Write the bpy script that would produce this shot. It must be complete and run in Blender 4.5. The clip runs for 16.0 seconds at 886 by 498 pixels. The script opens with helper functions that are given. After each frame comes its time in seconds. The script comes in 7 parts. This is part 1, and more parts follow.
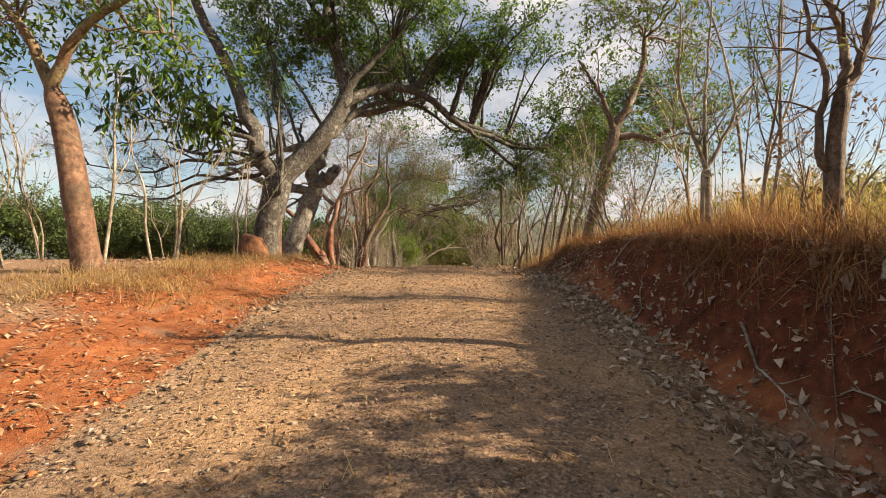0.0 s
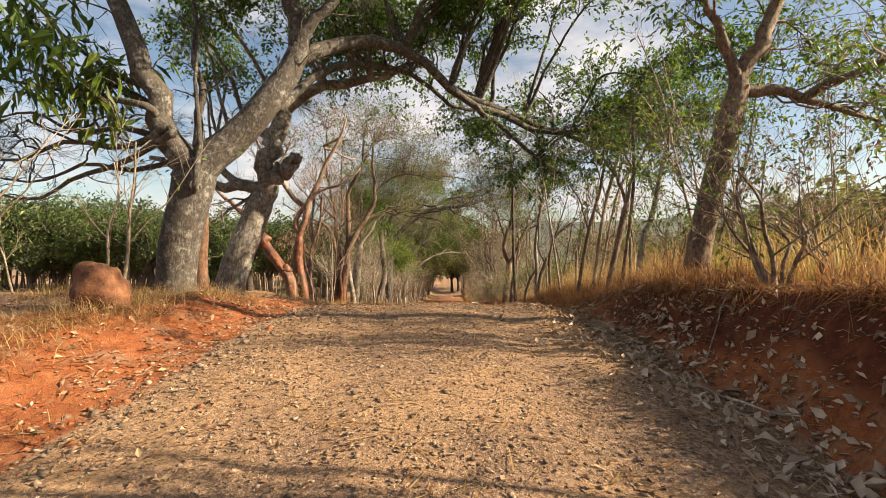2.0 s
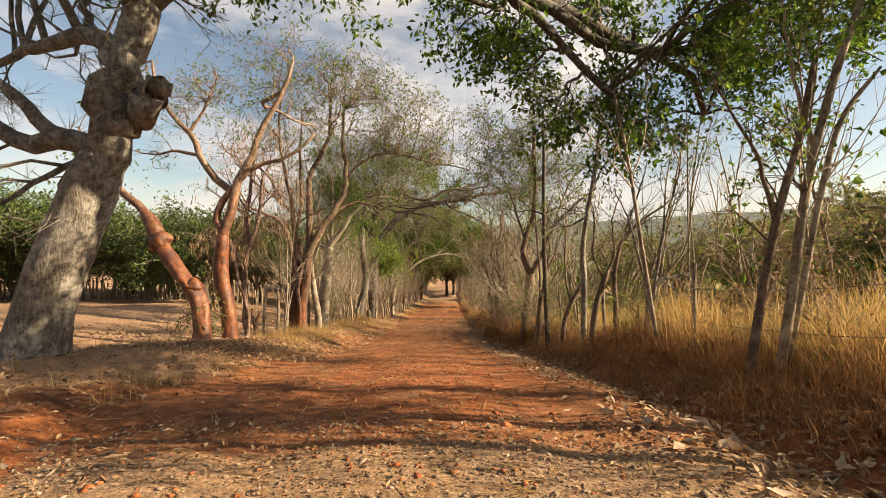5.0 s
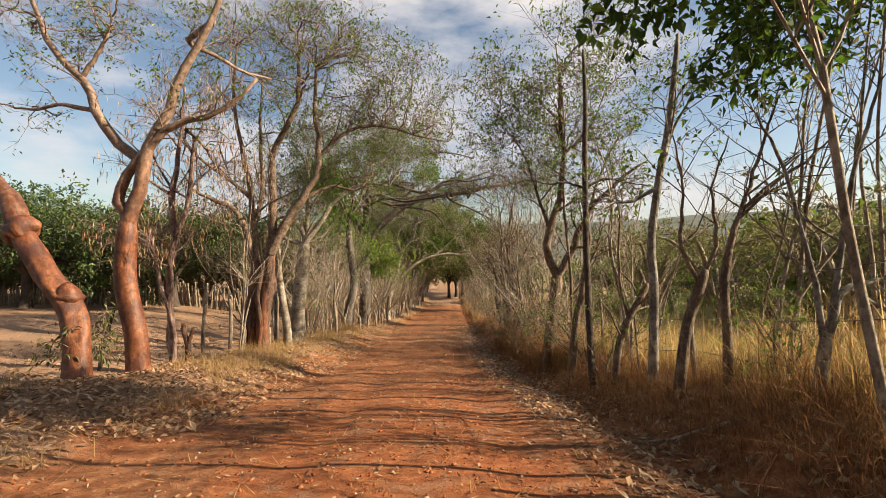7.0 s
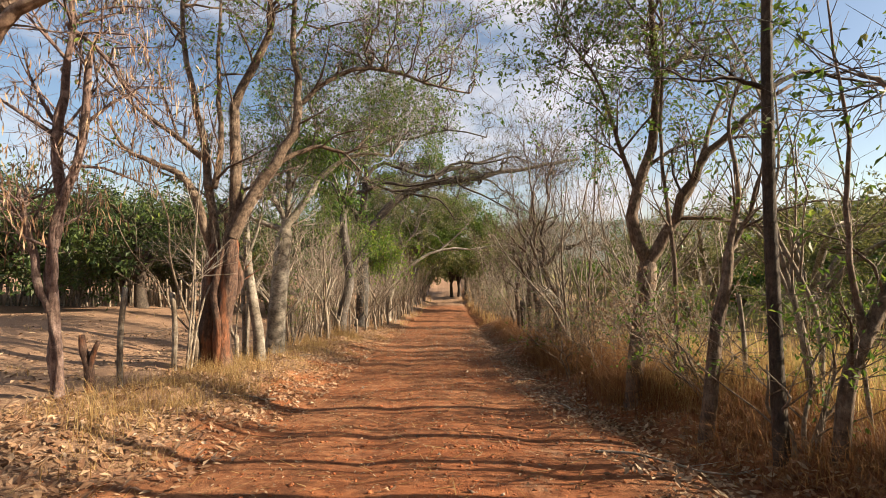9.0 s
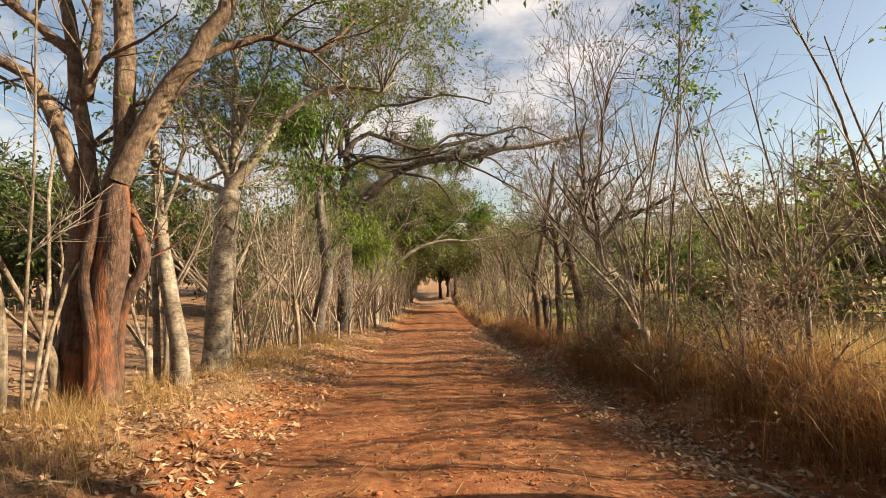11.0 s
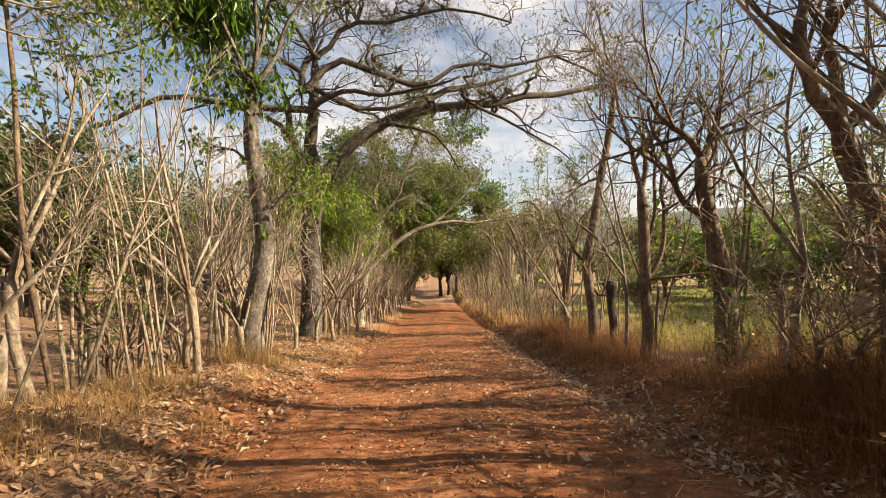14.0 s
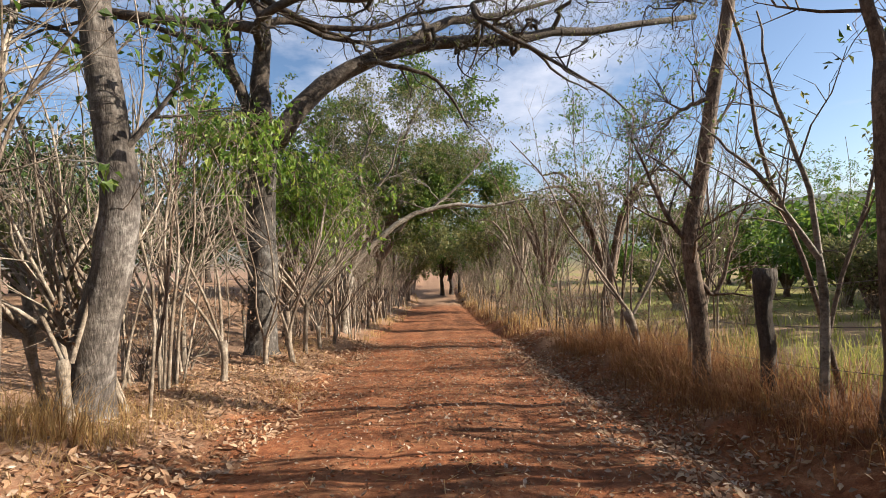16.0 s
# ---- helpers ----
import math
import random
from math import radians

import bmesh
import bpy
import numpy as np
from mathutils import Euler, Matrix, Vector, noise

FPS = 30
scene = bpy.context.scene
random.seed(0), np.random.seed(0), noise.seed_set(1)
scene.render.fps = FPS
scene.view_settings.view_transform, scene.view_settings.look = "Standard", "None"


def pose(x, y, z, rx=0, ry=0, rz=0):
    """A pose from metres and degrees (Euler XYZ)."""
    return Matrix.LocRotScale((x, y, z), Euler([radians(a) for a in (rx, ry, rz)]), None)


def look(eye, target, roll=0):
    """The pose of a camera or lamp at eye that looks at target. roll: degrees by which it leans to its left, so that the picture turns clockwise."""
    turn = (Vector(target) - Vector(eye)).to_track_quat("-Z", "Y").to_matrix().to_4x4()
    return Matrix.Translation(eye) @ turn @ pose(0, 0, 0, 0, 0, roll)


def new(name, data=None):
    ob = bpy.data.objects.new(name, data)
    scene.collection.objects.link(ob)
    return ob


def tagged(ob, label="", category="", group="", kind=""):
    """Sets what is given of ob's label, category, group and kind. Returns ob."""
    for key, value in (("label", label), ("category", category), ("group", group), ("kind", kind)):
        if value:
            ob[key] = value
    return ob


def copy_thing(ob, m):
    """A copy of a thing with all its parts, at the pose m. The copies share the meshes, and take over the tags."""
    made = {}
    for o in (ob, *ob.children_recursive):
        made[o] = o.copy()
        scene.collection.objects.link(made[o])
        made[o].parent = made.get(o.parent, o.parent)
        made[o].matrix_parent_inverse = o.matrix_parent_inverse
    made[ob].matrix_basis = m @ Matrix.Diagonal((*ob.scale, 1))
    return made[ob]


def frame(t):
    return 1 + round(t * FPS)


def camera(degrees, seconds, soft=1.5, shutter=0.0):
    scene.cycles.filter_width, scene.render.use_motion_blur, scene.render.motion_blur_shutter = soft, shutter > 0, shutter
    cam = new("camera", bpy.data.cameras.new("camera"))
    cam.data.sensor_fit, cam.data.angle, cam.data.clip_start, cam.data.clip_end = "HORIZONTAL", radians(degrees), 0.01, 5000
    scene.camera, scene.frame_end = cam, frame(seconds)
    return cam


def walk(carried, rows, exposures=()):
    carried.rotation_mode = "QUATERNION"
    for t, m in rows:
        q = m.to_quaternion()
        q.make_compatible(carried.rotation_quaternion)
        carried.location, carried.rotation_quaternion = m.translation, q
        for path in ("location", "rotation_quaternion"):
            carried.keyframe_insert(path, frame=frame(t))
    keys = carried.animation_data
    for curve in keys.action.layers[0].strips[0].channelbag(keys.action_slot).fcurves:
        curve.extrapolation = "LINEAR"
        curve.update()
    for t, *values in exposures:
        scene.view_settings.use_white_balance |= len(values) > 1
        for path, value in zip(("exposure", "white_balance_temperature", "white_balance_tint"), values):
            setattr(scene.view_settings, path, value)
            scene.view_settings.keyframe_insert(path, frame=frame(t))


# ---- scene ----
cam = camera(86.6, 16.0, soft=0.5)
METRES, EYE, TILT, LEAN, TURN = 30.0, 1.35, 0.0, 0.0, 0.0
ROWS = [
    (0.0, 0.0, 0.0, 0.0, -0.0, 0.0, 0.0),
    (0.5, 0.0004, 0.0335, 0.0059, -0.23, 0.01, 0.0),
    (1.0, 0.0003, 0.068, 0.0096, -0.4, -0.01, -0.03),
    (1.5, -0.0, 0.1031, 0.0122, -0.47, 0.01, 0.04),
    (2.0, -0.0013, 0.1378, 0.0148, -0.57, 0.03, -0.04),
    (2.5, -0.0028, 0.1709, 0.0177, -0.75, -0.03, -0.11),
    (3.0, -0.0038, 0.203, 0.0196, -0.99, -0.04, -0.15),
    (3.5, -0.0038, 0.2348, 0.0202, -1.26, -0.03, -0.16),
    (4.0, -0.0033, 0.2665, 0.02, -1.39, -0.05, -0.16),
    (6.5, 0.0071, 0.4035, 0.0176, -0.92, 0.06, -0.09),
    (7.0, 0.0075, 0.4342, 0.0144, -0.93, 0.1, 0.04),
    (7.5, 0.0082, 0.4643, 0.0117, -0.84, 0.12, 0.06),
    (8.0, 0.0066, 0.4927, 0.0089, -0.85, 0.07, 0.06),
    (8.5, 0.0006, 0.5193, 0.0057, -0.9, 0.07, 0.02),
    (9.0, -0.007, 0.5456, 0.0022, -1.06, 0.06, 0.11),
    (11.5, -0.0246, 0.7006, -0.0233, -3.27, 0.41, 0.87),
    (12.0, -0.0219, 0.7301, -0.027, -3.27, 0.37, 0.95),
    (12.5, -0.0189, 0.7603, -0.0309, -3.17, 0.37, 1.03),
    (13.0, -0.0188, 0.79, -0.0348, -3.2, 0.35, 0.95),
    (13.5, -0.0188, 0.8189, -0.04, -3.14, 0.35, 0.99),
    (14.0, -0.0189, 0.8496, -0.0428, -3.11, 0.29, 0.98),
    (14.5, -0.019, 0.8827, -0.046, -3.11, 0.3, 1.1),
    (15.0, -0.0167, 0.9177, -0.0479, -3.02, 0.22, 1.15),
    (15.5, -0.0151, 0.9537, -0.0504, -3.0, 0.16, 1.21),
    (16.0, -0.014, 0.99, -0.055, -2.98, 0.21, 1.36),
]
# exposure follows the clip's own
walk(cam, [(t, pose(0, 0, EYE, TILT, LEAN, TURN) @ pose(METRES * x, METRES * y, METRES * z, 90 + pitch, roll, yaw)) for t, x, y, z, yaw, pitch, roll in ROWS],
     exposures=((0.0, 1.44, 7300, 10), (2.5, 1.55, 7400, 10), (4.5, 1.56, 8150, 10), (6.5, 1.38, 7150, 10), (8.6, 1.47, 7050, 10), (9.2, 1.47, 6700, 10), (11.5, 1.53, 7650, 10), (13.8, 1.61, 7450, 10), (15.0, 1.50, 6650, 10), (16.0, 1.41, 5900, 10)))

# ---- light ----
SUN_ELEVATION, SUN_AZIMUTH = radians(27.5), radians(96)   # azimuth clockwise from +y
world = bpy.data.worlds.new("world")
scene.world = world
world.use_nodes = True
wn, wl = world.node_tree.nodes, world.node_tree.links
wn.clear()
w_out = wn.new("ShaderNodeOutputWorld")
w_mix = wn.new("ShaderNodeMixShader")
w_sky = wn.new("ShaderNodeBackground")
w_cloud = wn.new("ShaderNodeBackground")
sky = wn.new("ShaderNodeTexSky")
sky.sky_type = "NISHITA"
sky.sun_disc = False
sky.sun_elevation, sky.sun_rotation = SUN_ELEVATION, SUN_AZIMUTH
sky.air_density, sky.dust_density, sky.ozone_density = 1.0, 1.2, 1.5
w_sky.inputs["Strength"].default_value = 0.058
w_cloud.inputs["Color"].default_value = (0.93, 0.93, 1.0, 1)
w_cloud.inputs["Strength"].default_value = 0.345
w_co = wn.new("ShaderNodeTexCoord")
w_map = wn.new("ShaderNodeMapping")
w_map.inputs["Scale"].default_value = (1.0, 1.0, 2.6)
w_noise = wn.new("ShaderNodeTexNoise")
w_noise.inputs["Scale"].default_value = 2.2
w_noise.inputs["Detail"].default_value = 8
w_noise.inputs["Roughness"].default_value = 0.58
w_ramp = wn.new("ShaderNodeValToRGB")
w_ramp.color_ramp.elements[0].position, w_ramp.color_ramp.elements[1].position = 0.44, 0.62
wl.new(w_co.outputs["Generated"], w_map.inputs["Vector"])
wl.new(w_map.outputs["Vector"], w_noise.inputs["Vector"])
wl.new(w_noise.outputs["Fac"], w_ramp.inputs["Fac"])
wl.new(sky.outputs["Color"], w_sky.inputs["Color"])
wl.new(w_ramp.outputs["Color"], w_mix.inputs["Fac"])
wl.new(w_sky.outputs["Background"], w_mix.inputs[1])
wl.new(w_cloud.outputs["Background"], w_mix.inputs[2])
wl.new(w_mix.outputs["Shader"], w_out.inputs["Surface"])

sun = new("sun", bpy.data.lights.new("sun", "SUN"))
sun.data.energy, sun.data.angle, sun.data.color = 5.0, radians(0.6), (1.0, 0.84, 0.63)
to_sun = Vector((math.sin(SUN_AZIMUTH) * math.cos(SUN_ELEVATION), math.cos(SUN_AZIMUTH) * math.cos(SUN_ELEVATION), math.sin(SUN_ELEVATION)))
sun.matrix_world = look(to_sun * 40, (0, 0, 0))

# ---- materials ----


def node(tree, kind, **values):
    n = tree.nodes.new(kind)
    for key, value in values.items():
        n.inputs[key.replace("_", " ")].default_value = value
    return n


def ramp(tree, source, stops):
    n = tree.nodes.new("ShaderNodeValToRGB")
    el = n.color_ramp.elements
    while len(el) < len(stops):
        el.new(0.5)
    for e, (at, c) in zip(el, stops):
        e.position, e.color = at, (*c, 1) if len(c) == 3 else (c[0], c[0], c[0], 1)
    tree.links.new(source, n.inputs["Fac"])
    return n.outputs["Color"]


def blend(tree, fac, a, b, mode="MIX"):
    n = tree.nodes.new("ShaderNodeMix")
    n.data_type, n.blend_type = "RGBA", mode
    for value, socket in ((fac, n.inputs[0]), (a, n.inputs[6]), (b, n.inputs[7])):
        if isinstance(value, bpy.types.NodeSocket):
            tree.links.new(value, socket)
        else:
            socket.default_value = value if not isinstance(value, tuple) else (*value, 1)
    return n.outputs[2]


def begin(name):
    m = bpy.data.materials.new(name)
    m.use_nodes = True
    tree = m.node_tree
    return m, tree, tree.nodes["Principled BSDF"], tree.nodes["Material Output"]


def coords(tree, scale=(1, 1, 1)):
    co = tree.nodes.new("ShaderNodeTexCoord")
    mp = tree.nodes.new("ShaderNodeMapping")
    mp.inputs["Scale"].default_value = scale
    tree.links.new(co.outputs["Object"], mp.inputs["Vector"])
    return mp.outputs["Vector"]


def noise_of(tree, vec, scale, detail=6, rough=0.6):
    n = node(tree, "ShaderNodeTexNoise", Scale=scale, Detail=detail, Roughness=rough)
    tree.links.new(vec, n.inputs["Vector"])
    return n.outputs["Fac"]


def relief(tree, bsdf, source, strength, distance):
    b = node(tree, "ShaderNodeBump", Strength=strength, Distance=distance)
    tree.links.new(source, b.inputs["Height"])
    tree.links.new(b.outputs["Normal"], bsdf.inputs["Normal"])


def bark_material(name, base, dark, pale, patch=0.5, stretch=(1, 1, 0.35), fine=34, ridge=0.03, tint=None, tint_stretch=(1, 1, 1), upper=None, rough=0.85):
    """Bark: fine grain, dark cracks, pale lichen or peeling patches; upper gives the colours of the older bark above (from, to) metres."""
    m, tree, bsdf, _ = begin(name)
    vec = coords(tree, stretch)
    grain = noise_of(tree, vec, fine, 8, 0.7)
    wide = noise_of(tree, coords(tree), 5.5, 6, 0.7)
    col = ramp(tree, grain, [(0.30, dark), (0.52, base), (0.75, pale)])
    spots = ramp(tree, wide, [(patch, (0.0,)), (patch + 0.12, (1.0,))])
    col = blend(tree, spots, col, blend(tree, 0.65, col, pale))
    low = ramp(tree, noise_of(tree, coords(tree), 1.3, 4), [(0.38, (0.55, 0.5, 0.45)), (0.62, (1.05, 1.05, 1.05))])
    blot = ramp(tree, noise_of(tree, coords(tree), 12, 6, 0.75), [(0.40, (0.40, 0.38, 0.36)), (0.53, (1.0, 1.0, 1.0))])
    col = blend(tree, 0.8, col, blend(tree, 1.0, col, blot, "MULTIPLY"))
    col = blend(tree, 1.0, col, low, "MULTIPLY")
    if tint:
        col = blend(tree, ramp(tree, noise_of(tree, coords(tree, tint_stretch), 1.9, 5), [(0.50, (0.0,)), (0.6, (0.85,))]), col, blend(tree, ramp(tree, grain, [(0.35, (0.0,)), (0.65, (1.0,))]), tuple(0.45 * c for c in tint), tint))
    if upper:
        tall = tree.nodes.new("ShaderNodeSeparateXYZ")
        tree.links.new(coords(tree), tall.inputs["Vector"])
        drift = node(tree, "ShaderNodeMath")
        drift.operation = "MULTIPLY_ADD"
        tree.links.new(wide, drift.inputs[0])
        drift.inputs[1].default_value = 3.0
        tree.links.new(tall.outputs["Z"], drift.inputs[2])
        share = node(tree, "ShaderNodeMapRange")
        tree.links.new(drift.outputs[0], share.inputs["Value"])
        share.inputs["From Min"].default_value, share.inputs["From Max"].default_value = upper[3] + 1.5, upper[4] + 1.5
        old = blend(tree, 0.7, ramp(tree, grain, [(0.30, upper[1]), (0.52, upper[0]), (0.75, upper[2])]), blot, "MULTIPLY")
        col = blend(tree, share.outputs["Result"], col, old)
    tree.links.new(col, bsdf.inputs["Base Color"])
    bsdf.inputs["Roughness"].default_value = rough
    relief(tree, bsdf, grain, 0.8, ridge)
    return m


def leaf_material(name, stops, rough=0.45, light=0.35):
    """Thin leaf: each leaf its own tone, some light passes through."""
    m, tree, bsdf, out = begin(name)
    geo = tree.nodes.new("ShaderNodeNewGeometry")
    col = ramp(tree, geo.outputs["Random Per Island"], stops)
    vein = noise_of(tree, coords(tree), 22, 3)
    col = blend(tree, 1.0, col, ramp(tree, vein, [(0.3, (0.75, 0.75, 0.7)), (0.7, (1.1, 1.1, 1.05))]), "MULTIPLY")
    tree.links.new(col, bsdf.inputs["Base Color"])
    bsdf.inputs["Roughness"].default_value = rough
    thin = tree.nodes.new("ShaderNodeBsdfTranslucent")
    tree.links.new(col, thin.inputs["Color"])
    mix = tree.nodes.new("ShaderNodeMixShader")
    mix.inputs["Fac"].default_value = light
    tree.links.new(bsdf.outputs["BSDF"], mix.inputs[1])
    tree.links.new(thin.outputs["BSDF"], mix.inputs[2])
    tree.links.new(mix.outputs["Shader"], out.inputs["Surface"])
    return m


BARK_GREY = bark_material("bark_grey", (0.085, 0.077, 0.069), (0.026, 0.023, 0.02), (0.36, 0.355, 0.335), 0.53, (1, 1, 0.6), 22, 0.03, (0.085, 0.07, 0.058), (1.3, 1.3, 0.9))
BARK_DUSK = bark_material("bark_dusk", (0.10, 0.08, 0.062), (0.035, 0.027, 0.02), (0.20, 0.17, 0.14), 0.55, (1, 1, 1), 20)
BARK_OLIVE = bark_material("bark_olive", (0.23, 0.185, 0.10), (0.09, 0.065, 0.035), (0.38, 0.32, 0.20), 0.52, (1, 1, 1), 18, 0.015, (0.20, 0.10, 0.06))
BARK_ASH = bark_material("bark_ash", (0.22, 0.205, 0.187), (0.052, 0.046, 0.04), (0.46, 0.445, 0.415), 0.48, (1, 1, 0.3), 26)
BARK_PALE = bark_material("bark_pale", (0.235, 0.21, 0.172), (0.08, 0.066, 0.052), (0.43, 0.39, 0.33), 0.46, (1, 1, 2.4), 16, 0.02)
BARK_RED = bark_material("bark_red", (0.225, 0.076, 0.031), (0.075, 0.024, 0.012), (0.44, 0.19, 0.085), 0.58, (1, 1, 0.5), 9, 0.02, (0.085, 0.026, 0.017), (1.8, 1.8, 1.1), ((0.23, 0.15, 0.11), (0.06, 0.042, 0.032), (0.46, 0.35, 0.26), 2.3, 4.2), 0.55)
BARK_SMOKE = bark_material("bark_smoke", (0.13, 0.113, 0.10), (0.036, 0.031, 0.027), (0.33, 0.31, 0.285), 0.52, (1, 1, 0.3), 26)
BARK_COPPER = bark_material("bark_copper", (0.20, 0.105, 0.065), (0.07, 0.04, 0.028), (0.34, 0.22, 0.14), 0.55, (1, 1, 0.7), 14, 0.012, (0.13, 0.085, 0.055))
BARK_BROWN = bark_material("bark_brown", (0.19, 0.132, 0.094), (0.055, 0.036, 0.025), (0.36, 0.28, 0.21), 0.52)
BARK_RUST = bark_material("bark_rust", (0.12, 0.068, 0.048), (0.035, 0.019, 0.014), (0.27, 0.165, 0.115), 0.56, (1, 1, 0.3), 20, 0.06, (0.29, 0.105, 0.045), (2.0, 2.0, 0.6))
BARK_MAUVE = bark_material("bark_mauve", (0.24, 0.155, 0.135), (0.06, 0.04, 0.036), (0.48, 0.37, 0.33), 0.50, (1, 1, 0.22), 24, 0.05)
BARK_STICK = bark_material("bark_stick", (0.35, 0.295, 0.23), (0.13, 0.105, 0.078), (0.52, 0.465, 0.39), 0.5)
BARK_DARK = bark_material("bark_dark", (0.085, 0.065, 0.05), (0.03, 0.022, 0.018), (0.17, 0.14, 0.11), 0.6)
BARK_TWIG = bark_material("bark_twig", (0.27, 0.215, 0.165), (0.09, 0.07, 0.05), (0.42, 0.36, 0.29), 0.5)
WOOD_POST = bark_material("wood_post", (0.25, 0.21, 0.165), (0.07, 0.055, 0.042), (0.42, 0.38, 0.32), 0.5, (1, 1, 0.08), 40, 0.01)
LEAF_DARK = leaf_material("leaf_dark", [(0, (0.03, 0.068, 0.012)), (0.55, (0.07, 0.145, 0.022)), (1, (0.20, 0.32, 0.05))], 0.45, 0.55)
LEAF_SHADE = leaf_material("leaf_shade", [(0, (0.028, 0.052, 0.016)), (0.55, (0.06, 0.10, 0.026)), (1, (0.13, 0.18, 0.045))], 0.5, 0.35)
LEAF_FRESH = leaf_material("leaf_fresh", [(0, (0.055, 0.11, 0.018)), (0.6, (0.11, 0.185, 0.028)), (1, (0.22, 0.28, 0.05))], 0.45, 0.5)
LEAF_BRIGHT = leaf_material("leaf_bright", [(0, (0.12, 0.21, 0.03)), (0.6, (0.20, 0.33, 0.045)), (1, (0.36, 0.42, 0.075))], 0.4, 0.55)
LEAF_OLIVE = leaf_material("leaf_olive", [(0, (0.075, 0.085, 0.028)), (0.5, (0.135, 0.15, 0.048)), (1, (0.25, 0.235, 0.085))], 0.5, 0.5)
LEAF_FIELD = leaf_material("leaf_field", [(0, (0.10, 0.12, 0.045)), (0.5, (0.17, 0.18, 0.068)), (1, (0.29, 0.26, 0.11))], 0.6, 0.6)
LEAF_DRY = leaf_material("leaf_dry", [(0, (0.13, 0.065, 0.034)), (0.45, (0.26, 0.15, 0.085)), (1, (0.46, 0.34, 0.23))], 0.7, 0.15)
LEAF_PALE = leaf_material("leaf_pale", [(0, (0.19, 0.125, 0.09)), (0.5, (0.36, 0.265, 0.20)), (1, (0.56, 0.46, 0.38))], 0.7, 0.12)
LEAF_TAN = leaf_material("leaf_tan", [(0, (0.15, 0.07, 0.04)), (0.5, (0.36, 0.205, 0.115)), (1, (0.54, 0.38, 0.26))], 0.7, 0.15)
GRASS_DRY = leaf_material("grass_dry", [(0, (0.28, 0.155, 0.065)), (0.5, (0.48, 0.315, 0.13)), (1, (0.66, 0.50, 0.26))], 0.6, 0.6)
GRASS_RUST = leaf_material("grass_rust", [(0, (0.14, 0.055, 0.026)), (0.5, (0.27, 0.125, 0.055)), (1, (0.42, 0.25, 0.11))], 0.7, 0.5)
GRASS_GREEN = leaf_material("grass_green", [(0, (0.16, 0.185, 0.04)), (0.5, (0.28, 0.295, 0.07)), (1, (0.44, 0.40, 0.12))], 0.55, 0.6)


def stone_material():
    m, tree, bsdf, _ = begin("stone")
    geo = tree.nodes.new("ShaderNodeNewGeometry")
    col = ramp(tree, geo.outputs["Random Per Island"], [(0, (0.12, 0.085, 0.06)), (0.6, (0.23, 0.17, 0.125)), (1, (0.36, 0.29, 0.225))])
    g = noise_of(tree, coords(tree), 60, 5)
    col = blend(tree, 1.0, col, ramp(tree, g, [(0.3, (0.6, 0.58, 0.55)), (0.7, (1.1, 1.08, 1.05))]), "MULTIPLY")
    tree.links.new(col, bsdf.inputs["Base Color"])
    bsdf.inputs["Roughness"].default_value = 0.9
    relief(tree, bsdf, g, 0.5, 0.01)
    return m


def boulder_material():
    m, tree, bsdf, _ = begin("boulder_stone")
    a, b = noise_of(tree, coords(tree), 5, 8, 0.7), noise_of(tree, coords(tree), 26, 6)
    col = ramp(tree, a, [(0.3, (0.05, 0.022, 0.013)), (0.5, (0.135, 0.055, 0.026)), (0.7, (0.24, 0.11, 0.052))])
    col = blend(tree, 1.0, col, ramp(tree, b, [(0.3, (0.7, 0.65, 0.6)), (0.7, (1.1, 1.1, 1.1))]), "MULTIPLY")
    tree.links.new(col, bsdf.inputs["Base Color"])
    bsdf.inputs["Roughness"].default_value = 0.9
    relief(tree, bsdf, b, 0.8, 0.02)
    return m


def wire_material():
    m, tree, bsdf, _ = begin("rusty_wire")
    col = ramp(tree, noise_of(tree, coords(tree), 9), [(0.35, (0.10, 0.06, 0.04)), (0.65, (0.22, 0.20, 0.18))])
    tree.links.new(col, bsdf.inputs["Base Color"])
    bsdf.inputs["Metallic"].default_value, bsdf.inputs["Roughness"].default_value = 0.6, 0.6
    return m


STONE, BOULDER, WIRE = stone_material(), boulder_material(), wire_material()


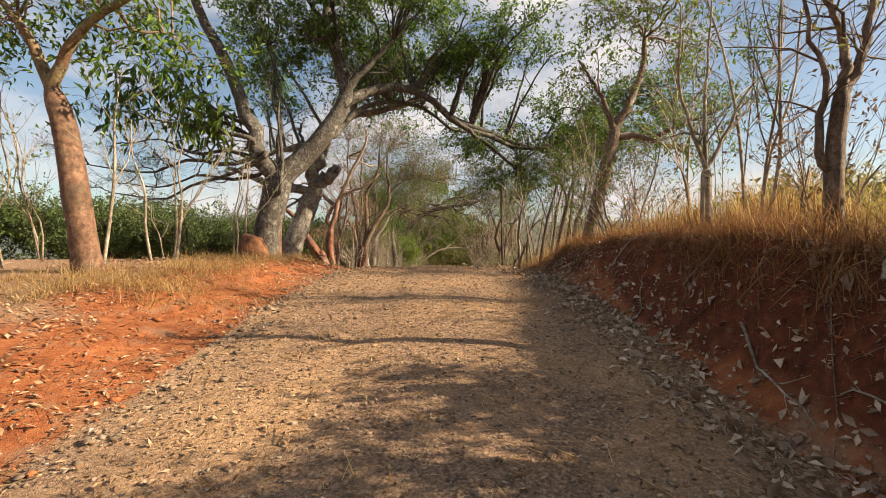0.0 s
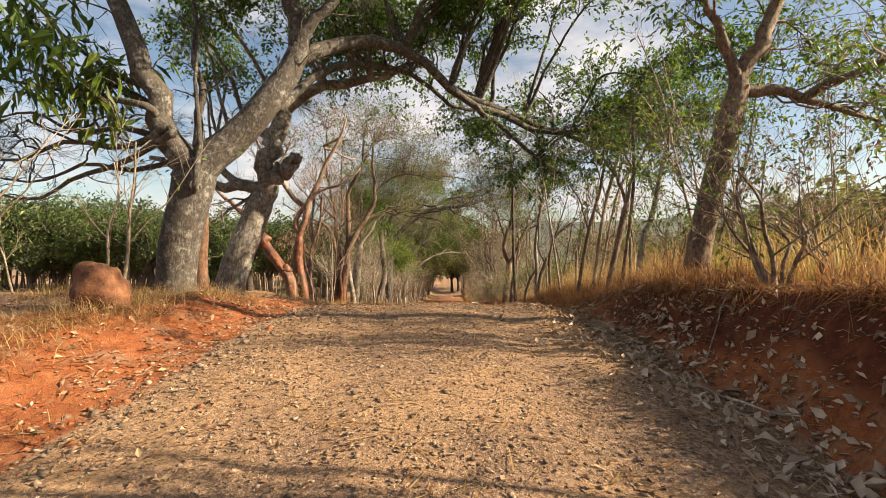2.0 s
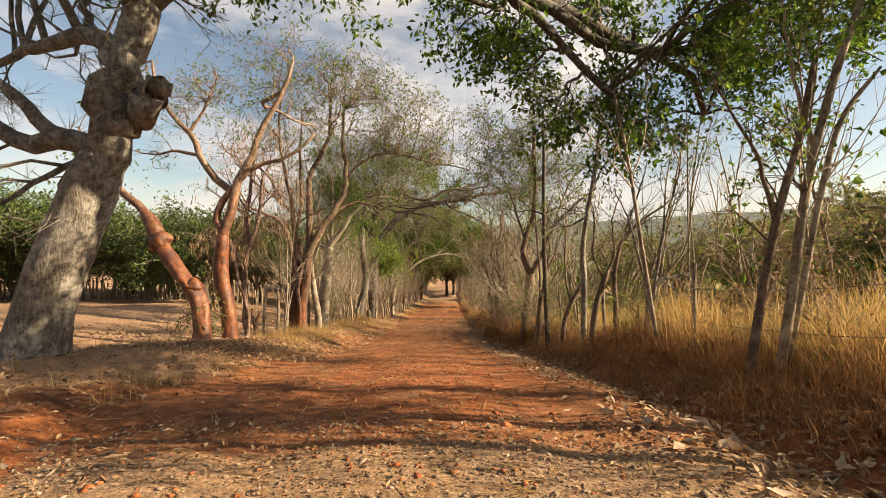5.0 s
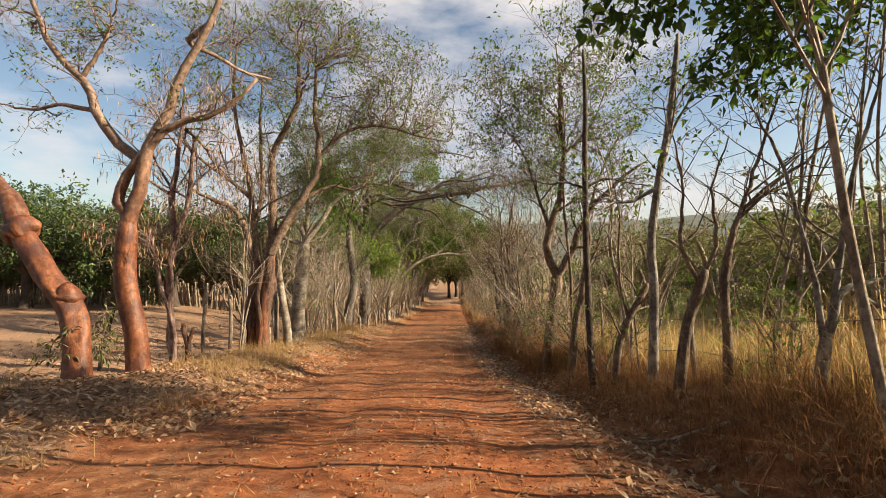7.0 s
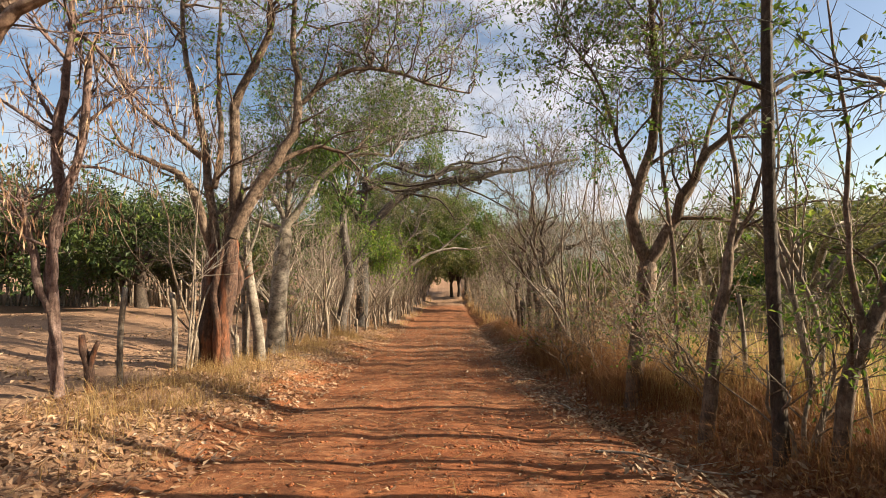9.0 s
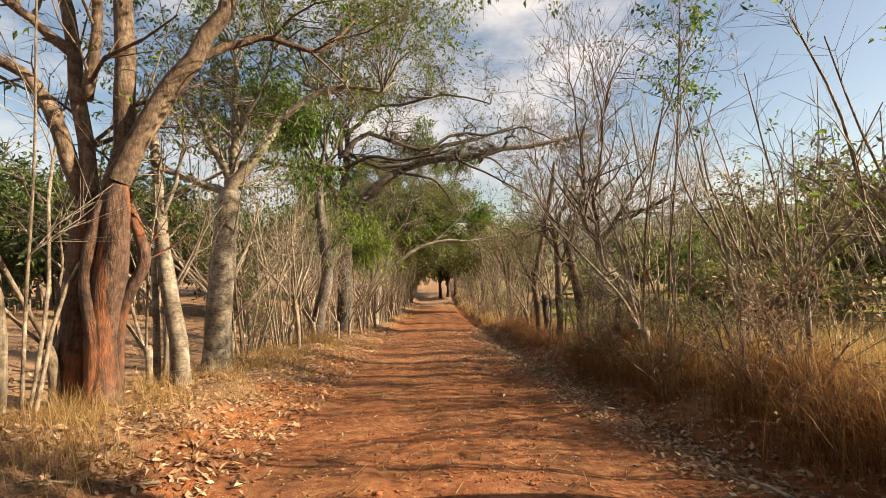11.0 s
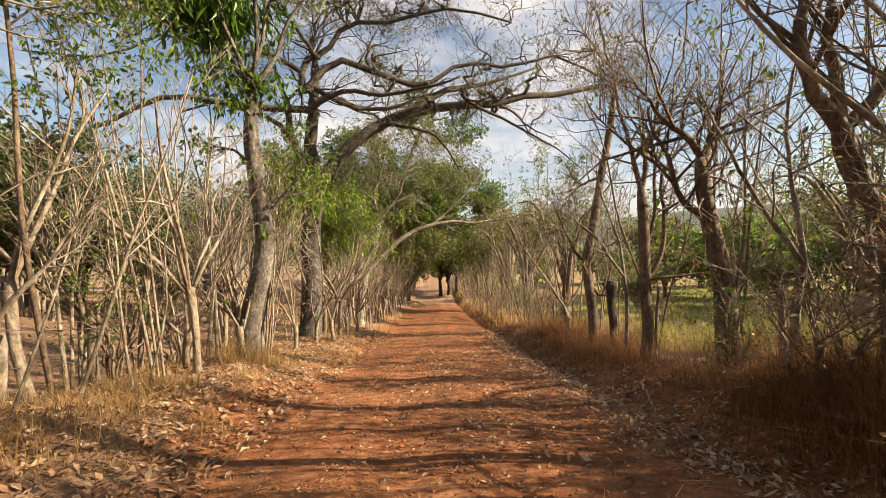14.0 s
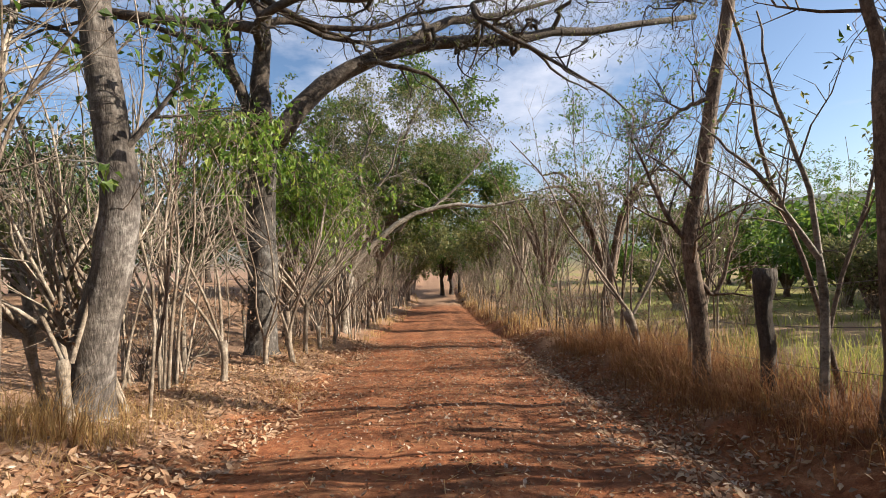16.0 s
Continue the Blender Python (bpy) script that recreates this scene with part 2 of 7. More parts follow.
def ground_material():
    """One sheet: gravel, red dirt, straw-littered soil, green field and haze-tinted far woods, mixed by the zone
    weights of the sheet.
    """
    m, tree, bsdf, _ = begin("earth")
    zone = tree.nodes.new("ShaderNodeAttribute")
    zone.attribute_name = "zone"
    sep = tree.nodes.new("ShaderNodeSeparateColor")
    tree.links.new(zone.outputs["Color"], sep.inputs["Color"])
    vec = coords(tree)
    n1, n2, n3 = noise_of(tree, vec, 0.9, 6), noise_of(tree, vec, 7, 7, 0.7), noise_of(tree, vec, 42, 5, 0.7)
    cells = node(tree, "ShaderNodeTexVoronoi", Scale=34.0)
    tree.links.new(vec, cells.inputs["Vector"])
    grey = ramp(tree, n3, [(0.30, (0.08, 0.057, 0.044)), (0.5, (0.285, 0.182, 0.12)), (0.70, (0.52, 0.37, 0.26))])
    sand = ramp(tree, n2, [(0.3, (0.335, 0.198, 0.11)), (0.7, (0.56, 0.37, 0.22))])
    gravel = blend(tree, ramp(tree, n1, [(0.42, (0.0,)), (0.6, (0.8,))]), grey, sand)
    gravel = blend(tree, 0.5, gravel, blend(tree, 1.0, gravel, ramp(tree, cells.outputs["Distance"], [(0.0, (1.3, 1.3, 1.3)), (0.7, (0.45, 0.45, 0.45))]), "MULTIPLY"))
    n4 = noise_of(tree, vec, 120, 4, 0.7)
    grit = ramp(tree, n4, [(0.32, (0.6, 0.58, 0.56)), (0.5, (1.0, 1.0, 1.0)), (0.68, (1.25, 1.24, 1.22))])
    gravel = blend(tree, 1.0, gravel, blend(tree, 1.0, gravel, grit, "MULTIPLY"))
    red = ramp(tree, n2, [(0.25, (0.14, 0.042, 0.018)), (0.5, (0.28, 0.092, 0.036)), (0.75, (0.42, 0.175, 0.078))])
    red = blend(tree, 0.7, red, blend(tree, 1.0, red, grit, "MULTIPLY"))
    dirt = ramp(tree, n2, [(0.28, (0.095, 0.038, 0.02)), (0.5, (0.245, 0.103, 0.048)), (0.72, (0.40, 0.21, 0.108))])
    dirt = blend(tree, ramp(tree, n1, [(0.4, (0.0,)), (0.65, (0.6,))]), dirt, red)
    dirt = blend(tree, 0.9, dirt, blend(tree, 1.0, dirt, grit, "MULTIPLY"))
    dirt = blend(tree, 1.0, dirt, ramp(tree, noise_of(tree, coords(tree, (1, 0.4, 1)), 1.7, 6, 0.65), [(0.36, (0.60, 0.62, 0.66)), (0.52, (1.0, 1.0, 1.0)), (0.68, (1.15, 1.2, 1.25))]), "MULTIPLY")
    soil = ramp(tree, n3, [(0.25, (0.12, 0.068, 0.044)), (0.5, (0.27, 0.165, 0.105)), (0.75, (0.43, 0.30, 0.20))])
    green = ramp(tree, n2, [(0.3, (0.10, 0.115, 0.028)), (0.5, (0.17, 0.18, 0.04)), (0.7, (0.28, 0.25, 0.075))])
    # far woods, greyed: distance haze is put into their colour
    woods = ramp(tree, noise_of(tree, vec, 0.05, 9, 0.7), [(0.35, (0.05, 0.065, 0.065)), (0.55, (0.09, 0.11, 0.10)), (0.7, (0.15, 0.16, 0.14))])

    def edge(socket, lo=0.35, hi=0.65):
        s = tree.nodes.new("ShaderNodeMath")
        s.operation = "ADD"
        tree.links.new(socket, s.inputs[0])
        k = tree.nodes.new("ShaderNodeMath")
        k.operation = "MULTIPLY_ADD"
        tree.links.new(n2, k.inputs[0])
        k.inputs[1].default_value, k.inputs[2].default_value = 0.7, -0.35
        tree.links.new(k.outputs[0], s.inputs[1])
        return ramp(tree, s.outputs[0], [(lo, (0.0,)), (hi, (1.0,))])

    col = blend(tree, edge(sep.outputs["Red"]), soil, dirt)
    col = blend(tree, edge(zone.outputs["Alpha"]), col, blend(tree, ramp(tree, noise_of(tree, vec, 2.6, 6, 0.65), [(0.52, (0.0,)), (0.66, (0.75,))]), red, soil))
    # darker red on the bank: its shade put into the soil colour
    bank_shade = ramp(tree, n2, [(0.28, (0.045, 0.016, 0.010)), (0.5, (0.12, 0.036, 0.018)), (0.72, (0.22, 0.072, 0.033))])
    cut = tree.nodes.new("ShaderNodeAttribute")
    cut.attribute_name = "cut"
    col = blend(tree, edge(cut.outputs["Fac"]), col, bank_shade)
    col = blend(tree, edge(sep.outputs["Green"]), col, gravel)
    col = blend(tree, edge(sep.outputs["Blue"]), col, green)
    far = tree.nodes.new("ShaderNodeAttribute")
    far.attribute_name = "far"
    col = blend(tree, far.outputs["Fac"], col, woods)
    tree.links.new(col, bsdf.inputs["Base Color"])
    bsdf.inputs["Roughness"].default_value = 0.95
    bsdf.inputs["Specular IOR Level"].default_value = 0.2
    relief(tree, bsdf, blend(tree, 0.5, blend(tree, 0.35, n3, n4), blend(tree, 0.5, n2, noise_of(tree, vec, 23, 6, 0.75))), 1.0, 0.05)
    return m


EARTH = ground_material()

# ---- mesh tools ----


def mesh_of(name, verts, quads=None, tris=None, material=None, smooth=True):
    """A mesh from arrays of corners and faces."""
    me = bpy.data.meshes.new(name)
    verts = np.asarray(verts, np.float32).reshape(-1, 3)
    quads = np.zeros((0, 4), np.int32) if quads is None else np.asarray(quads, np.int32).reshape(-1, 4)
    tris = np.zeros((0, 3), np.int32) if tris is None else np.asarray(tris, np.int32).reshape(-1, 3)
    me.vertices.add(len(verts))
    me.vertices.foreach_set("co", verts.ravel())
    loops = np.concatenate([quads.ravel(), tris.ravel()])
    totals = np.concatenate([np.full(len(quads), 4), np.full(len(tris), 3)]).astype(np.int32)
    starts = np.concatenate([[0], np.cumsum(totals)[:-1]]).astype(np.int32)
    me.loops.add(len(loops))
    me.loops.foreach_set("vertex_index", loops.astype(np.int32))
    me.polygons.add(len(totals))
    me.polygons.foreach_set("loop_start", starts)
    me.polygons.foreach_set("use_smooth", np.full(len(totals), smooth))
    me.update(calc_edges=True)
    me.validate()
    if material:
        me.materials.append(material)
    return me


def part(name, me, parent, label="", kind=""):
    """A mesh as one object under a thing or a part."""
    ob = new(name, me)
    ob.parent = parent
    return tagged(ob, label, kind=kind)


def thing(name, at, label, category, group="", kind=""):
    ob = new(name)
    ob.location = at
    return tagged(ob, label, category, group, kind)


def unit(v):
    return v / np.maximum(np.linalg.norm(v, axis=-1, keepdims=True), 1e-9)


def smoothstep(x, a, b):
    t = np.clip((x - a) / (b - a), 0, 1)
    return t * t * (3 - 2 * t)


def lattice(i, j, seed):
    h = np.sin(i * 127.1 + j * 311.7 + seed * 74.7) * 43758.5453
    return h - np.floor(h)


def vnoise(x, y, seed=0):
    """Smooth noise from 0 to 1."""
    x, y = np.asarray(x, float), np.asarray(y, float)
    i, j = np.floor(x), np.floor(y)
    u, v = x - i, y - j
    u, v = u * u * (3 - 2 * u), v * v * (3 - 2 * v)
    a, b = lattice(i, j, seed), lattice(i + 1, j, seed)
    c, d = lattice(i, j + 1, seed), lattice(i + 1, j + 1, seed)
    return (a * (1 - u) + b * u) * (1 - v) + (c * (1 - u) + d * u) * v


def fbm(x, y, seed=0, octaves=4):
    total, amp, norm = 0, 1.0, 0
    for k in range(octaves):
        total = total + amp * vnoise(np.asarray(x) * 2**k, np.asarray(y) * 2**k, seed + k)
        norm += amp
        amp *= 0.5
    return total / norm


def curve(points, n):
    """A smooth line of n points through a few given ones."""
    p = np.asarray(points, float)
    p = np.vstack([2 * p[0] - p[1], p, 2 * p[-1] - p[-2]])
    s = np.linspace(0, len(points) - 1 - 1e-6, n)
    i = np.floor(s).astype(int)
    t = (s - i)[:, None]
    a, b, c, d = p[i], p[i + 1], p[i + 2], p[i + 3]
    return 0.5 * (2 * b + (c - a) * t + (2 * a - 5 * b + 4 * c - d) * t**2 + (3 * b - a - 3 * c + d) * t**3)


def tubes(lines, radii, sides, rough=0.0, seed=0, roots=0.0):
    """Tapered tubes along lines (m, k, 3) with radii (m, k): corners and quads."""
    m, k, _ = lines.shape
    t = unit(np.gradient(lines, axis=1))
    ref = np.eye(3)[np.abs(t).mean(axis=1).argmin(axis=1)][:, None, :]
    u = unit(np.cross(t, np.broadcast_to(ref, t.shape)))
    v = np.cross(t, u)
    ang = np.linspace(0, 2 * np.pi, sides, endpoint=False)
    ring = np.cos(ang)[None, None, :, None] * u[:, :, None] + np.sin(ang)[None, None, :, None] * v[:, :, None]
    r = np.repeat(radii[:, :, None], sides, 2)
    if rough:
        s = np.cumsum(np.linalg.norm(np.diff(lines, axis=1, prepend=lines[:, :1]), axis=2), axis=1)
        lump = fbm(np.cos(ang)[None, None] * 1.6 + 9 + seed, s[:, :, None] * 2.2 + np.sin(ang)[None, None] * 1.6, seed, 3)
        r = r * (1 + rough * (lump - 0.5) * 2)
        if roots:
            r = r * (1 + roots * np.exp(-s / 0.24)[:, :, None] * (0.5 + 0.5 * np.cos(ang * 5 + seed + 0.8 * np.sin(ang * 2)))[None, None])
    verts = lines[:, :, None] + ring * r[..., None]
    base = np.arange(m)[:, None, None] * k * sides
    a = base + np.arange(k - 1)[None, :, None] * sides + np.arange(sides)[None, None]
    b = base + np.arange(k - 1)[None, :, None] * sides + (np.arange(sides) + 1)[None, None] % sides
    quads = np.stack([a, b, b + sides, a + sides], -1).reshape(-1, 4)
    return verts.reshape(-1, 3), quads


def joined(pieces):
    """Several (corners, faces) as one."""
    verts, quads, off = [], [], 0
    for v, q in pieces:
        verts.append(v)
        quads.append(q + off)
        off += len(v)
    return np.concatenate(verts), np.concatenate(quads)


def sprout(lines, radii, count, rng, span=(0.25, 1.0), angle=(30, 65), length=(0.5, 1.0), k=6, wander=0.18, up=0.05, share=0.6, tip=0.25, flat=0.0, least=0.004):
    """Side branches: count on each of the lines."""
    m, n, _ = lines.shape
    f = rng.uniform(*span, (m, count)) * (n - 1 - 1e-6)
    i = np.floor(f).astype(int)
    w = (f - i)[..., None]
    rows = np.arange(m)[:, None]
    start = lines[rows, i] * (1 - w) + lines[rows, i + 1] * w
    t = unit(lines[rows, i + 1] - lines[rows, i])
    r = radii[rows, i] * (1 - w[..., 0]) + radii[rows, i + 1] * w[..., 0]
    side = rng.normal(size=t.shape)
    side[..., 2] *= 1 - flat
    side = unit(side - (side * t).sum(-1, keepdims=True) * t)
    a = np.radians(rng.uniform(*angle, (m, count)))[..., None]
    d = unit(np.cos(a) * t + np.sin(a) * side)
    size = rng.uniform(*length, (m, count)) * (1 - 0.35 * f / (n - 1))
    p, out = start, [start]
    for _ in range(k - 1):
        p = p + d * (size / (k - 1))[..., None]
        out.append(p)
        d = unit(d + rng.normal(scale=wander, size=d.shape) + np.array([0, 0, up]))
    pts = np.stack(out, 2).reshape(m * count, k, 3)
    r0 = np.clip(r * share, least, np.maximum(0.022 * size, least)).reshape(-1, 1)
    return pts, r0 * np.linspace(1, tip, k)[None]


def leaves_on(lines, count, size, rng, slim=0.42, droop=0.25, spread=0.05, span=(0.2, 1.05)):
    """Kite-shaped leaflets, slightly folded, in sprays of four along the lines; on average count to a line."""
    m, n, _ = lines.shape
    sprays = max(1, m * count // 4)
    rows = rng.permutation(m)[:sprays] if sprays <= m else np.concatenate([np.arange(m), rng.integers(0, m, sprays - m)])
    f = np.clip(rng.uniform(*span, len(rows)), 0, 0.999) * (n - 1)
    i = np.floor(f).astype(int)
    w = (f - i)[:, None]
    heart = lines[rows, i] * (1 - w) + lines[rows, i + 1] * w + rng.normal(scale=spread * 0.6, size=(len(rows), 3))
    axis = unit(unit(lines[rows, -1] - lines[rows, 0]) * 0.8 + rng.normal(size=heart.shape) * 0.6 - np.array([0, 0, droop]))
    c = (heart[:, None] + axis[:, None] * (size * 0.55 * np.arange(4))[None, :, None] + rng.normal(scale=size * 0.3, size=(len(rows), 4, 3))).reshape(-1, 3)
    t = np.repeat(axis, 4, axis=0)
    d = unit(rng.normal(size=c.shape) * 0.8 + t * 0.6 - np.array([0, 0, droop]))
    s = unit(np.cross(d, rng.normal(size=c.shape) * 0.7 + np.array([0, 0, 1.0])))
    n_ = np.cross(s, d)
    ln = size * rng.uniform(0.65, 1.3, (len(c), 1))
    wd = ln * slim * rng.uniform(0.8, 1.2, (len(c), 1))
    mid = c + d * ln * 0.45
    fold = n_ * wd * 0.22
    verts = np.stack([c, mid + s * wd * 0.5 + fold, c + d * ln - n_ * ln * 0.12, mid - s * wd * 0.5 + fold], 1).reshape(-1, 3)
    return verts, np.arange(len(verts)).reshape(-1, 4)


# ---- the lie of the land ----
ROAD_Y = [-400, -30, -5, 0, 3.4, 6, 8, 10, 12, 14, 17, 20, 22, 25, 28, 31.4, 36.3, 45, 54, 66, 76, 84, 100, 120, 150, 200, 3000]
ROAD_Z = [-6, -3.0, -0.72, -0.07, 0.42, 0.76, 0.91, 1.0, 0.93, 0.64, 0.18, -0.34, -0.68, -1.18, -1.48, -1.8, -2.45, -3.25, -4.15, -5.0, -5.75, -5.8, -5.45, -4.7, -3.7, -3.0, -3.0]


def road_height(y):
    return sum(np.interp(np.asarray(y, float) + d, ROAD_Y, ROAD_Z) for d in (-1.4, -0.7, 0, 0.7, 1.4)) / 5


def road_middle(y):
    return 0.036 * np.maximum(0, np.clip(np.asarray(y, float), -50, 110) - 33)


def height(x, y, fine=True):
    """The ground's height: road, ditch, bank, verges, fields and far hills."""
    x, y = np.asarray(x, float), np.asarray(y, float)
    u = x - road_middle(y)
    z0 = road_height(y)
    rut = -0.035 * np.exp(-(((np.abs(u) - 0.85) / 0.28) ** 2)) - 0.012 * np.minimum(u * u, 5)
    wob = (fbm(y * 0.7, x * 0.2, 3) - 0.5) * 0.5
    hb = np.interp(y, [-12, 4, 9.4, 12.5, 14.5, 18, 36, 46], [1.05, 1.0, 0.5, 0.2, 0.2, 0.36, 0.36, 0.3])
    loose = smoothstep(y, 10, 14)
    hb = hb * (1 - loose * (0.7 - 1.4 * fbm(y * 0.6 + 3, x * 0.3, 17)))
    bank = hb * smoothstep(u + wob * (1 + 1.6 * loose), 2.1, 2.75 + 0.55 * loose) - (0.07 + 0.02 * loose) * np.exp(-(((u - 1.9 - 0.25 * loose) / 0.3) ** 2))
    hl = np.interp(y, [-12, 9, 14, 24, 40], [0.30, 0.24, 0.18, 0.34, 0.34])
    bench = hl * (1 - loose * (0.5 - fbm(y * 0.5, x * 0.5 + 9, 19))) * smoothstep(-u + wob * (0.7 + 2.2 * loose), 2.2 - 0.3 * loose, 3.6 + 0.5 * loose)
    near = z0 + rut + bank + bench
    left = np.interp(y, [-300, -30, 0, 12, 33, 60, 120, 300], [0.5, 0.7, 1.05, 1.0, -0.85, -2.3, -4.4, -4.2])
    right = np.interp(y, [-300, -30, 0, 10, 30, 55, 120, 300], [2.2, 1.9, 1.7, 1.2, -1.8, -3.5, -5.4, -4.5])
    field = np.where(u < 0, left, right) + (fbm(x * 0.12, y * 0.12, 11) - 0.5) * 0.7
    z = near + (field - near) * smoothstep(np.abs(u), 4.6, 15)
    r = np.hypot(x, y - 20)
    hills = (smoothstep(r, 160, 1500) * (20 + 130 * fbm(x * 0.0016 + 4, y * 0.0016, 21)) + smoothstep(r, 90, 300) * 4 * fbm(x * 0.012, y * 0.012, 5)) * smoothstep(np.abs(x) + 0.25 * np.abs(y), 40, 160)
    z = z + hills
    if fine:
        rough = 0.22 + 0.78 * smoothstep(np.abs(u), 1.7, 2.6) + 0.7 * smoothstep(-u, 2.0, 2.6) * smoothstep(u, -6.0, -4.0)
        z = z + (fbm(x * 1.7, y * 1.7, 31) - 0.5) * 0.11 * rough + (fbm(x * 7, y * 7, 41, 3) - 0.5) * 0.02 * rough
        z = z + (fbm(x * 3.1, y * 3.1, 51) - 0.5) * 0.22 * smoothstep(u, 2.0, 2.4) * smoothstep(-u, -3.3, -2.9) * np.clip(hb, 0, 1)
    return z


def ground():
    def spaced(a, b, step, far):
        grow = [step]
        while sum(grow) < far:
            grow.append(grow[-1] * 1.16)
        g = np.cumsum(grow)
        return np.concatenate([(a - g)[::-1], np.arange(a, b, step), b + np.concatenate([[0], g])])
    xs, ys = spaced(-7.0, 7.0, 0.13, 3500), spaced(-3.0, 46.0, 0.15, 3500)
    x, y = np.meshgrid(xs, ys)
    z = height(x, y)
    nx, ny = len(xs), len(ys)
    i = (np.arange(ny - 1)[:, None] * nx + np.arange(nx - 1)[None]).reshape(-1)
    quads = np.stack([i, i + 1, i + 1 + nx, i + nx], -1)
    me = mesh_of("ground", np.stack([x, y, z], -1), quads, None, EARTH)
    u = x - road_middle(y)
    edge = (fbm(y * 0.9, u * 0.4, 61) - 0.5) * 0.9
    gravel = smoothstep(-np.abs(u + 0.05) + edge * 0.5, -2.25, -1.95) * smoothstep(-y + edge, -12.9, -11.9)
    road = smoothstep(-np.abs(u) + edge * 1.8, -4.0, -1.8) * smoothstep(y, 9, 13) * (1 - 0.85 * smoothstep(y, 66, 84))
    red = np.maximum(smoothstep(-u + edge * 0.4, 1.8, 2.2) * smoothstep(u + edge * 3, -5.6, -3.2), smoothstep(u + edge * 0.3, 1.7, 2.2) * smoothstep(-u, -3.4, -2.9)) * smoothstep(-y, -14.5, -11.5)
    red = np.maximum(red, 0.6 * smoothstep(-np.abs(u), -1.7, -1.0) * smoothstep(y, 12.0, 14.0) * (1 - 0.9 * smoothstep(y, 16, 32)))
    green = smoothstep(u + edge * 2, 4.2, 6.5) * (0.15 + 0.75 * fbm(x * 0.15, y * 0.15, 71))
    zone = np.stack([road, gravel, green, red], -1).astype(np.float32).reshape(-1)
    me.color_attributes.new("zone", "FLOAT_COLOR", "POINT").data.foreach_set("color", zone)
    # share of the haze-tinted woods, growing with distance
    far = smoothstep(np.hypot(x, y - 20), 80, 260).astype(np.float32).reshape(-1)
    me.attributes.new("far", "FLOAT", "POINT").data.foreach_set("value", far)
    # where the bank takes the red that is darkened for shade
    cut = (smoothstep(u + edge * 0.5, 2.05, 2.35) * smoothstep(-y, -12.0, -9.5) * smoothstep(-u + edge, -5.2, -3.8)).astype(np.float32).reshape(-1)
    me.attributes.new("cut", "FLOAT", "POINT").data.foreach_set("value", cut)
    ob = new("ground", me)
    tagged(ob, "red dirt farm track with grey gravel, earth bank and dry fields", "ground", kind="structure")


ground()


def at_ground(x, y):
    return float(height(x, y))


# ---- trees ----


def trunk_line(points, r0, r1, n, root=True):
    p = np.array(points, float)
    if root:
        p[0, 2] = min(p[0, 2], at_ground(p[0, 0], p[0, 1])) - 0.12
    line = curve(p, n)
    r = np.linspace(r0, r1, n)
    if root:
        s = np.linalg.norm(line - line[0], axis=1)
        r = r * (1 + 0.16 * np.exp(-s / 0.2))
        r[-4:] *= (0.97, 0.9, 0.78, 0.6)
    return line, r


def closed(line, r):
    """The line with a point more, so that its end is closed."""
    return np.vstack([line, line[-1] + (line[-1] - line[-2]) * 0.02]), np.append(r, 0.001)


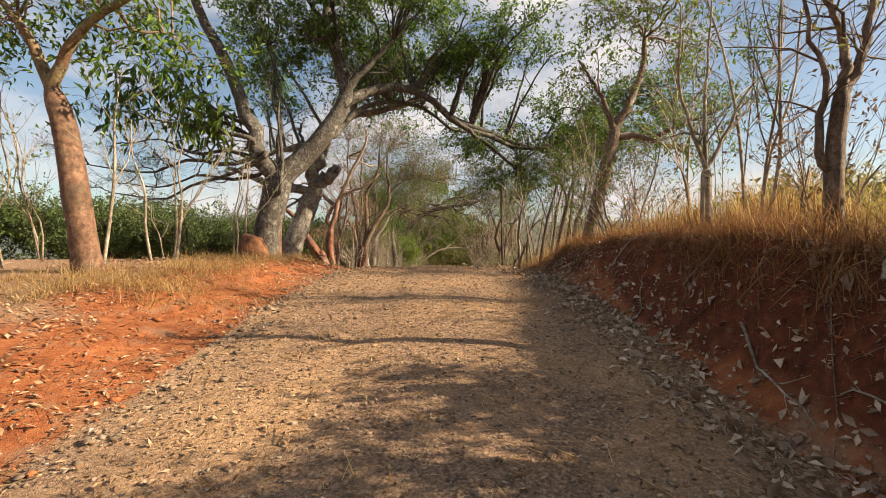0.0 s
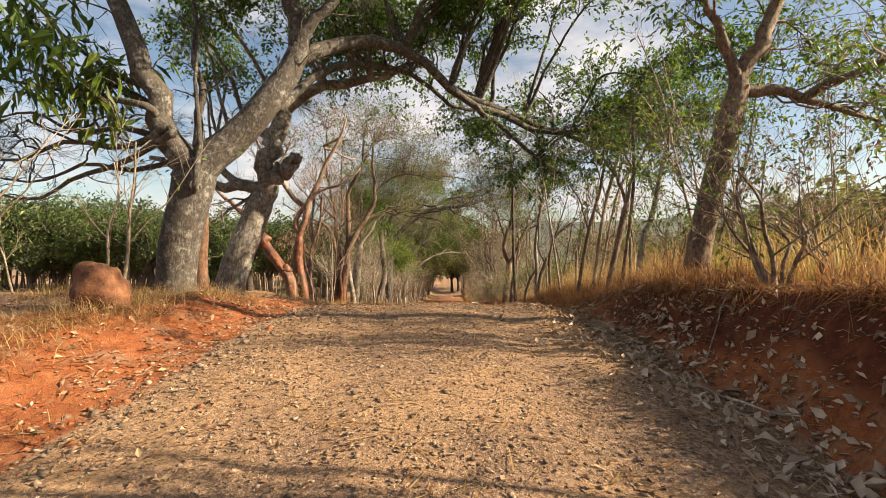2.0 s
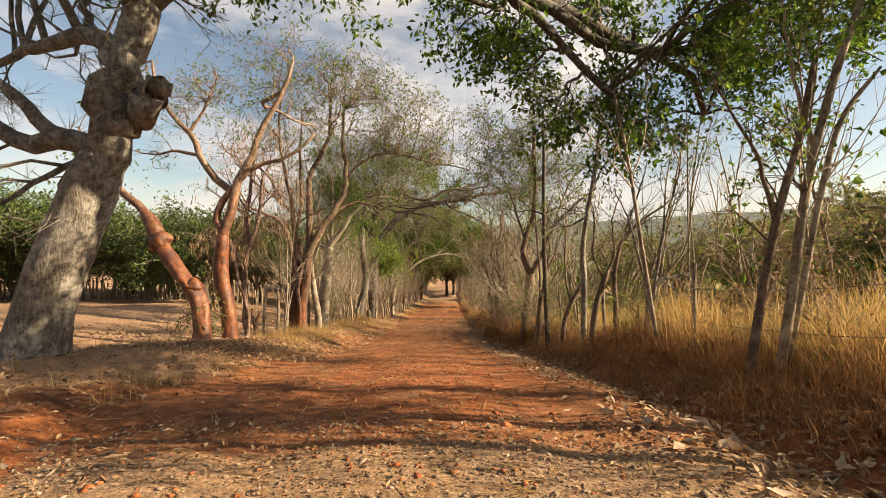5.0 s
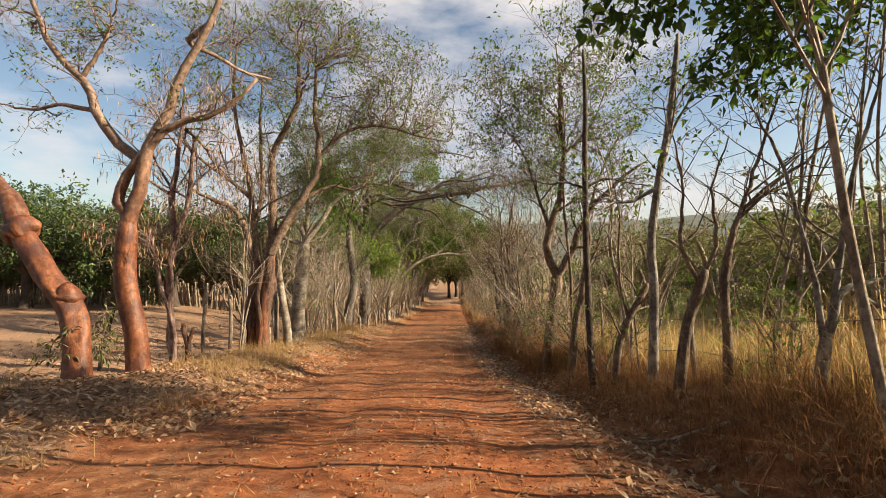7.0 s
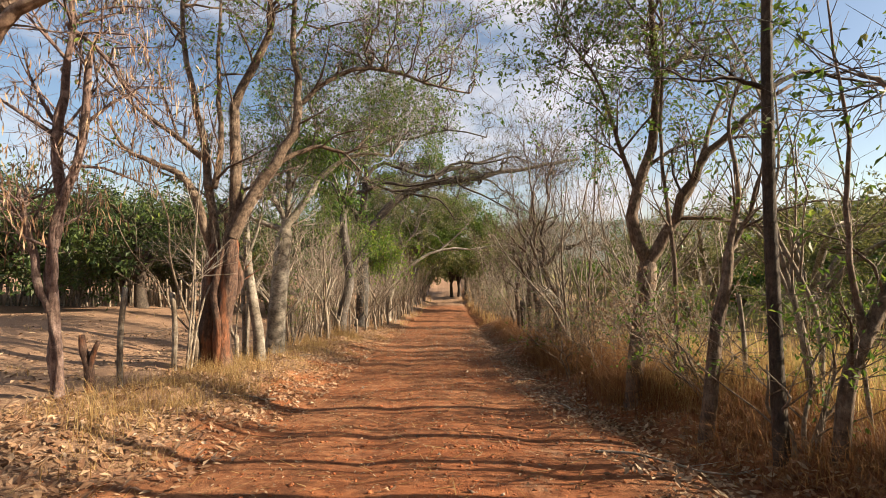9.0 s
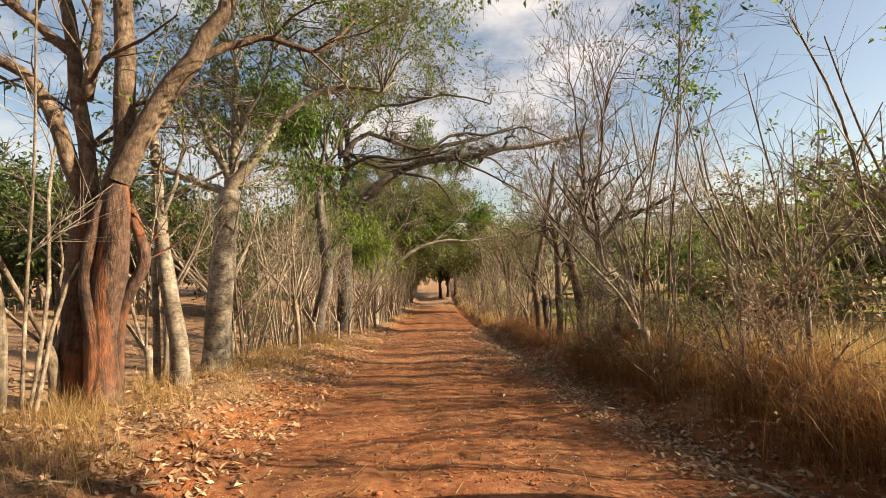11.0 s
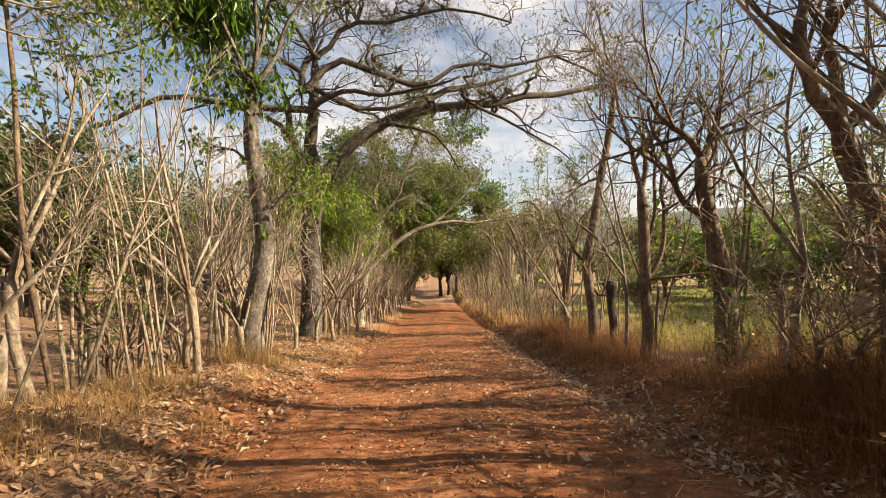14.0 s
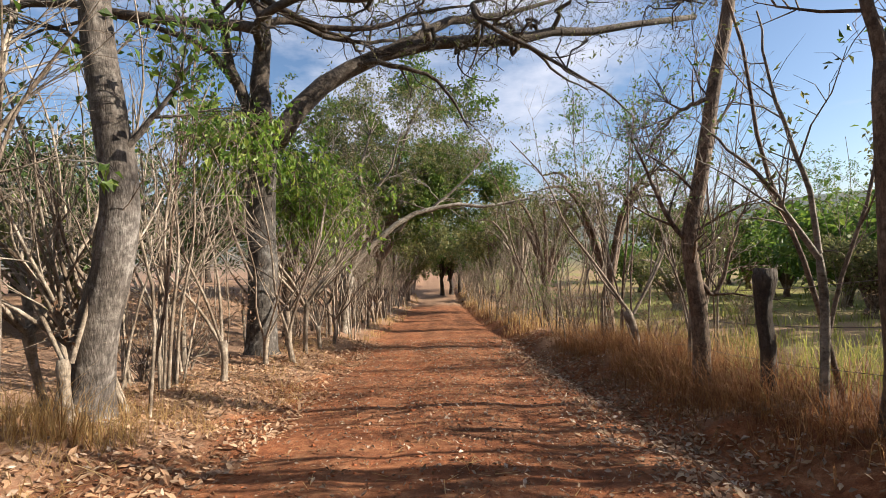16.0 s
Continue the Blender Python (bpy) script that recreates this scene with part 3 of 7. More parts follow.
def tree(name, label, limbs, bark, levels, leaf=None, leaf_count=6, leaf_size=0.1, slim=0.42, seed=1, category="tree", up=0.04, flat=0.3, droop=0.25, skip_trunk=True, spread=0.06, crowns=(), limb_bark=None, clear=None, rough=0.10, gnarl=0.035, stout=0.07):
    """A tree from its main limbs; each level is (count, (shortest, longest), from): side branches on the level before."""
    rng = np.random.default_rng(seed)
    base = np.array(limbs[0][3][0], float)
    base[2] = at_ground(base[0], base[1])
    root = thing(name, base, label, category)
    lines, radii, wood = [], [], None
    for j, (kind, r0, r1, pts) in enumerate(limbs):
        rooted = kind in ("trunk", "stem")
        if not rooted and wood is not None:
            # the limb begins inside the wood that it grows from
            pts = [np.array(p, float) for p in pts]
            at = int(np.linalg.norm(wood - pts[0], axis=1).argmin())
            near = wood[at]
            gap = np.linalg.norm(near - pts[0])
            pts = [near] + pts if 0.12 < gap < 1.5 else [near] + pts[1:] if gap <= 0.12 else pts
            if 12 < at < 24 and r0 > 0.1 and kind == "limb":
                pts = [wood[at - 6]] + pts
        line, r = trunk_line(pts, r0, r1 if rooted else r1 * 0.6, 24 if rooted else 14, rooted)
        if kind == "knot":
            r = r0 * np.sin(np.linspace(0.10, 3.04, 14)) ** 0.8 * rng.uniform(0.86, 1.08, 14)
        elif not rooted:
            line[2:-1] += rng.normal(scale=0.25 * r1 + 0.004, size=line[2:-1].shape)
        wood = line if wood is None else np.vstack([wood, line])
        cl, cr = closed(line, r)
        v, q = tubes(cl[None], cr[None], 20 if rooted and r0 > 0.15 else 12 if r0 > 0.1 else 8, rough if r0 > 0.05 else 0.05, seed + j, 0.3 if rooted and r0 > 0.12 else 0.0)
        part(kind if kind != "stub" else "limb", mesh_of(kind, v - base, q, None, bark if rooted or kind == "knot" else limb_bark or bark), root)
        if kind not in ("stub", "knot", "stem") and (not rooted or not skip_trunk):
            k = np.linspace(0, 23 if rooted else 13, 12).astype(int)
            lines.append(line[k])
            radii.append(r[k])
    lines, radii = np.array(lines), np.array(radii)
    pieces = []
    for cx, cy, cz, rx, ry, rz, count in crowns:
        # boughs that reach from the nearest limb into each part of the crown
        goal = unit(rng.normal(size=(count, 3))) * rng.uniform(0.25, 1.0, (count, 1)) ** 0.6 * (rx, ry, rz) + (cx, cy, cz)
        flat_pts, flat_r = lines[:len(limbs)].reshape(-1, 3), radii[:len(limbs)].reshape(-1)
        weight = np.where(flat_pts[None, :, 2] > goal[:, None, 2] + 0.6, 3.0, 0.0)
        near = (np.linalg.norm(flat_pts[None] - goal[:, None], axis=2) + weight).argmin(axis=1)
        a = flat_pts[near]
        s = np.linspace(0, 1, 12)[None, :, None]
        bow = np.sin(s * np.pi) * (np.array([0, 0, 0.16]) * np.linalg.norm(goal - a, axis=1)[:, None, None] + rng.normal(scale=0.12, size=(count, 1, 3)))
        boughs = a[:, None] * (1 - s) + goal[:, None] * s + bow + np.cumsum(rng.normal(scale=gnarl, size=(count, 12, 3)), axis=1) * (s > 0)
        r0 = np.clip(flat_r[near] * 0.6, 0.02, stout)[:, None]
        lines, radii = np.concatenate([lines, boughs]), np.concatenate([radii, r0 * np.linspace(1, 0.25, 12)])
        pieces.append(tubes(boughs, r0 * np.linspace(1, 0.25, 12), 5))
    last = lines
    for n, (count, length, first) in enumerate(levels):
        lines, radii = sprout(lines, radii, count, rng, (first, 1.0), (28, 70), length, 7 if n == 0 else 5, 0.24, up, 0.6, 0.3, flat)
        thin = slice(None, None, (1 if gnarl > 0.1 else 2) if n == 0 else 2 if n == 1 else 4)
        pieces.append(tubes(lines[:, thin], radii[:, thin], 4 if n == 0 else 3))
        last = lines
    v, q = joined(pieces)
    part("branchwork", mesh_of("branchwork", v - base, q, None, limb_bark or bark), root, kind="stuff")
    if leaf:
        if clear:
            last = last[(last[:, 0, 0] > clear[0]) | (last[:, 0, 2] > clear[1])]
        v, q = leaves_on(last, leaf_count, leaf_size, rng, slim, droop, spread)
        part("crown", mesh_of("crown", v - base, q, None, leaf, False), root, kind="stuff")
    return root


def bough(kind, thick, thin, *points):
    """One limb of a tree: its kind, first and last radius, and the bends of its axis."""
    return kind, thick, thin, list(points)


SMOOTH_RED_TREE = [
    bough("trunk", 0.19, 0.14, (-5.08, 6.80, 0.93), (-5.24, 6.80, 1.69), (-5.36, 6.80, 2.50), (-5.49, 6.80, 3.20), (-5.67, 6.80, 3.69)),
    bough("limb", 0.09, 0.05, (-5.66, 6.80, 3.61), (-5.85, 6.80, 4.14), (-6.08, 6.80, 4.55), (-6.41, 6.80, 4.95), (-6.90, 6.80, 5.53)),
    bough("limb", 0.09, 0.05, (-5.66, 6.80, 3.65), (-5.43, 6.70, 4.02), (-5.03, 6.60, 4.45), (-4.41, 6.50, 4.79), (-3.80, 6.40, 5.20)),
    bough("limb", 0.03, 0.012, (-4.56, 6.50, 4.68), (-4.47, 6.83, 4.52), (-4.17, 7.17, 4.63), (-3.82, 7.50, 4.33)),
]
RAIN_TREE_A = [
    bough("trunk", 0.312, 0.375, (-4.84, 12.80, 1.15), (-4.80, 12.80, 1.70), (-4.68, 12.80, 2.32), (-4.53, 12.80, 2.95), (-4.45, 12.80, 3.41)),
    bough("limb", 0.281, 0.13, (-4.58, 12.80, 3.15), (-4.86, 12.70, 3.70), (-5.01, 12.60, 4.28), (-5.22, 12.50, 4.85), (-5.36, 12.40, 5.41), (-5.87, 12.40, 6.51), (-6.29, 12.33, 7.29), (-6.62, 12.27, 8.29), (-6.83, 12.20, 9.14)),
    bough("limb", 0.344, 0.14, (-4.43, 12.80, 3.28), (-3.97, 12.88, 3.67), (-3.48, 12.96, 4.15), (-3.07, 13.04, 4.79), (-2.80, 13.12, 5.38), (-2.69, 13.20, 6.05), (-3.07, 13.30, 7.04), (-3.29, 13.40, 7.97), (-3.15, 13.50, 8.99), (-3.42, 13.60, 10.03)),
    bough("limb", 0.162, 0.075, (-2.70, 13.10, 5.78), (-2.30, 13.07, 6.20), (-1.92, 13.03, 6.61), (-1.38, 13.00, 7.13)),
    bough("limb", 0.165, 0.080, (-2.69, 13.30, 5.49), (-2.19, 13.76, 5.99), (-1.50, 14.21, 6.25), (-0.75, 14.67, 6.21), (-0.05, 15.12, 5.88), (0.71, 15.58, 5.39), (1.74, 16.03, 5.15), (2.70, 16.49, 4.85), (3.96, 16.94, 4.83), (4.54, 17.40, 4.19)),
    bough("limb", 0.109, 0.060, (-3.09, 13.20, 4.47), (-2.71, 13.77, 5.25), (-2.19, 14.33, 5.77), (-1.54, 14.90, 6.02), (-0.53, 15.47, 5.95), (0.31, 16.03, 5.42), (1.07, 16.60, 5.48)),
    bough("limb", 0.116, 0.058, (0.21, 15.40, 5.60), (0.98, 15.77, 5.42), (1.82, 16.13, 5.25), (2.74, 16.50, 4.97), (3.84, 16.87, 4.98), (4.79, 17.23, 5.56), (5.82, 17.60, 5.89)),
    bough("limb", 0.083, 0.046, (0.98, 15.60, 5.19), (1.73, 16.00, 4.74), (2.68, 16.40, 4.03), (3.38, 16.80, 3.50)),
    bough("limb", 0.09, 0.025, (-4.68, 12.30, 3.90), (-5.69, 12.72, 3.63), (-7.09, 13.15, 3.85), (-8.54, 13.57, 3.55), (-10.55, 14.00, 3.86)),
    bough("limb", 0.08, 0.025, (-4.68, 12.30, 3.76), (-5.78, 12.78, 3.40), (-7.06, 13.25, 3.13), (-8.22, 13.72, 2.81), (-10.05, 14.20, 3.06)),
    bough("limb", 0.08, 0.02, (-5.06, 12.20, 4.26), (-6.21, 12.53, 4.51), (-7.49, 12.87, 4.82), (-9.27, 13.20, 5.25)),
    bough("limb", 0.07, 0.02, (-4.30, 12.40, 2.89), (-4.28, 12.55, 3.72), (-4.45, 12.70, 4.78), (-4.48, 12.85, 5.77), (-4.77, 13.00, 7.00)),
    bough("limb", 0.071, 0.023, (-5.04, 12.60, 4.28), (-6.03, 12.85, 4.82), (-7.05, 13.10, 4.80), (-8.12, 13.35, 5.32), (-9.23, 13.60, 5.30)),
    bough("limb", 0.067, 0.024, (-4.99, 12.70, 3.75), (-5.99, 13.02, 4.08), (-7.03, 13.35, 4.05), (-8.18, 13.68, 4.53), (-9.39, 14.00, 4.48)),
    bough("limb", 0.068, 0.024, (-4.92, 12.80, 3.41), (-5.92, 13.15, 3.31), (-7.03, 13.50, 3.48), (-8.21, 13.85, 3.17), (-9.58, 14.20, 3.34)),
    bough("limb", 0.070, 0.028, (-5.12, 12.50, 4.60), (-6.10, 12.80, 5.11), (-7.16, 13.10, 5.87), (-8.00, 13.40, 6.77)),
    bough("limb", 0.094, 0.046, (-4.43, 12.80, 3.36), (-4.53, 12.96, 4.23), (-4.54, 13.12, 4.92), (-4.81, 13.28, 5.53), (-4.78, 13.44, 6.26), (-5.09, 13.60, 7.24)),
]
RAIN_TREE_B = [
    bough("trunk", 0.367, 0.308, (-5.48, 16.25, 0.59), (-5.26, 16.25, 1.30), (-4.97, 16.25, 2.04), (-4.72, 16.25, 2.67), (-4.47, 16.25, 3.31)),
    bough("stub", 0.24, 0.26, (-4.52, 16.25, 3.41), (-4.12, 16.17, 3.71), (-3.77, 16.08, 3.98), (-3.60, 16.00, 4.18)),
    bough("limb", 0.26, 0.36, (-4.45, 16.30, 3.32), (-4.47, 16.32, 4.01), (-4.38, 16.35, 4.52), (-4.20, 16.38, 5.12), (-4.12, 16.40, 5.48)),
    bough("limb", 0.2, 0.13, (-4.19, 16.40, 5.23), (-3.78, 16.48, 5.69), (-3.26, 16.56, 5.98), (-2.32, 16.64, 6.26), (-1.51, 16.72, 6.42), (-0.79, 16.80, 6.81)),
    bough("limb", 0.162, 0.052, (-4.38, 16.40, 4.68), (-4.87, 16.47, 4.95), (-5.46, 16.55, 4.87), (-6.06, 16.62, 4.74), (-6.81, 16.70, 4.24)),
    bough("limb", 0.19, 0.1, (-4.54, 16.25, 3.31), (-5.12, 16.32, 3.48), (-5.70, 16.39, 3.40), (-6.33, 16.46, 3.71), (-6.93, 16.53, 3.94), (-7.63, 16.60, 4.21)),
    bough("limb", 0.130, 0.042, (-4.96, 16.30, 3.46), (-5.47, 16.43, 3.65), (-6.00, 16.55, 4.14), (-6.69, 16.68, 4.49), (-7.40, 16.80, 4.42)),
    bough("limb", 0.059, 0.023, (-4.90, 16.20, 3.10), (-5.24, 16.07, 2.84), (-5.67, 15.93, 2.48), (-5.84, 15.80, 2.67)),
]
RED_POST_TREE = [
    bough("trunk", 0.136, 0.109, (-4.83, 13.65, 0.99), (-4.82, 13.65, 1.54), (-4.80, 13.65, 2.20), (-4.82, 13.65, 2.87), (-4.88, 13.65, 3.40), (-4.92, 13.65, 3.93)),
]
LEANING_RED_TREE = [
    bough("trunk", 0.163, 0.151, (-4.86, 19.80, -0.03), (-4.95, 19.89, 0.46), (-5.05, 19.97, 0.82), (-5.41, 20.06, 1.31), (-5.77, 20.14, 1.76), (-6.05, 20.23, 2.15), (-6.24, 20.31, 2.50), (-6.50, 20.40, 2.77)),
    bough("limb", 0.115, 0.037, (-6.50, 20.40, 2.77), (-7.15, 20.53, 3.32), (-7.81, 20.67, 3.89), (-8.23, 20.80, 4.75)),
    bough("knot", 0.216, 0.216, (-6.07, 20.20, 1.98), (-5.92, 20.20, 2.13), (-5.72, 20.20, 2.16)),
    bough("knot", 0.184, 0.168, (-5.22, 20.00, 0.94), (-5.14, 20.00, 1.08), (-5.17, 20.00, 1.31)),
]
FORKED_RED_TREE = [
    bough("trunk", 0.177, 0.167, (-4.87, 21.20, -0.36), (-4.93, 21.20, 0.35), (-5.09, 21.20, 1.13), (-5.11, 21.20, 1.71), (-5.05, 21.20, 2.31)),
    bough("limb", 0.118, 0.044, (-5.11, 21.20, 2.28), (-5.23, 21.20, 2.68), (-5.09, 21.20, 3.05), (-4.74, 21.20, 3.50), (-4.36, 21.20, 3.89), (-3.78, 21.20, 4.09), (-3.24, 21.20, 4.33), (-2.86, 21.20, 4.74)),
    bough("limb", 0.133, 0.069, (-4.97, 21.20, 2.30), (-4.88, 21.20, 2.78), (-4.78, 21.20, 3.27), (-4.59, 21.20, 3.76), (-4.34, 21.20, 4.24), (-4.14, 21.20, 4.83), (-3.91, 21.20, 5.32), (-3.53, 21.20, 5.91), (-3.39, 21.20, 6.49)),
    bough("limb", 0.109, 0.050, (-4.90, 21.30, 3.34), (-5.34, 21.30, 3.72), (-5.68, 21.30, 4.17), (-5.83, 21.30, 4.66), (-6.18, 21.30, 5.01), (-6.50, 21.30, 5.39), (-6.71, 21.30, 5.93), (-6.84, 21.30, 6.52)),
    bough("limb", 0.045, 0.020, (-5.76, 21.30, 4.29), (-6.26, 21.30, 4.31), (-6.74, 21.30, 4.22), (-7.32, 21.30, 4.32)),
    bough("limb", 0.045, 0.020, (-5.83, 21.30, 4.81), (-5.53, 21.30, 5.40), (-5.39, 21.30, 5.85)),
    bough("limb", 0.070, 0.036, (-3.73, 21.40, 5.81), (-4.33, 21.80, 5.62), (-4.05, 22.20, 5.56), (-3.67, 22.60, 5.38), (-3.24, 23.00, 5.39)),
]
DRY_POD_TREE = [
    bough("trunk", 0.072, 0.043, (-4.91, 22.35, -0.49), (-4.95, 22.35, 0.02), (-4.98, 22.35, 0.59), (-5.01, 22.35, 1.16), (-4.97, 22.35, 1.65), (-4.83, 22.35, 2.15), (-4.69, 22.35, 2.50), (-4.59, 22.35, 3.00), (-4.56, 22.35, 3.49), (-4.52, 22.35, 3.92)),
    bough("stem", 0.051, 0.036, (-4.90, 22.40, -0.42), (-5.04, 22.40, 0.01), (-4.99, 22.40, 0.58), (-5.10, 22.40, 1.08), (-4.97, 22.40, 1.58), (-4.90, 22.40, 2.08)),
    bough("stem", 0.043, 0.029, (-4.92, 22.30, -0.47), (-4.87, 22.30, 0.10), (-4.98, 22.30, 0.67), (-4.92, 22.30, 1.16), (-4.96, 22.30, 1.65), (-4.84, 22.30, 2.11)),
    bough("limb", 0.053, 0.036, (-5.00, 22.30, 0.60), (-5.17, 22.30, 1.23), (-5.28, 22.30, 1.79), (-5.35, 22.30, 2.18)),
    bough("limb", 0.073, 0.036, (-4.93, 22.40, 2.12), (-5.00, 22.40, 2.55), (-4.91, 22.40, 3.15), (-4.84, 22.40, 3.80), (-4.80, 22.40, 4.37), (-4.73, 22.40, 5.01)),
    bough("limb", 0.044, 0.018, (-4.88, 22.50, 4.27), (-4.49, 22.50, 3.95), (-4.20, 22.50, 3.55), (-3.90, 22.50, 3.22)),
]
MULTI_STEM_TREE = [
    bough("trunk", 0.183, 0.172, (-4.81, 25.90, -1.03), (-4.76, 25.90, -0.26), (-4.69, 25.90, 0.65), (-4.58, 25.90, 1.56)),
    bough("stem", 0.170, 0.147, (-4.40, 25.80, -0.97), (-4.44, 25.80, -0.13), (-4.29, 25.80, 0.77), (-4.22, 25.80, 1.67)),
    bough("stem", 0.104, 0.081, (-5.01, 26.00, -0.96), (-4.94, 26.00, -0.16), (-4.69, 26.00, 0.64), (-4.71, 26.00, 1.45)),
    bough("stem", 0.090, 0.079, (-4.51, 25.70, -0.98), (-4.44, 25.70, -0.22), (-4.53, 25.70, 0.56), (-4.35, 25.70, 1.44)),
    bough("limb", 0.103, 0.033, (-4.74, 25.90, 1.39), (-4.85, 25.80, 2.12), (-5.08, 25.70, 2.78), (-5.57, 25.60, 3.07), (-6.07, 25.50, 3.31), (-6.41, 25.40, 3.91)),
    bough("limb", 0.103, 0.046, (-4.65, 25.90, 1.56), (-4.73, 25.90, 2.58), (-4.80, 25.90, 3.49), (-5.00, 25.90, 4.40), (-5.18, 25.90, 5.31), (-5.27, 25.90, 6.44), (-5.18, 25.90, 7.35)),
    bough("limb", 0.149, 0.080, (-4.31, 25.90, 1.56), (-4.16, 25.90, 2.47), (-4.23, 25.90, 3.49), (-4.17, 25.90, 4.51), (-3.83, 25.90, 5.11), (-3.53, 25.90, 5.88), (-3.49, 25.90, 6.91)),
    bough("limb", 0.136, 0.071, (-4.13, 25.80, 1.61), (-3.82, 25.87, 2.58), (-3.37, 25.93, 3.27), (-3.04, 26.00, 3.98), (-2.97, 26.07, 4.81), (-3.10, 26.13, 5.65), (-3.10, 26.20, 6.85)),
    bough("limb", 0.065, 0.033, (-3.01, 26.20, 4.44), (-2.25, 26.52, 5.21), (-1.32, 26.85, 5.42), (-0.31, 27.18, 5.21), (0.62, 27.50, 5.12)),
    bough("limb", 0.079, 0.040, (-4.53, 25.80, 2.79), (-4.44, 25.80, 4.14), (-4.50, 25.80, 5.27), (-4.44, 25.80, 6.51)),
    bough("limb", 0.069, 0.027, (-4.78, 25.90, 3.26), (-5.28, 25.67, 3.66), (-5.90, 25.43, 4.14), (-6.48, 25.20, 4.80)),
    bough("limb", 0.058, 0.025, (-3.41, 26.00, 3.23), (-2.66, 26.20, 3.56), (-1.99, 26.40, 3.48), (-1.54, 26.60, 4.02)),
]
SLIM_PALE_TREE = [
    bough("trunk", 0.131, 0.056, (-4.17, 27.10, -0.93), (-4.20, 27.10, -0.44), (-4.30, 27.10, 0.11), (-4.36, 27.10, 0.58), (-4.42, 27.10, 1.00), (-4.44, 27.10, 1.48), (-4.47, 27.10, 1.96), (-4.51, 27.10, 2.44), (-4.54, 27.10, 2.92)),
    bough("stem", 0.051, 0.038, (-4.56, 27.20, -0.88), (-4.56, 27.20, -0.32), (-4.58, 27.20, 0.28), (-4.58, 27.20, 0.71), (-4.51, 27.20, 1.04)),
    bough("limb", 0.037, 0.019, (-4.44, 27.10, 1.30), (-4.21, 27.10, 1.90), (-4.09, 27.10, 2.51), (-4.14, 27.10, 3.17)),
    bough("limb", 0.044, 0.019, (-4.46, 27.10, 1.12), (-4.67, 27.10, 1.31), (-4.84, 27.10, 1.49), (-5.13, 27.10, 1.55)),
]
CURVED_BROWN_TREE = [
    bough("trunk", 0.09, 0.07, (-4.83, 26.70, -1.09), (-4.79, 26.70, -0.15), (-4.64, 26.70, 0.30), (-4.44, 26.70, 0.72), (-4.54, 26.70, 1.19), (-4.69, 26.70, 1.61), (-4.75, 26.70, 2.21)),
]
PALE_TREE = [
    bough("trunk", 0.239, 0.196, (-4.48, 29.00, -1.25), (-4.44, 29.00, -0.66), (-4.39, 29.00, 0.00), (-4.32, 29.00, 0.74), (-4.26, 29.00, 1.49), (-4.16, 29.00, 2.03)),
    bough("limb", 0.085, 0.038, (-4.24, 29.00, 1.92), (-4.64, 29.00, 2.09), (-5.12, 29.00, 2.27), (-5.51, 29.00, 2.35), (-5.98, 29.00, 2.14)),
    bough("limb", 0.111, 0.051, (-4.22, 29.00, 1.98), (-4.32, 29.00, 2.47), (-4.54, 29.00, 2.88), (-4.72, 29.00, 3.24), (-5.02, 29.00, 3.72)),
    bough("limb", 0.119, 0.079, (-4.15, 29.00, 2.03), (-4.12, 29.05, 2.50), (-4.13, 29.10, 3.10), (-4.15, 29.15, 3.71), (-4.13, 29.20, 4.42)),
    bough("limb", 0.128, 0.056, (-4.10, 29.00, 1.98), (-3.91, 29.09, 2.40), (-3.66, 29.17, 2.78), (-3.44, 29.26, 3.23), (-3.12, 29.34, 3.63), (-2.66, 29.43, 3.94), (-2.11, 29.51, 4.13), (-1.40, 29.60, 4.03)),
    bough("limb", 0.034, 0.019, (-4.00, 29.00, 2.05), (-3.72, 29.30, 2.26), (-3.45, 29.60, 2.52)),
    bough("limb", 0.061, 0.025, (-4.17, 29.20, 2.96), (-3.85, 29.07, 3.43), (-3.50, 28.93, 4.04), (-3.32, 28.80, 4.54)),
]
GREY_TRUNK_TREE = [
    bough("trunk", 0.202, 0.141, (-3.90, 34.80, -1.85), (-3.83, 34.80, -1.25), (-3.73, 34.80, -0.78), (-3.59, 34.80, -0.25), (-3.53, 34.80, 0.22), (-3.54, 34.80, 0.63), (-3.61, 34.80, 1.11), (-3.68, 34.80, 1.65), (-3.73, 34.80, 2.06), (-3.76, 34.80, 2.65), (-3.74, 34.80, 3.25)),
    bough("limb", 0.043, 0.015, (-3.57, 34.80, 0.69), (-3.30, 34.80, 1.05), (-3.01, 34.80, 1.40), (-2.71, 34.80, 1.88)),
    bough("limb", 0.043, 0.015, (-3.69, 34.80, 1.70), (-4.03, 34.80, 2.06), (-4.48, 34.80, 2.18)),
]
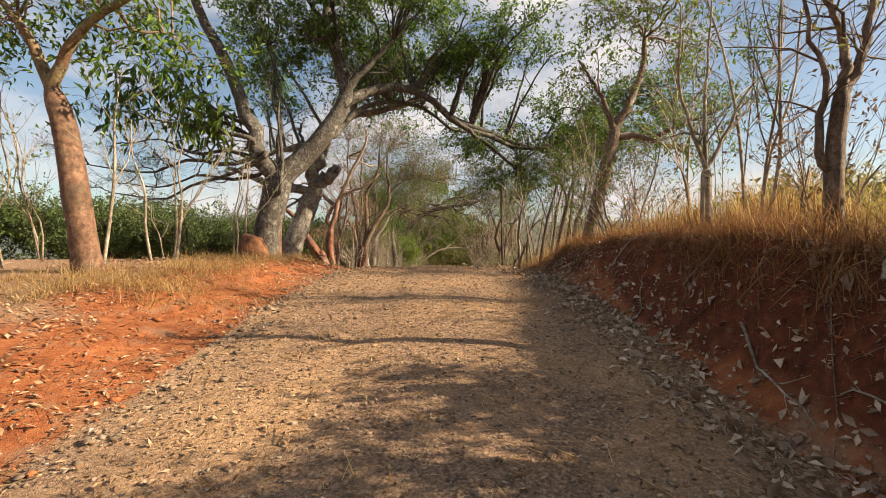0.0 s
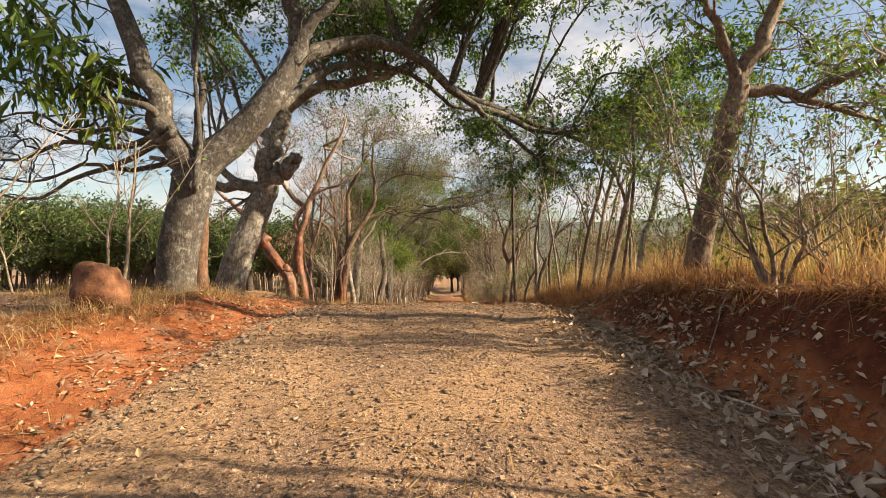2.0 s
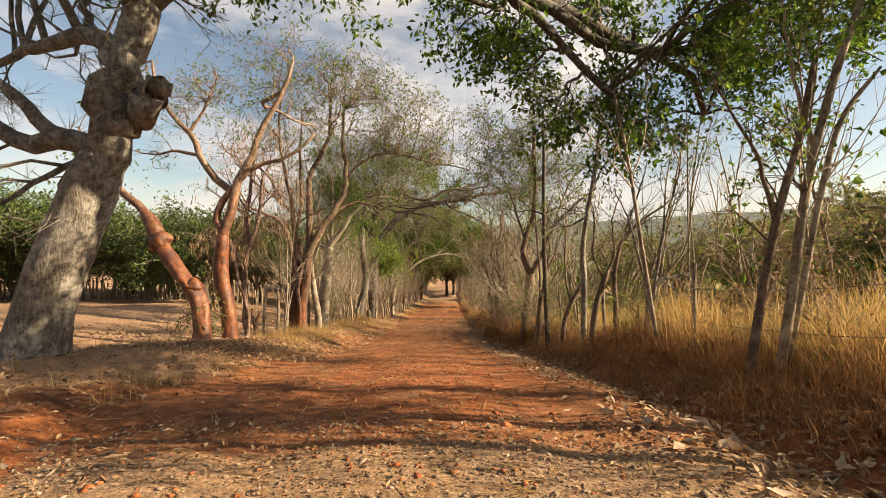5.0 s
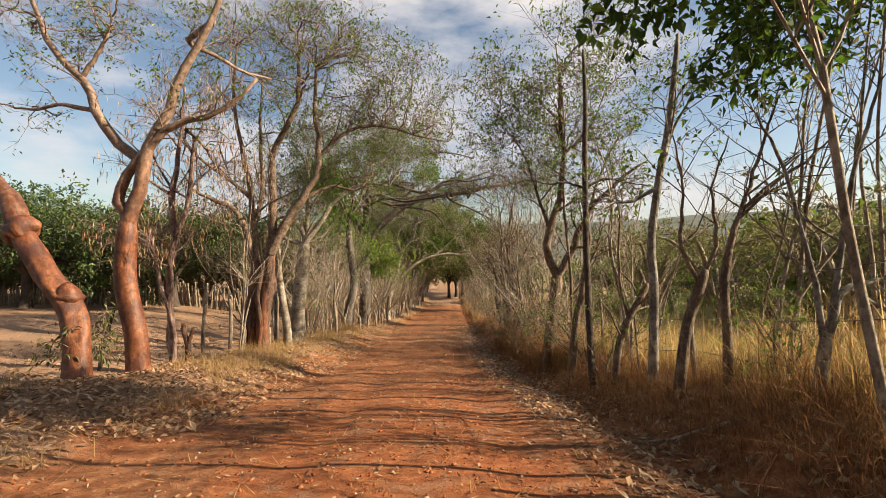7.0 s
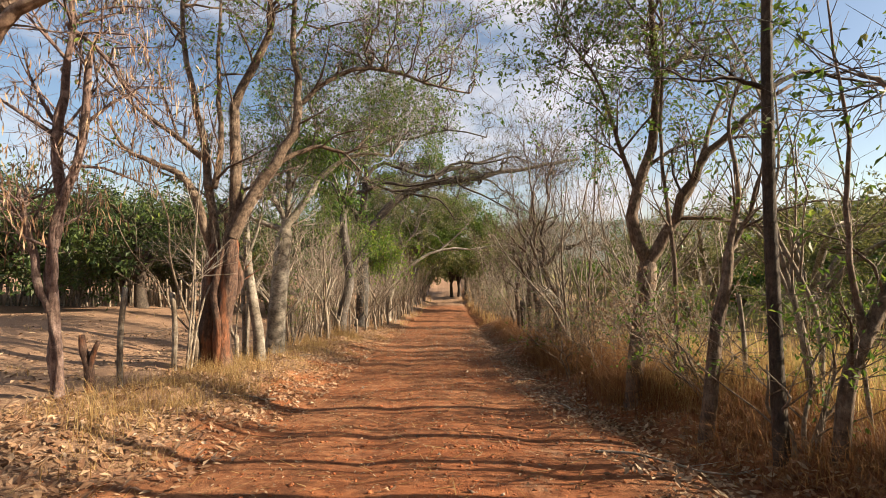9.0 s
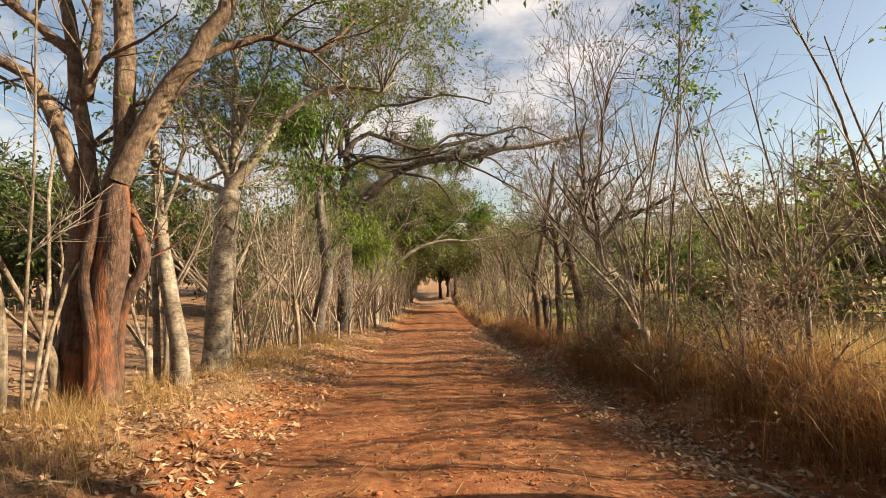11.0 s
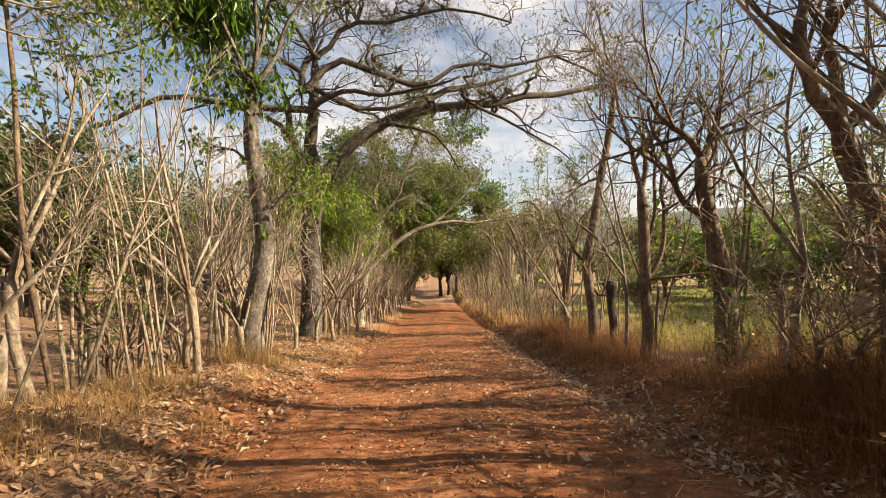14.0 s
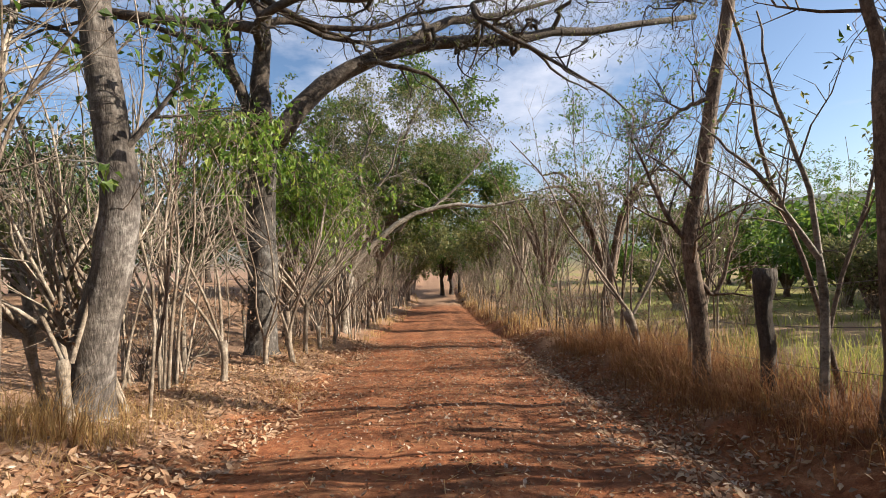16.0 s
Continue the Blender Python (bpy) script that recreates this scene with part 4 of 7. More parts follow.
ARCHING_RAIN_TREE = [
    bough("trunk", 0.316, 0.290, (-3.92, 40.20, -2.48), (-3.86, 40.20, -1.46), (-3.83, 40.20, -0.40), (-3.85, 40.20, 0.59), (-3.79, 40.20, 1.58), (-3.66, 40.20, 2.39)),
    bough("limb", 0.265, 0.134, (-3.57, 40.20, 2.20), (-3.06, 40.48, 2.82), (-2.71, 40.77, 3.43), (-2.22, 41.05, 4.01), (-1.57, 41.33, 4.47), (-0.71, 41.62, 4.90), (0.58, 41.90, 5.09), (1.67, 42.18, 5.21), (2.65, 42.47, 5.46), (3.70, 42.75, 5.83), (4.95, 43.03, 5.98), (6.27, 43.32, 6.35), (8.18, 43.60, 6.66)),
    bough("limb", 0.172, 0.064, (-0.71, 41.60, 4.90), (-0.00, 41.88, 5.42), (0.77, 42.16, 5.85), (1.73, 42.44, 6.07), (2.74, 42.72, 6.40), (4.13, 43.00, 7.00)),
    bough("limb", 0.252, 0.139, (-3.71, 40.20, 2.26), (-3.82, 40.20, 3.19), (-3.76, 40.20, 4.31), (-3.62, 40.20, 5.31), (-3.65, 40.20, 6.18)),
    bough("limb", 0.164, 0.083, (-3.86, 40.20, 2.39), (-4.16, 40.08, 3.22), (-4.34, 39.96, 3.78), (-4.40, 39.84, 4.40), (-4.57, 39.72, 5.05), (-4.71, 39.60, 5.68)),
    bough("limb", 0.109, 0.044, (-4.24, 39.80, 3.42), (-4.46, 39.60, 3.76), (-4.76, 39.40, 4.02), (-5.43, 39.20, 4.21), (-6.16, 39.00, 4.33), (-7.06, 38.80, 4.02)),
    bough("limb", 0.083, 0.037, (-1.49, 41.20, 4.34), (-0.60, 41.40, 4.25), (0.10, 41.60, 4.06), (0.61, 41.80, 3.48), (0.98, 42.00, 2.90)),
    bough("limb", 0.102, 0.057, (-3.67, 40.30, 4.86), (-3.15, 40.62, 5.02), (-2.58, 40.95, 4.88), (-1.69, 41.27, 4.84), (-0.87, 41.60, 5.04)),
    bough("limb", 0.076, 0.033, (1.86, 42.40, 5.34), (2.95, 42.73, 5.26), (3.68, 43.07, 4.75), (4.71, 43.40, 4.37)),
    bough("limb", 0.1, 0.045, (-3.44, 39.00, 4.26), (-2.53, 38.75, 4.58), (-1.54, 38.50, 4.40), (-0.36, 38.25, 4.52), (0.67, 38.00, 4.75)),
    bough("limb", 0.1, 0.0375, (-3.54, 39.00, 4.87), (-2.64, 39.25, 4.37), (-1.41, 39.50, 4.34), (-0.35, 39.75, 4.78), (0.89, 40.00, 5.10)),
    bough("limb", 0.12, 0.05, (-3.75, 39.00, 4.71), (-3.68, 39.08, 5.55), (-3.13, 39.17, 5.83), (-2.54, 39.25, 6.69), (-1.10, 39.33, 6.86), (0.58, 39.42, 7.30), (2.38, 39.50, 6.94)),
    bough("limb", 0.11, 0.04, (-3.59, 39.00, 4.87), (-2.73, 39.14, 5.61), (-1.29, 39.29, 5.14), (-0.30, 39.43, 5.00), (0.91, 39.57, 5.73), (2.31, 39.71, 5.66), (3.85, 39.86, 6.07), (5.69, 40.00, 5.25)),
    bough("limb", 0.12, 0.04, (-3.84, 39.00, 4.15), (-5.34, 38.80, 4.20), (-7.06, 38.60, 4.41), (-8.36, 38.40, 3.85), (-9.45, 38.20, 3.17), (-11.11, 38.00, 2.56)),
    bough("limb", 0.09, 0.03, (-3.98, 39.00, 5.35), (-4.71, 38.84, 5.68), (-5.73, 38.68, 5.53), (-7.15, 38.52, 6.07), (-8.82, 38.36, 5.38), (-10.69, 38.20, 5.45)),
    bough("limb", 0.08, 0.03, (-3.34, 39.00, 5.67), (-3.78, 38.87, 6.25), (-4.20, 38.73, 6.82), (-5.06, 38.60, 7.52)),
    bough("limb", 0.07, 0.025, (1.09, 39.80, 4.61), (2.35, 40.07, 4.11), (3.85, 40.33, 3.36), (4.86, 40.60, 2.68)),
]
SECOND_ARCH_TREE = [
    bough("trunk", 0.210, 0.189, (-3.25, 47.20, -3.21), (-3.18, 47.20, -2.00), (-2.95, 47.20, -0.97)),
    bough("limb", 0.158, 0.057, (-2.90, 47.20, -0.86), (-2.22, 47.40, -0.06), (-1.38, 47.60, 0.65), (-0.36, 47.80, 1.20), (0.93, 48.00, 1.50), (2.24, 48.20, 1.41), (3.81, 48.40, 1.72), (5.26, 48.60, 1.87)),
    bough("limb", 0.147, 0.062, (-2.90, 47.20, -0.76), (-2.50, 47.15, 0.48), (-2.30, 47.10, 1.62), (-2.52, 47.05, 2.55), (-2.09, 47.00, 3.98)),
    bough("limb", 0.094, 0.041, (-2.36, 47.00, 1.30), (-1.92, 46.87, 2.00), (-1.38, 46.73, 2.68), (-1.05, 46.60, 3.67)),
    bough("limb", 0.116, 0.054, (-3.17, 47.20, -1.79), (-3.47, 47.33, -0.12), (-3.35, 47.47, 1.57), (-3.87, 47.60, 2.87)),
    bough("limb", 0.078, 0.034, (0.05, 48.20, 1.32), (0.97, 48.40, 2.04), (1.92, 48.60, 2.96), (2.67, 48.80, 3.91)),
]
ROADSIDE_TREE_R2 = [
    bough("trunk", 0.075, 0.06, (3.24, 3.90, 1.35), (3.24, 3.90, 1.78), (3.26, 3.90, 2.25), (3.29, 3.90, 2.48), (3.32, 3.90, 2.71)),
    bough("limb", 0.05, 0.03, (3.31, 3.90, 2.62), (3.39, 3.90, 2.76), (3.51, 3.90, 3.04), (3.57, 3.90, 3.42), (3.64, 3.90, 3.84)),
    bough("limb", 0.045, 0.02, (3.32, 3.90, 2.71), (3.33, 3.90, 3.00), (3.25, 3.90, 3.28), (3.17, 3.90, 3.60)),
    bough("limb", 0.04, 0.02, (3.24, 3.90, 1.96), (3.12, 3.90, 2.10), (3.15, 3.90, 2.48), (3.17, 3.90, 2.81), (3.03, 3.90, 3.14), (2.97, 3.90, 3.51)),
]
ROADSIDE_TREE_R3 = [
    bough("trunk", 0.07, 0.06, (3.19, 5.70, 1.49), (3.19, 5.70, 2.04), (3.19, 5.70, 2.32)),
    bough("limb", 0.03, 0.012, (3.18, 5.70, 2.32), (3.09, 5.70, 2.59), (2.95, 5.70, 3.00), (2.85, 5.70, 3.55), (2.88, 5.70, 4.17), (2.78, 5.70, 4.64)),
    bough("limb", 0.03, 0.012, (3.19, 5.70, 2.32), (3.17, 5.70, 3.00), (3.21, 5.70, 3.69), (3.27, 5.70, 4.51)),
    bough("limb", 0.03, 0.012, (3.21, 5.70, 2.32), (3.31, 5.70, 2.52), (3.48, 5.70, 2.86), (3.75, 5.70, 3.34), (4.22, 5.70, 3.69), (4.63, 5.70, 4.03)),
]
ROADSIDE_TREE_R1 = [
    bough("trunk", 0.134, 0.134, (2.96, 9.70, 1.44), (3.12, 9.70, 2.07), (3.29, 9.70, 2.75), (3.45, 9.70, 3.39), (3.57, 9.70, 3.79)),
    bough("limb", 0.120, 0.080, (3.57, 9.70, 3.76), (3.76, 9.70, 4.22), (3.95, 9.70, 4.62), (4.11, 9.70, 5.11), (4.17, 9.70, 5.72)),
    bough("limb", 0.074, 0.033, (3.53, 9.70, 3.76), (3.39, 9.70, 4.22), (3.23, 9.70, 4.55), (3.07, 9.70, 4.83), (2.81, 9.70, 5.24)),
    bough("limb", 0.080, 0.029, (3.61, 9.70, 3.64), (3.93, 9.65, 3.68), (4.29, 9.60, 3.54), (4.65, 9.55, 3.44), (5.07, 9.50, 3.27)),
    bough("limb", 0.059, 0.022, (4.26, 9.60, 3.56), (4.54, 9.50, 3.74), (4.97, 9.40, 3.92), (5.45, 9.30, 4.07)),
]
SLENDER_DARK_TREE = [
    bough("trunk", 0.059, 0.034, (2.63, 20.15, -0.20), (2.58, 20.15, 0.45), (2.55, 20.15, 1.14), (2.52, 20.15, 1.83), (2.51, 20.15, 2.53), (2.50, 20.15, 3.26), (2.51, 20.15, 4.00), (2.48, 20.15, 4.83)),
    bough("limb", 0.023, 0.009, (2.51, 20.15, 2.76), (2.24, 20.15, 2.80), (1.91, 20.15, 2.79), (1.63, 20.15, 2.89)),
    bough("limb", 0.023, 0.009, (2.51, 20.15, 2.78), (2.80, 20.15, 2.86), (3.17, 20.15, 2.80), (3.55, 20.15, 2.76)),
]
CROOKED_TREE = [
    bough("trunk", 0.111, 0.134, (2.57, 22.95, -0.45), (2.67, 22.95, 0.15), (2.75, 22.95, 0.71), (2.81, 22.95, 1.31)),
    bough("limb", 0.095, 0.044, (2.75, 22.95, 1.23), (2.59, 22.95, 1.74), (2.67, 22.95, 2.30), (2.84, 22.95, 2.78), (2.92, 22.95, 3.34), (2.96, 22.95, 3.90), (2.84, 22.95, 4.30), (2.88, 22.95, 4.94), (2.84, 22.95, 5.66)),
    bough("limb", 0.094, 0.033, (2.81, 22.90, 1.23), (3.05, 22.82, 1.66), (3.24, 22.73, 2.20), (3.43, 22.65, 2.63), (3.72, 22.57, 2.93), (4.05, 22.48, 3.28), (4.44, 22.40, 3.55)),
    bough("limb", 0.043, 0.016, (2.93, 22.90, 3.80), (3.22, 22.90, 4.04), (3.54, 22.90, 4.44), (3.74, 22.90, 4.92)),
    bough("limb", 0.040, 0.016, (2.68, 23.00, 2.23), (2.37, 23.00, 3.03), (2.13, 23.00, 3.75), (1.65, 23.00, 4.47)),
    bough("limb", 0.038, 0.015, (3.36, 22.70, 2.50), (3.57, 22.70, 3.12), (3.89, 22.70, 3.89), (4.20, 22.70, 4.35)),
]
CROOKED_BARE_TREE = [
    bough("trunk", 0.066, 0.084, (3.10, 28.95, -0.93), (3.11, 28.95, -0.43), (3.12, 28.95, 0.12), (3.04, 28.95, 0.32), (2.88, 28.95, 0.51), (2.77, 28.95, 0.79), (2.72, 28.95, 1.01)),
    bough("limb", 0.063, 0.034, (2.71, 28.95, 0.95), (2.48, 28.95, 1.33), (2.40, 28.95, 1.67), (2.48, 28.95, 2.00), (2.47, 28.95, 2.27), (2.43, 28.95, 2.77)),
    bough("limb", 0.053, 0.029, (2.77, 29.00, 1.02), (2.73, 29.00, 1.38), (2.68, 29.00, 1.74), (2.73, 29.00, 2.05), (2.81, 29.00, 2.41), (2.88, 29.00, 2.86)),
    bough("limb", 0.058, 0.025, (2.74, 28.95, 0.95), (2.96, 28.93, 1.17), (3.07, 28.90, 1.38), (3.21, 28.88, 1.59), (3.31, 28.85, 1.85), (3.52, 28.82, 2.17), (3.73, 28.80, 2.48)),
    bough("limb", 0.031, 0.013, (3.06, 28.90, 1.35), (3.34, 28.90, 1.43), (3.63, 28.90, 1.54), (4.04, 28.90, 1.66)),
]
FORKED_ROADSIDE_TREE = [
    bough("trunk", 0.094, 0.094, (3.15, 33.10, -1.81), (3.23, 33.10, -1.23), (3.20, 33.10, -0.68), (3.20, 33.10, -0.13), (3.19, 33.10, 0.50), (3.16, 33.10, 1.09)),
    bough("limb", 0.050, 0.023, (3.17, 33.10, 0.98), (3.05, 33.10, 1.54), (2.89, 33.10, 2.09), (2.79, 33.10, 2.51), (2.70, 33.10, 3.06)),
    bough("limb", 0.050, 0.023, (3.17, 33.10, 1.02), (3.28, 33.10, 1.74), (3.43, 33.10, 2.20), (3.53, 33.10, 2.93)),
    bough("limb", 0.055, 0.024, (3.29, 33.20, -0.48), (3.55, 33.20, 0.01), (3.61, 33.20, 0.64), (3.53, 33.20, 1.21), (3.89, 33.20, 1.70), (4.15, 33.20, 1.92)),
    bough("limb", 0.040, 0.020, (3.21, 33.10, 0.01), (3.39, 33.10, 0.63), (3.37, 33.10, 1.26), (3.64, 33.10, 2.02), (3.77, 33.10, 2.93)),
]
TWIN_STEM_TREE = [
    bough("trunk", 0.054, 0.060, (2.90, 12.50, 0.78), (3.05, 12.50, 1.38), (3.18, 12.50, 1.96), (3.27, 12.50, 2.37), (3.33, 12.50, 2.63)),
    bough("stem", 0.039, 0.025, (3.20, 12.60, 0.75), (3.34, 12.60, 1.62), (3.43, 12.60, 2.30), (3.49, 12.60, 3.03), (3.48, 12.60, 3.88), (3.49, 12.60, 4.55)),
    bough("limb", 0.038, 0.016, (3.32, 12.50, 2.59), (3.41, 12.50, 3.01), (3.57, 12.50, 3.40), (3.80, 12.50, 3.90), (3.96, 12.50, 4.40)),
    bough("limb", 0.035, 0.016, (3.32, 12.50, 2.59), (3.18, 12.50, 3.01), (2.96, 12.50, 3.33), (2.79, 12.50, 3.77)),
]
LEANING_POLE_TREE = [
    bough("trunk", 0.045, 0.028, (3.04, 13.80, 0.51), (3.20, 13.80, 1.32), (3.30, 13.80, 2.10), (3.41, 13.80, 2.74), (3.62, 13.80, 3.52), (3.82, 13.80, 4.09), (3.99, 13.80, 4.66)),
    bough("stem", 0.032, 0.021, (3.14, 13.90, 0.52), (3.37, 13.90, 1.39), (3.56, 13.90, 2.39), (3.76, 13.90, 3.12), (4.13, 13.90, 3.62)),
    bough("limb", 0.021, 0.010, (3.42, 13.80, 2.81), (3.26, 13.80, 3.38), (3.15, 13.80, 4.01), (3.04, 13.80, 4.64)),
]
LEANING_POLE_TREE_B = [
    bough("trunk", 0.042, 0.028, (2.75, 13.75, 0.49), (2.89, 13.75, 1.33), (3.06, 13.75, 2.24), (3.26, 13.75, 2.94), (3.39, 13.75, 3.64)),
    bough("limb", 0.021, 0.010, (3.04, 13.75, 2.17), (2.88, 13.75, 2.73), (2.60, 13.75, 3.22), (2.38, 13.75, 3.63)),
]
BANK_EDGE_TREE = [
    bough("trunk", 0.056, 0.038, (3.27, 11.90, 1.24), (3.34, 11.90, 1.91), (3.46, 11.90, 2.22), (3.56, 11.90, 2.56), (3.65, 11.90, 3.04), (3.79, 11.90, 3.64), (3.86, 11.90, 4.27)),
    bough("limb", 0.019, 0.009, (3.57, 11.90, 2.59), (3.43, 11.90, 3.02), (3.33, 11.90, 3.40)),
]
GREY_POLE_TREE = [
    bough("trunk", 0.067, 0.037, (3.10, 19.20, 0.23), (3.12, 19.20, 1.20), (3.08, 19.20, 1.87), (3.18, 19.20, 2.70), (3.29, 19.20, 3.29), (3.38, 19.20, 3.97), (3.44, 19.20, 4.64)),
    bough("limb", 0.033, 0.015, (3.14, 19.20, 2.58), (2.76, 19.20, 2.41), (2.39, 19.20, 2.49)),
    bough("limb", 0.033, 0.015, (3.18, 19.20, 2.73), (3.37, 19.20, 3.37), (3.67, 19.20, 3.90)),
]
CUT_STEM_TREE = [
    bough("trunk", 0.062, 0.056, (2.90, 18.20, 0.32), (3.00, 18.20, 0.84), (3.13, 18.20, 1.28), (3.23, 18.20, 1.56)),
    bough("limb", 0.028, 0.012, (3.17, 18.20, 1.42), (3.35, 18.20, 1.86), (3.30, 18.20, 2.42), (3.49, 18.20, 3.05)),
    bough("limb", 0.028, 0.012, (3.16, 18.20, 1.39), (2.95, 18.20, 1.86), (2.98, 18.20, 2.49), (2.86, 18.20, 3.05)),
]
BENT_ROADSIDE_TREE = [
    bough("trunk", 0.052, 0.040, (3.23, 17.80, 0.33), (3.22, 17.80, 0.87), (3.19, 17.80, 1.45), (3.25, 17.80, 1.85)),
    bough("limb", 0.037, 0.014, (3.24, 17.80, 1.79), (3.35, 17.80, 2.13), (3.65, 17.80, 2.43), (4.00, 17.80, 2.67), (4.34, 17.80, 2.97)),
    bough("limb", 0.026, 0.011, (3.25, 17.80, 1.88), (3.47, 17.80, 2.49), (3.64, 17.80, 3.01), (3.77, 17.80, 3.48)),
]
SPREADING_STEM_TREE = [
    bough("trunk", 0.048, 0.044, (3.19, 16.65, 0.62), (3.25, 16.65, 0.91), (3.29, 16.65, 1.13)),
    bough("limb", 0.039, 0.020, (3.28, 16.65, 1.08), (3.40, 16.65, 1.44), (3.65, 16.65, 1.53), (3.99, 16.65, 1.66)),
    bough("limb", 0.026, 0.013, (3.27, 16.65, 1.02), (3.18, 16.65, 1.53), (3.05, 16.65, 2.06), (2.90, 16.65, 2.50), (2.73, 16.65, 2.85)),
    bough("limb", 0.026, 0.013, (3.35, 16.70, 1.16), (3.48, 16.70, 1.97), (3.53, 16.70, 2.42), (3.69, 16.70, 2.87), (3.77, 16.70, 3.36)),
]
LEANING_STEM_TREE = [
    bough("trunk", 0.055, 0.050, (2.84, 19.86, 0.01), (2.91, 19.86, 0.39), (3.06, 19.86, 0.78), (3.19, 19.86, 1.01), (3.34, 19.86, 1.29)),
    bough("limb", 0.025, 0.010, (3.06, 19.86, 0.76), (2.94, 19.86, 1.25), (2.91, 19.86, 1.76), (2.93, 19.86, 2.23), (2.83, 19.86, 2.78), (2.76, 19.86, 3.29)),
]
SHORT_STEM_TREE = [
    bough("trunk", 0.074, 0.046, (2.54, 21.10, 0.19), (2.66, 21.10, 0.59), (2.75, 21.10, 1.01), (2.80, 21.10, 1.48)),
    bough("limb", 0.034, 0.014, (2.80, 21.10, 1.42), (2.88, 21.10, 2.05), (2.79, 21.10, 2.69), (2.97, 21.10, 3.32)),
    bough("limb", 0.028, 0.011, (2.79, 21.10, 1.36), (3.02, 21.10, 1.82), (3.14, 21.10, 2.28), (3.44, 21.10, 2.92)),
]
WIDE_FORK_TREE = [
    bough("trunk", 0.127, 0.082, (3.06, 30.80, -1.13), (3.02, 30.80, -0.55), (2.91, 30.80, 0.07), (2.80, 30.80, 0.61), (2.74, 30.80, 1.11)),
    bough("limb", 0.068, 0.060, (2.75, 30.85, 0.37), (2.79, 30.85, 0.75), (2.82, 30.85, 1.11)),
    bough("limb", 0.048, 0.020, (2.80, 30.85, 1.09), (2.58, 30.85, 1.38), (2.37, 30.85, 1.55), (2.20, 30.85, 1.75), (1.99, 30.85, 2.04)),
    bough("limb", 0.048, 0.020, (2.83, 30.85, 1.09), (2.95, 30.85, 1.46), (3.03, 30.85, 1.72), (3.08, 30.85, 2.06)),
    bough("limb", 0.045, 0.018, (2.80, 30.90, 0.36), (2.61, 30.90, 0.58), (2.48, 30.90, 0.89), (2.40, 30.90, 1.19), (2.25, 30.90, 1.44), (2.18, 30.90, 1.74)),
    bough("limb", 0.029, 0.013, (2.53, 31.00, 0.99), (2.30, 31.00, 1.10), (1.99, 31.00, 1.31), (1.68, 31.00, 1.57), (1.51, 31.00, 1.79)),
]
PALE_SAPLING_TREE = [
    bough("trunk", 0.051, 0.035, (3.06, 29.85, -1.02), (3.08, 29.85, -0.56), (3.19, 29.85, -0.03)),
    bough("limb", 0.029, 0.013, (3.18, 29.85, -0.10), (2.79, 29.85, 0.40), (2.40, 29.85, 1.06), (2.14, 29.85, 1.58)),
    bough("limb", 0.029, 0.013, (3.19, 29.85, -0.07), (3.07, 29.85, 0.72), (3.03, 29.85, 1.38), (3.17, 29.85, 2.05)),
]
BOWED_SAPLING_TREE = [
    bough("trunk", 0.042, 0.029, (3.19, 28.06, -0.82), (3.12, 28.06, -0.33), (2.94, 28.06, -0.06), (2.75, 28.06, 0.30), (2.48, 28.06, 0.52)),
    bough("limb", 0.027, 0.010, (2.49, 28.06, 0.51), (2.40, 28.06, 1.01), (2.24, 28.06, 1.54), (2.10, 28.06, 1.89)),
    bough("limb", 0.023, 0.010, (2.93, 28.06, -0.06), (2.70, 28.06, -0.01), (2.47, 28.06, 0.06)),
    bough("limb", 0.023, 0.010, (3.06, 28.06, -0.24), (2.94, 28.06, 0.52), (2.82, 28.06, 1.18), (2.88, 28.06, 1.80)),
]
TALL_BROWN_TREE = [
    bough("trunk", 0.110, 0.073, (3.32, 35.80, -1.97), (3.32, 35.80, -1.41), (3.23, 35.80, -0.65), (3.20, 35.80, -0.16), (3.33, 35.80, 0.41), (3.46, 35.80, 1.09), (3.58, 35.80, 1.77), (3.75, 35.80, 2.53), (3.85, 35.80, 3.14), (3.93, 35.80, 3.82)),
    bough("limb", 0.040, 0.015, (3.21, 35.80, -0.35), (2.89, 35.80, 0.11), (2.60, 35.80, 0.79), (2.44, 35.80, 1.13)),
    bough("limb", 0.040, 0.015, (3.25, 35.80, -0.65), (3.55, 35.80, -0.96), (3.82, 35.80, -0.21), (4.08, 35.80, 0.47)),
    bough("limb", 0.037, 0.015, (3.57, 35.80, 1.69), (3.09, 35.80, 1.47), (2.69, 35.80, 1.02)),
]
CROOKED_SAPLING_TREE = [
    bough("trunk", 0.038, 0.033, (3.09, 33.65, -1.67), (3.13, 33.65, -0.95), (3.09, 33.65, -0.40)),
    bough("limb", 0.028, 0.012, (3.09, 33.65, -0.43), (2.84, 33.65, -0.10), (2.60, 33.65, 0.25), (2.30, 33.65, 0.51), (2.05, 33.65, 0.74)),
    bough("limb", 0.026, 0.012, (3.09, 33.65, -0.40), (3.01, 33.65, 0.19), (2.81, 33.65, 0.69), (2.67, 33.65, 1.18), (2.58, 33.65, 1.73)),
]


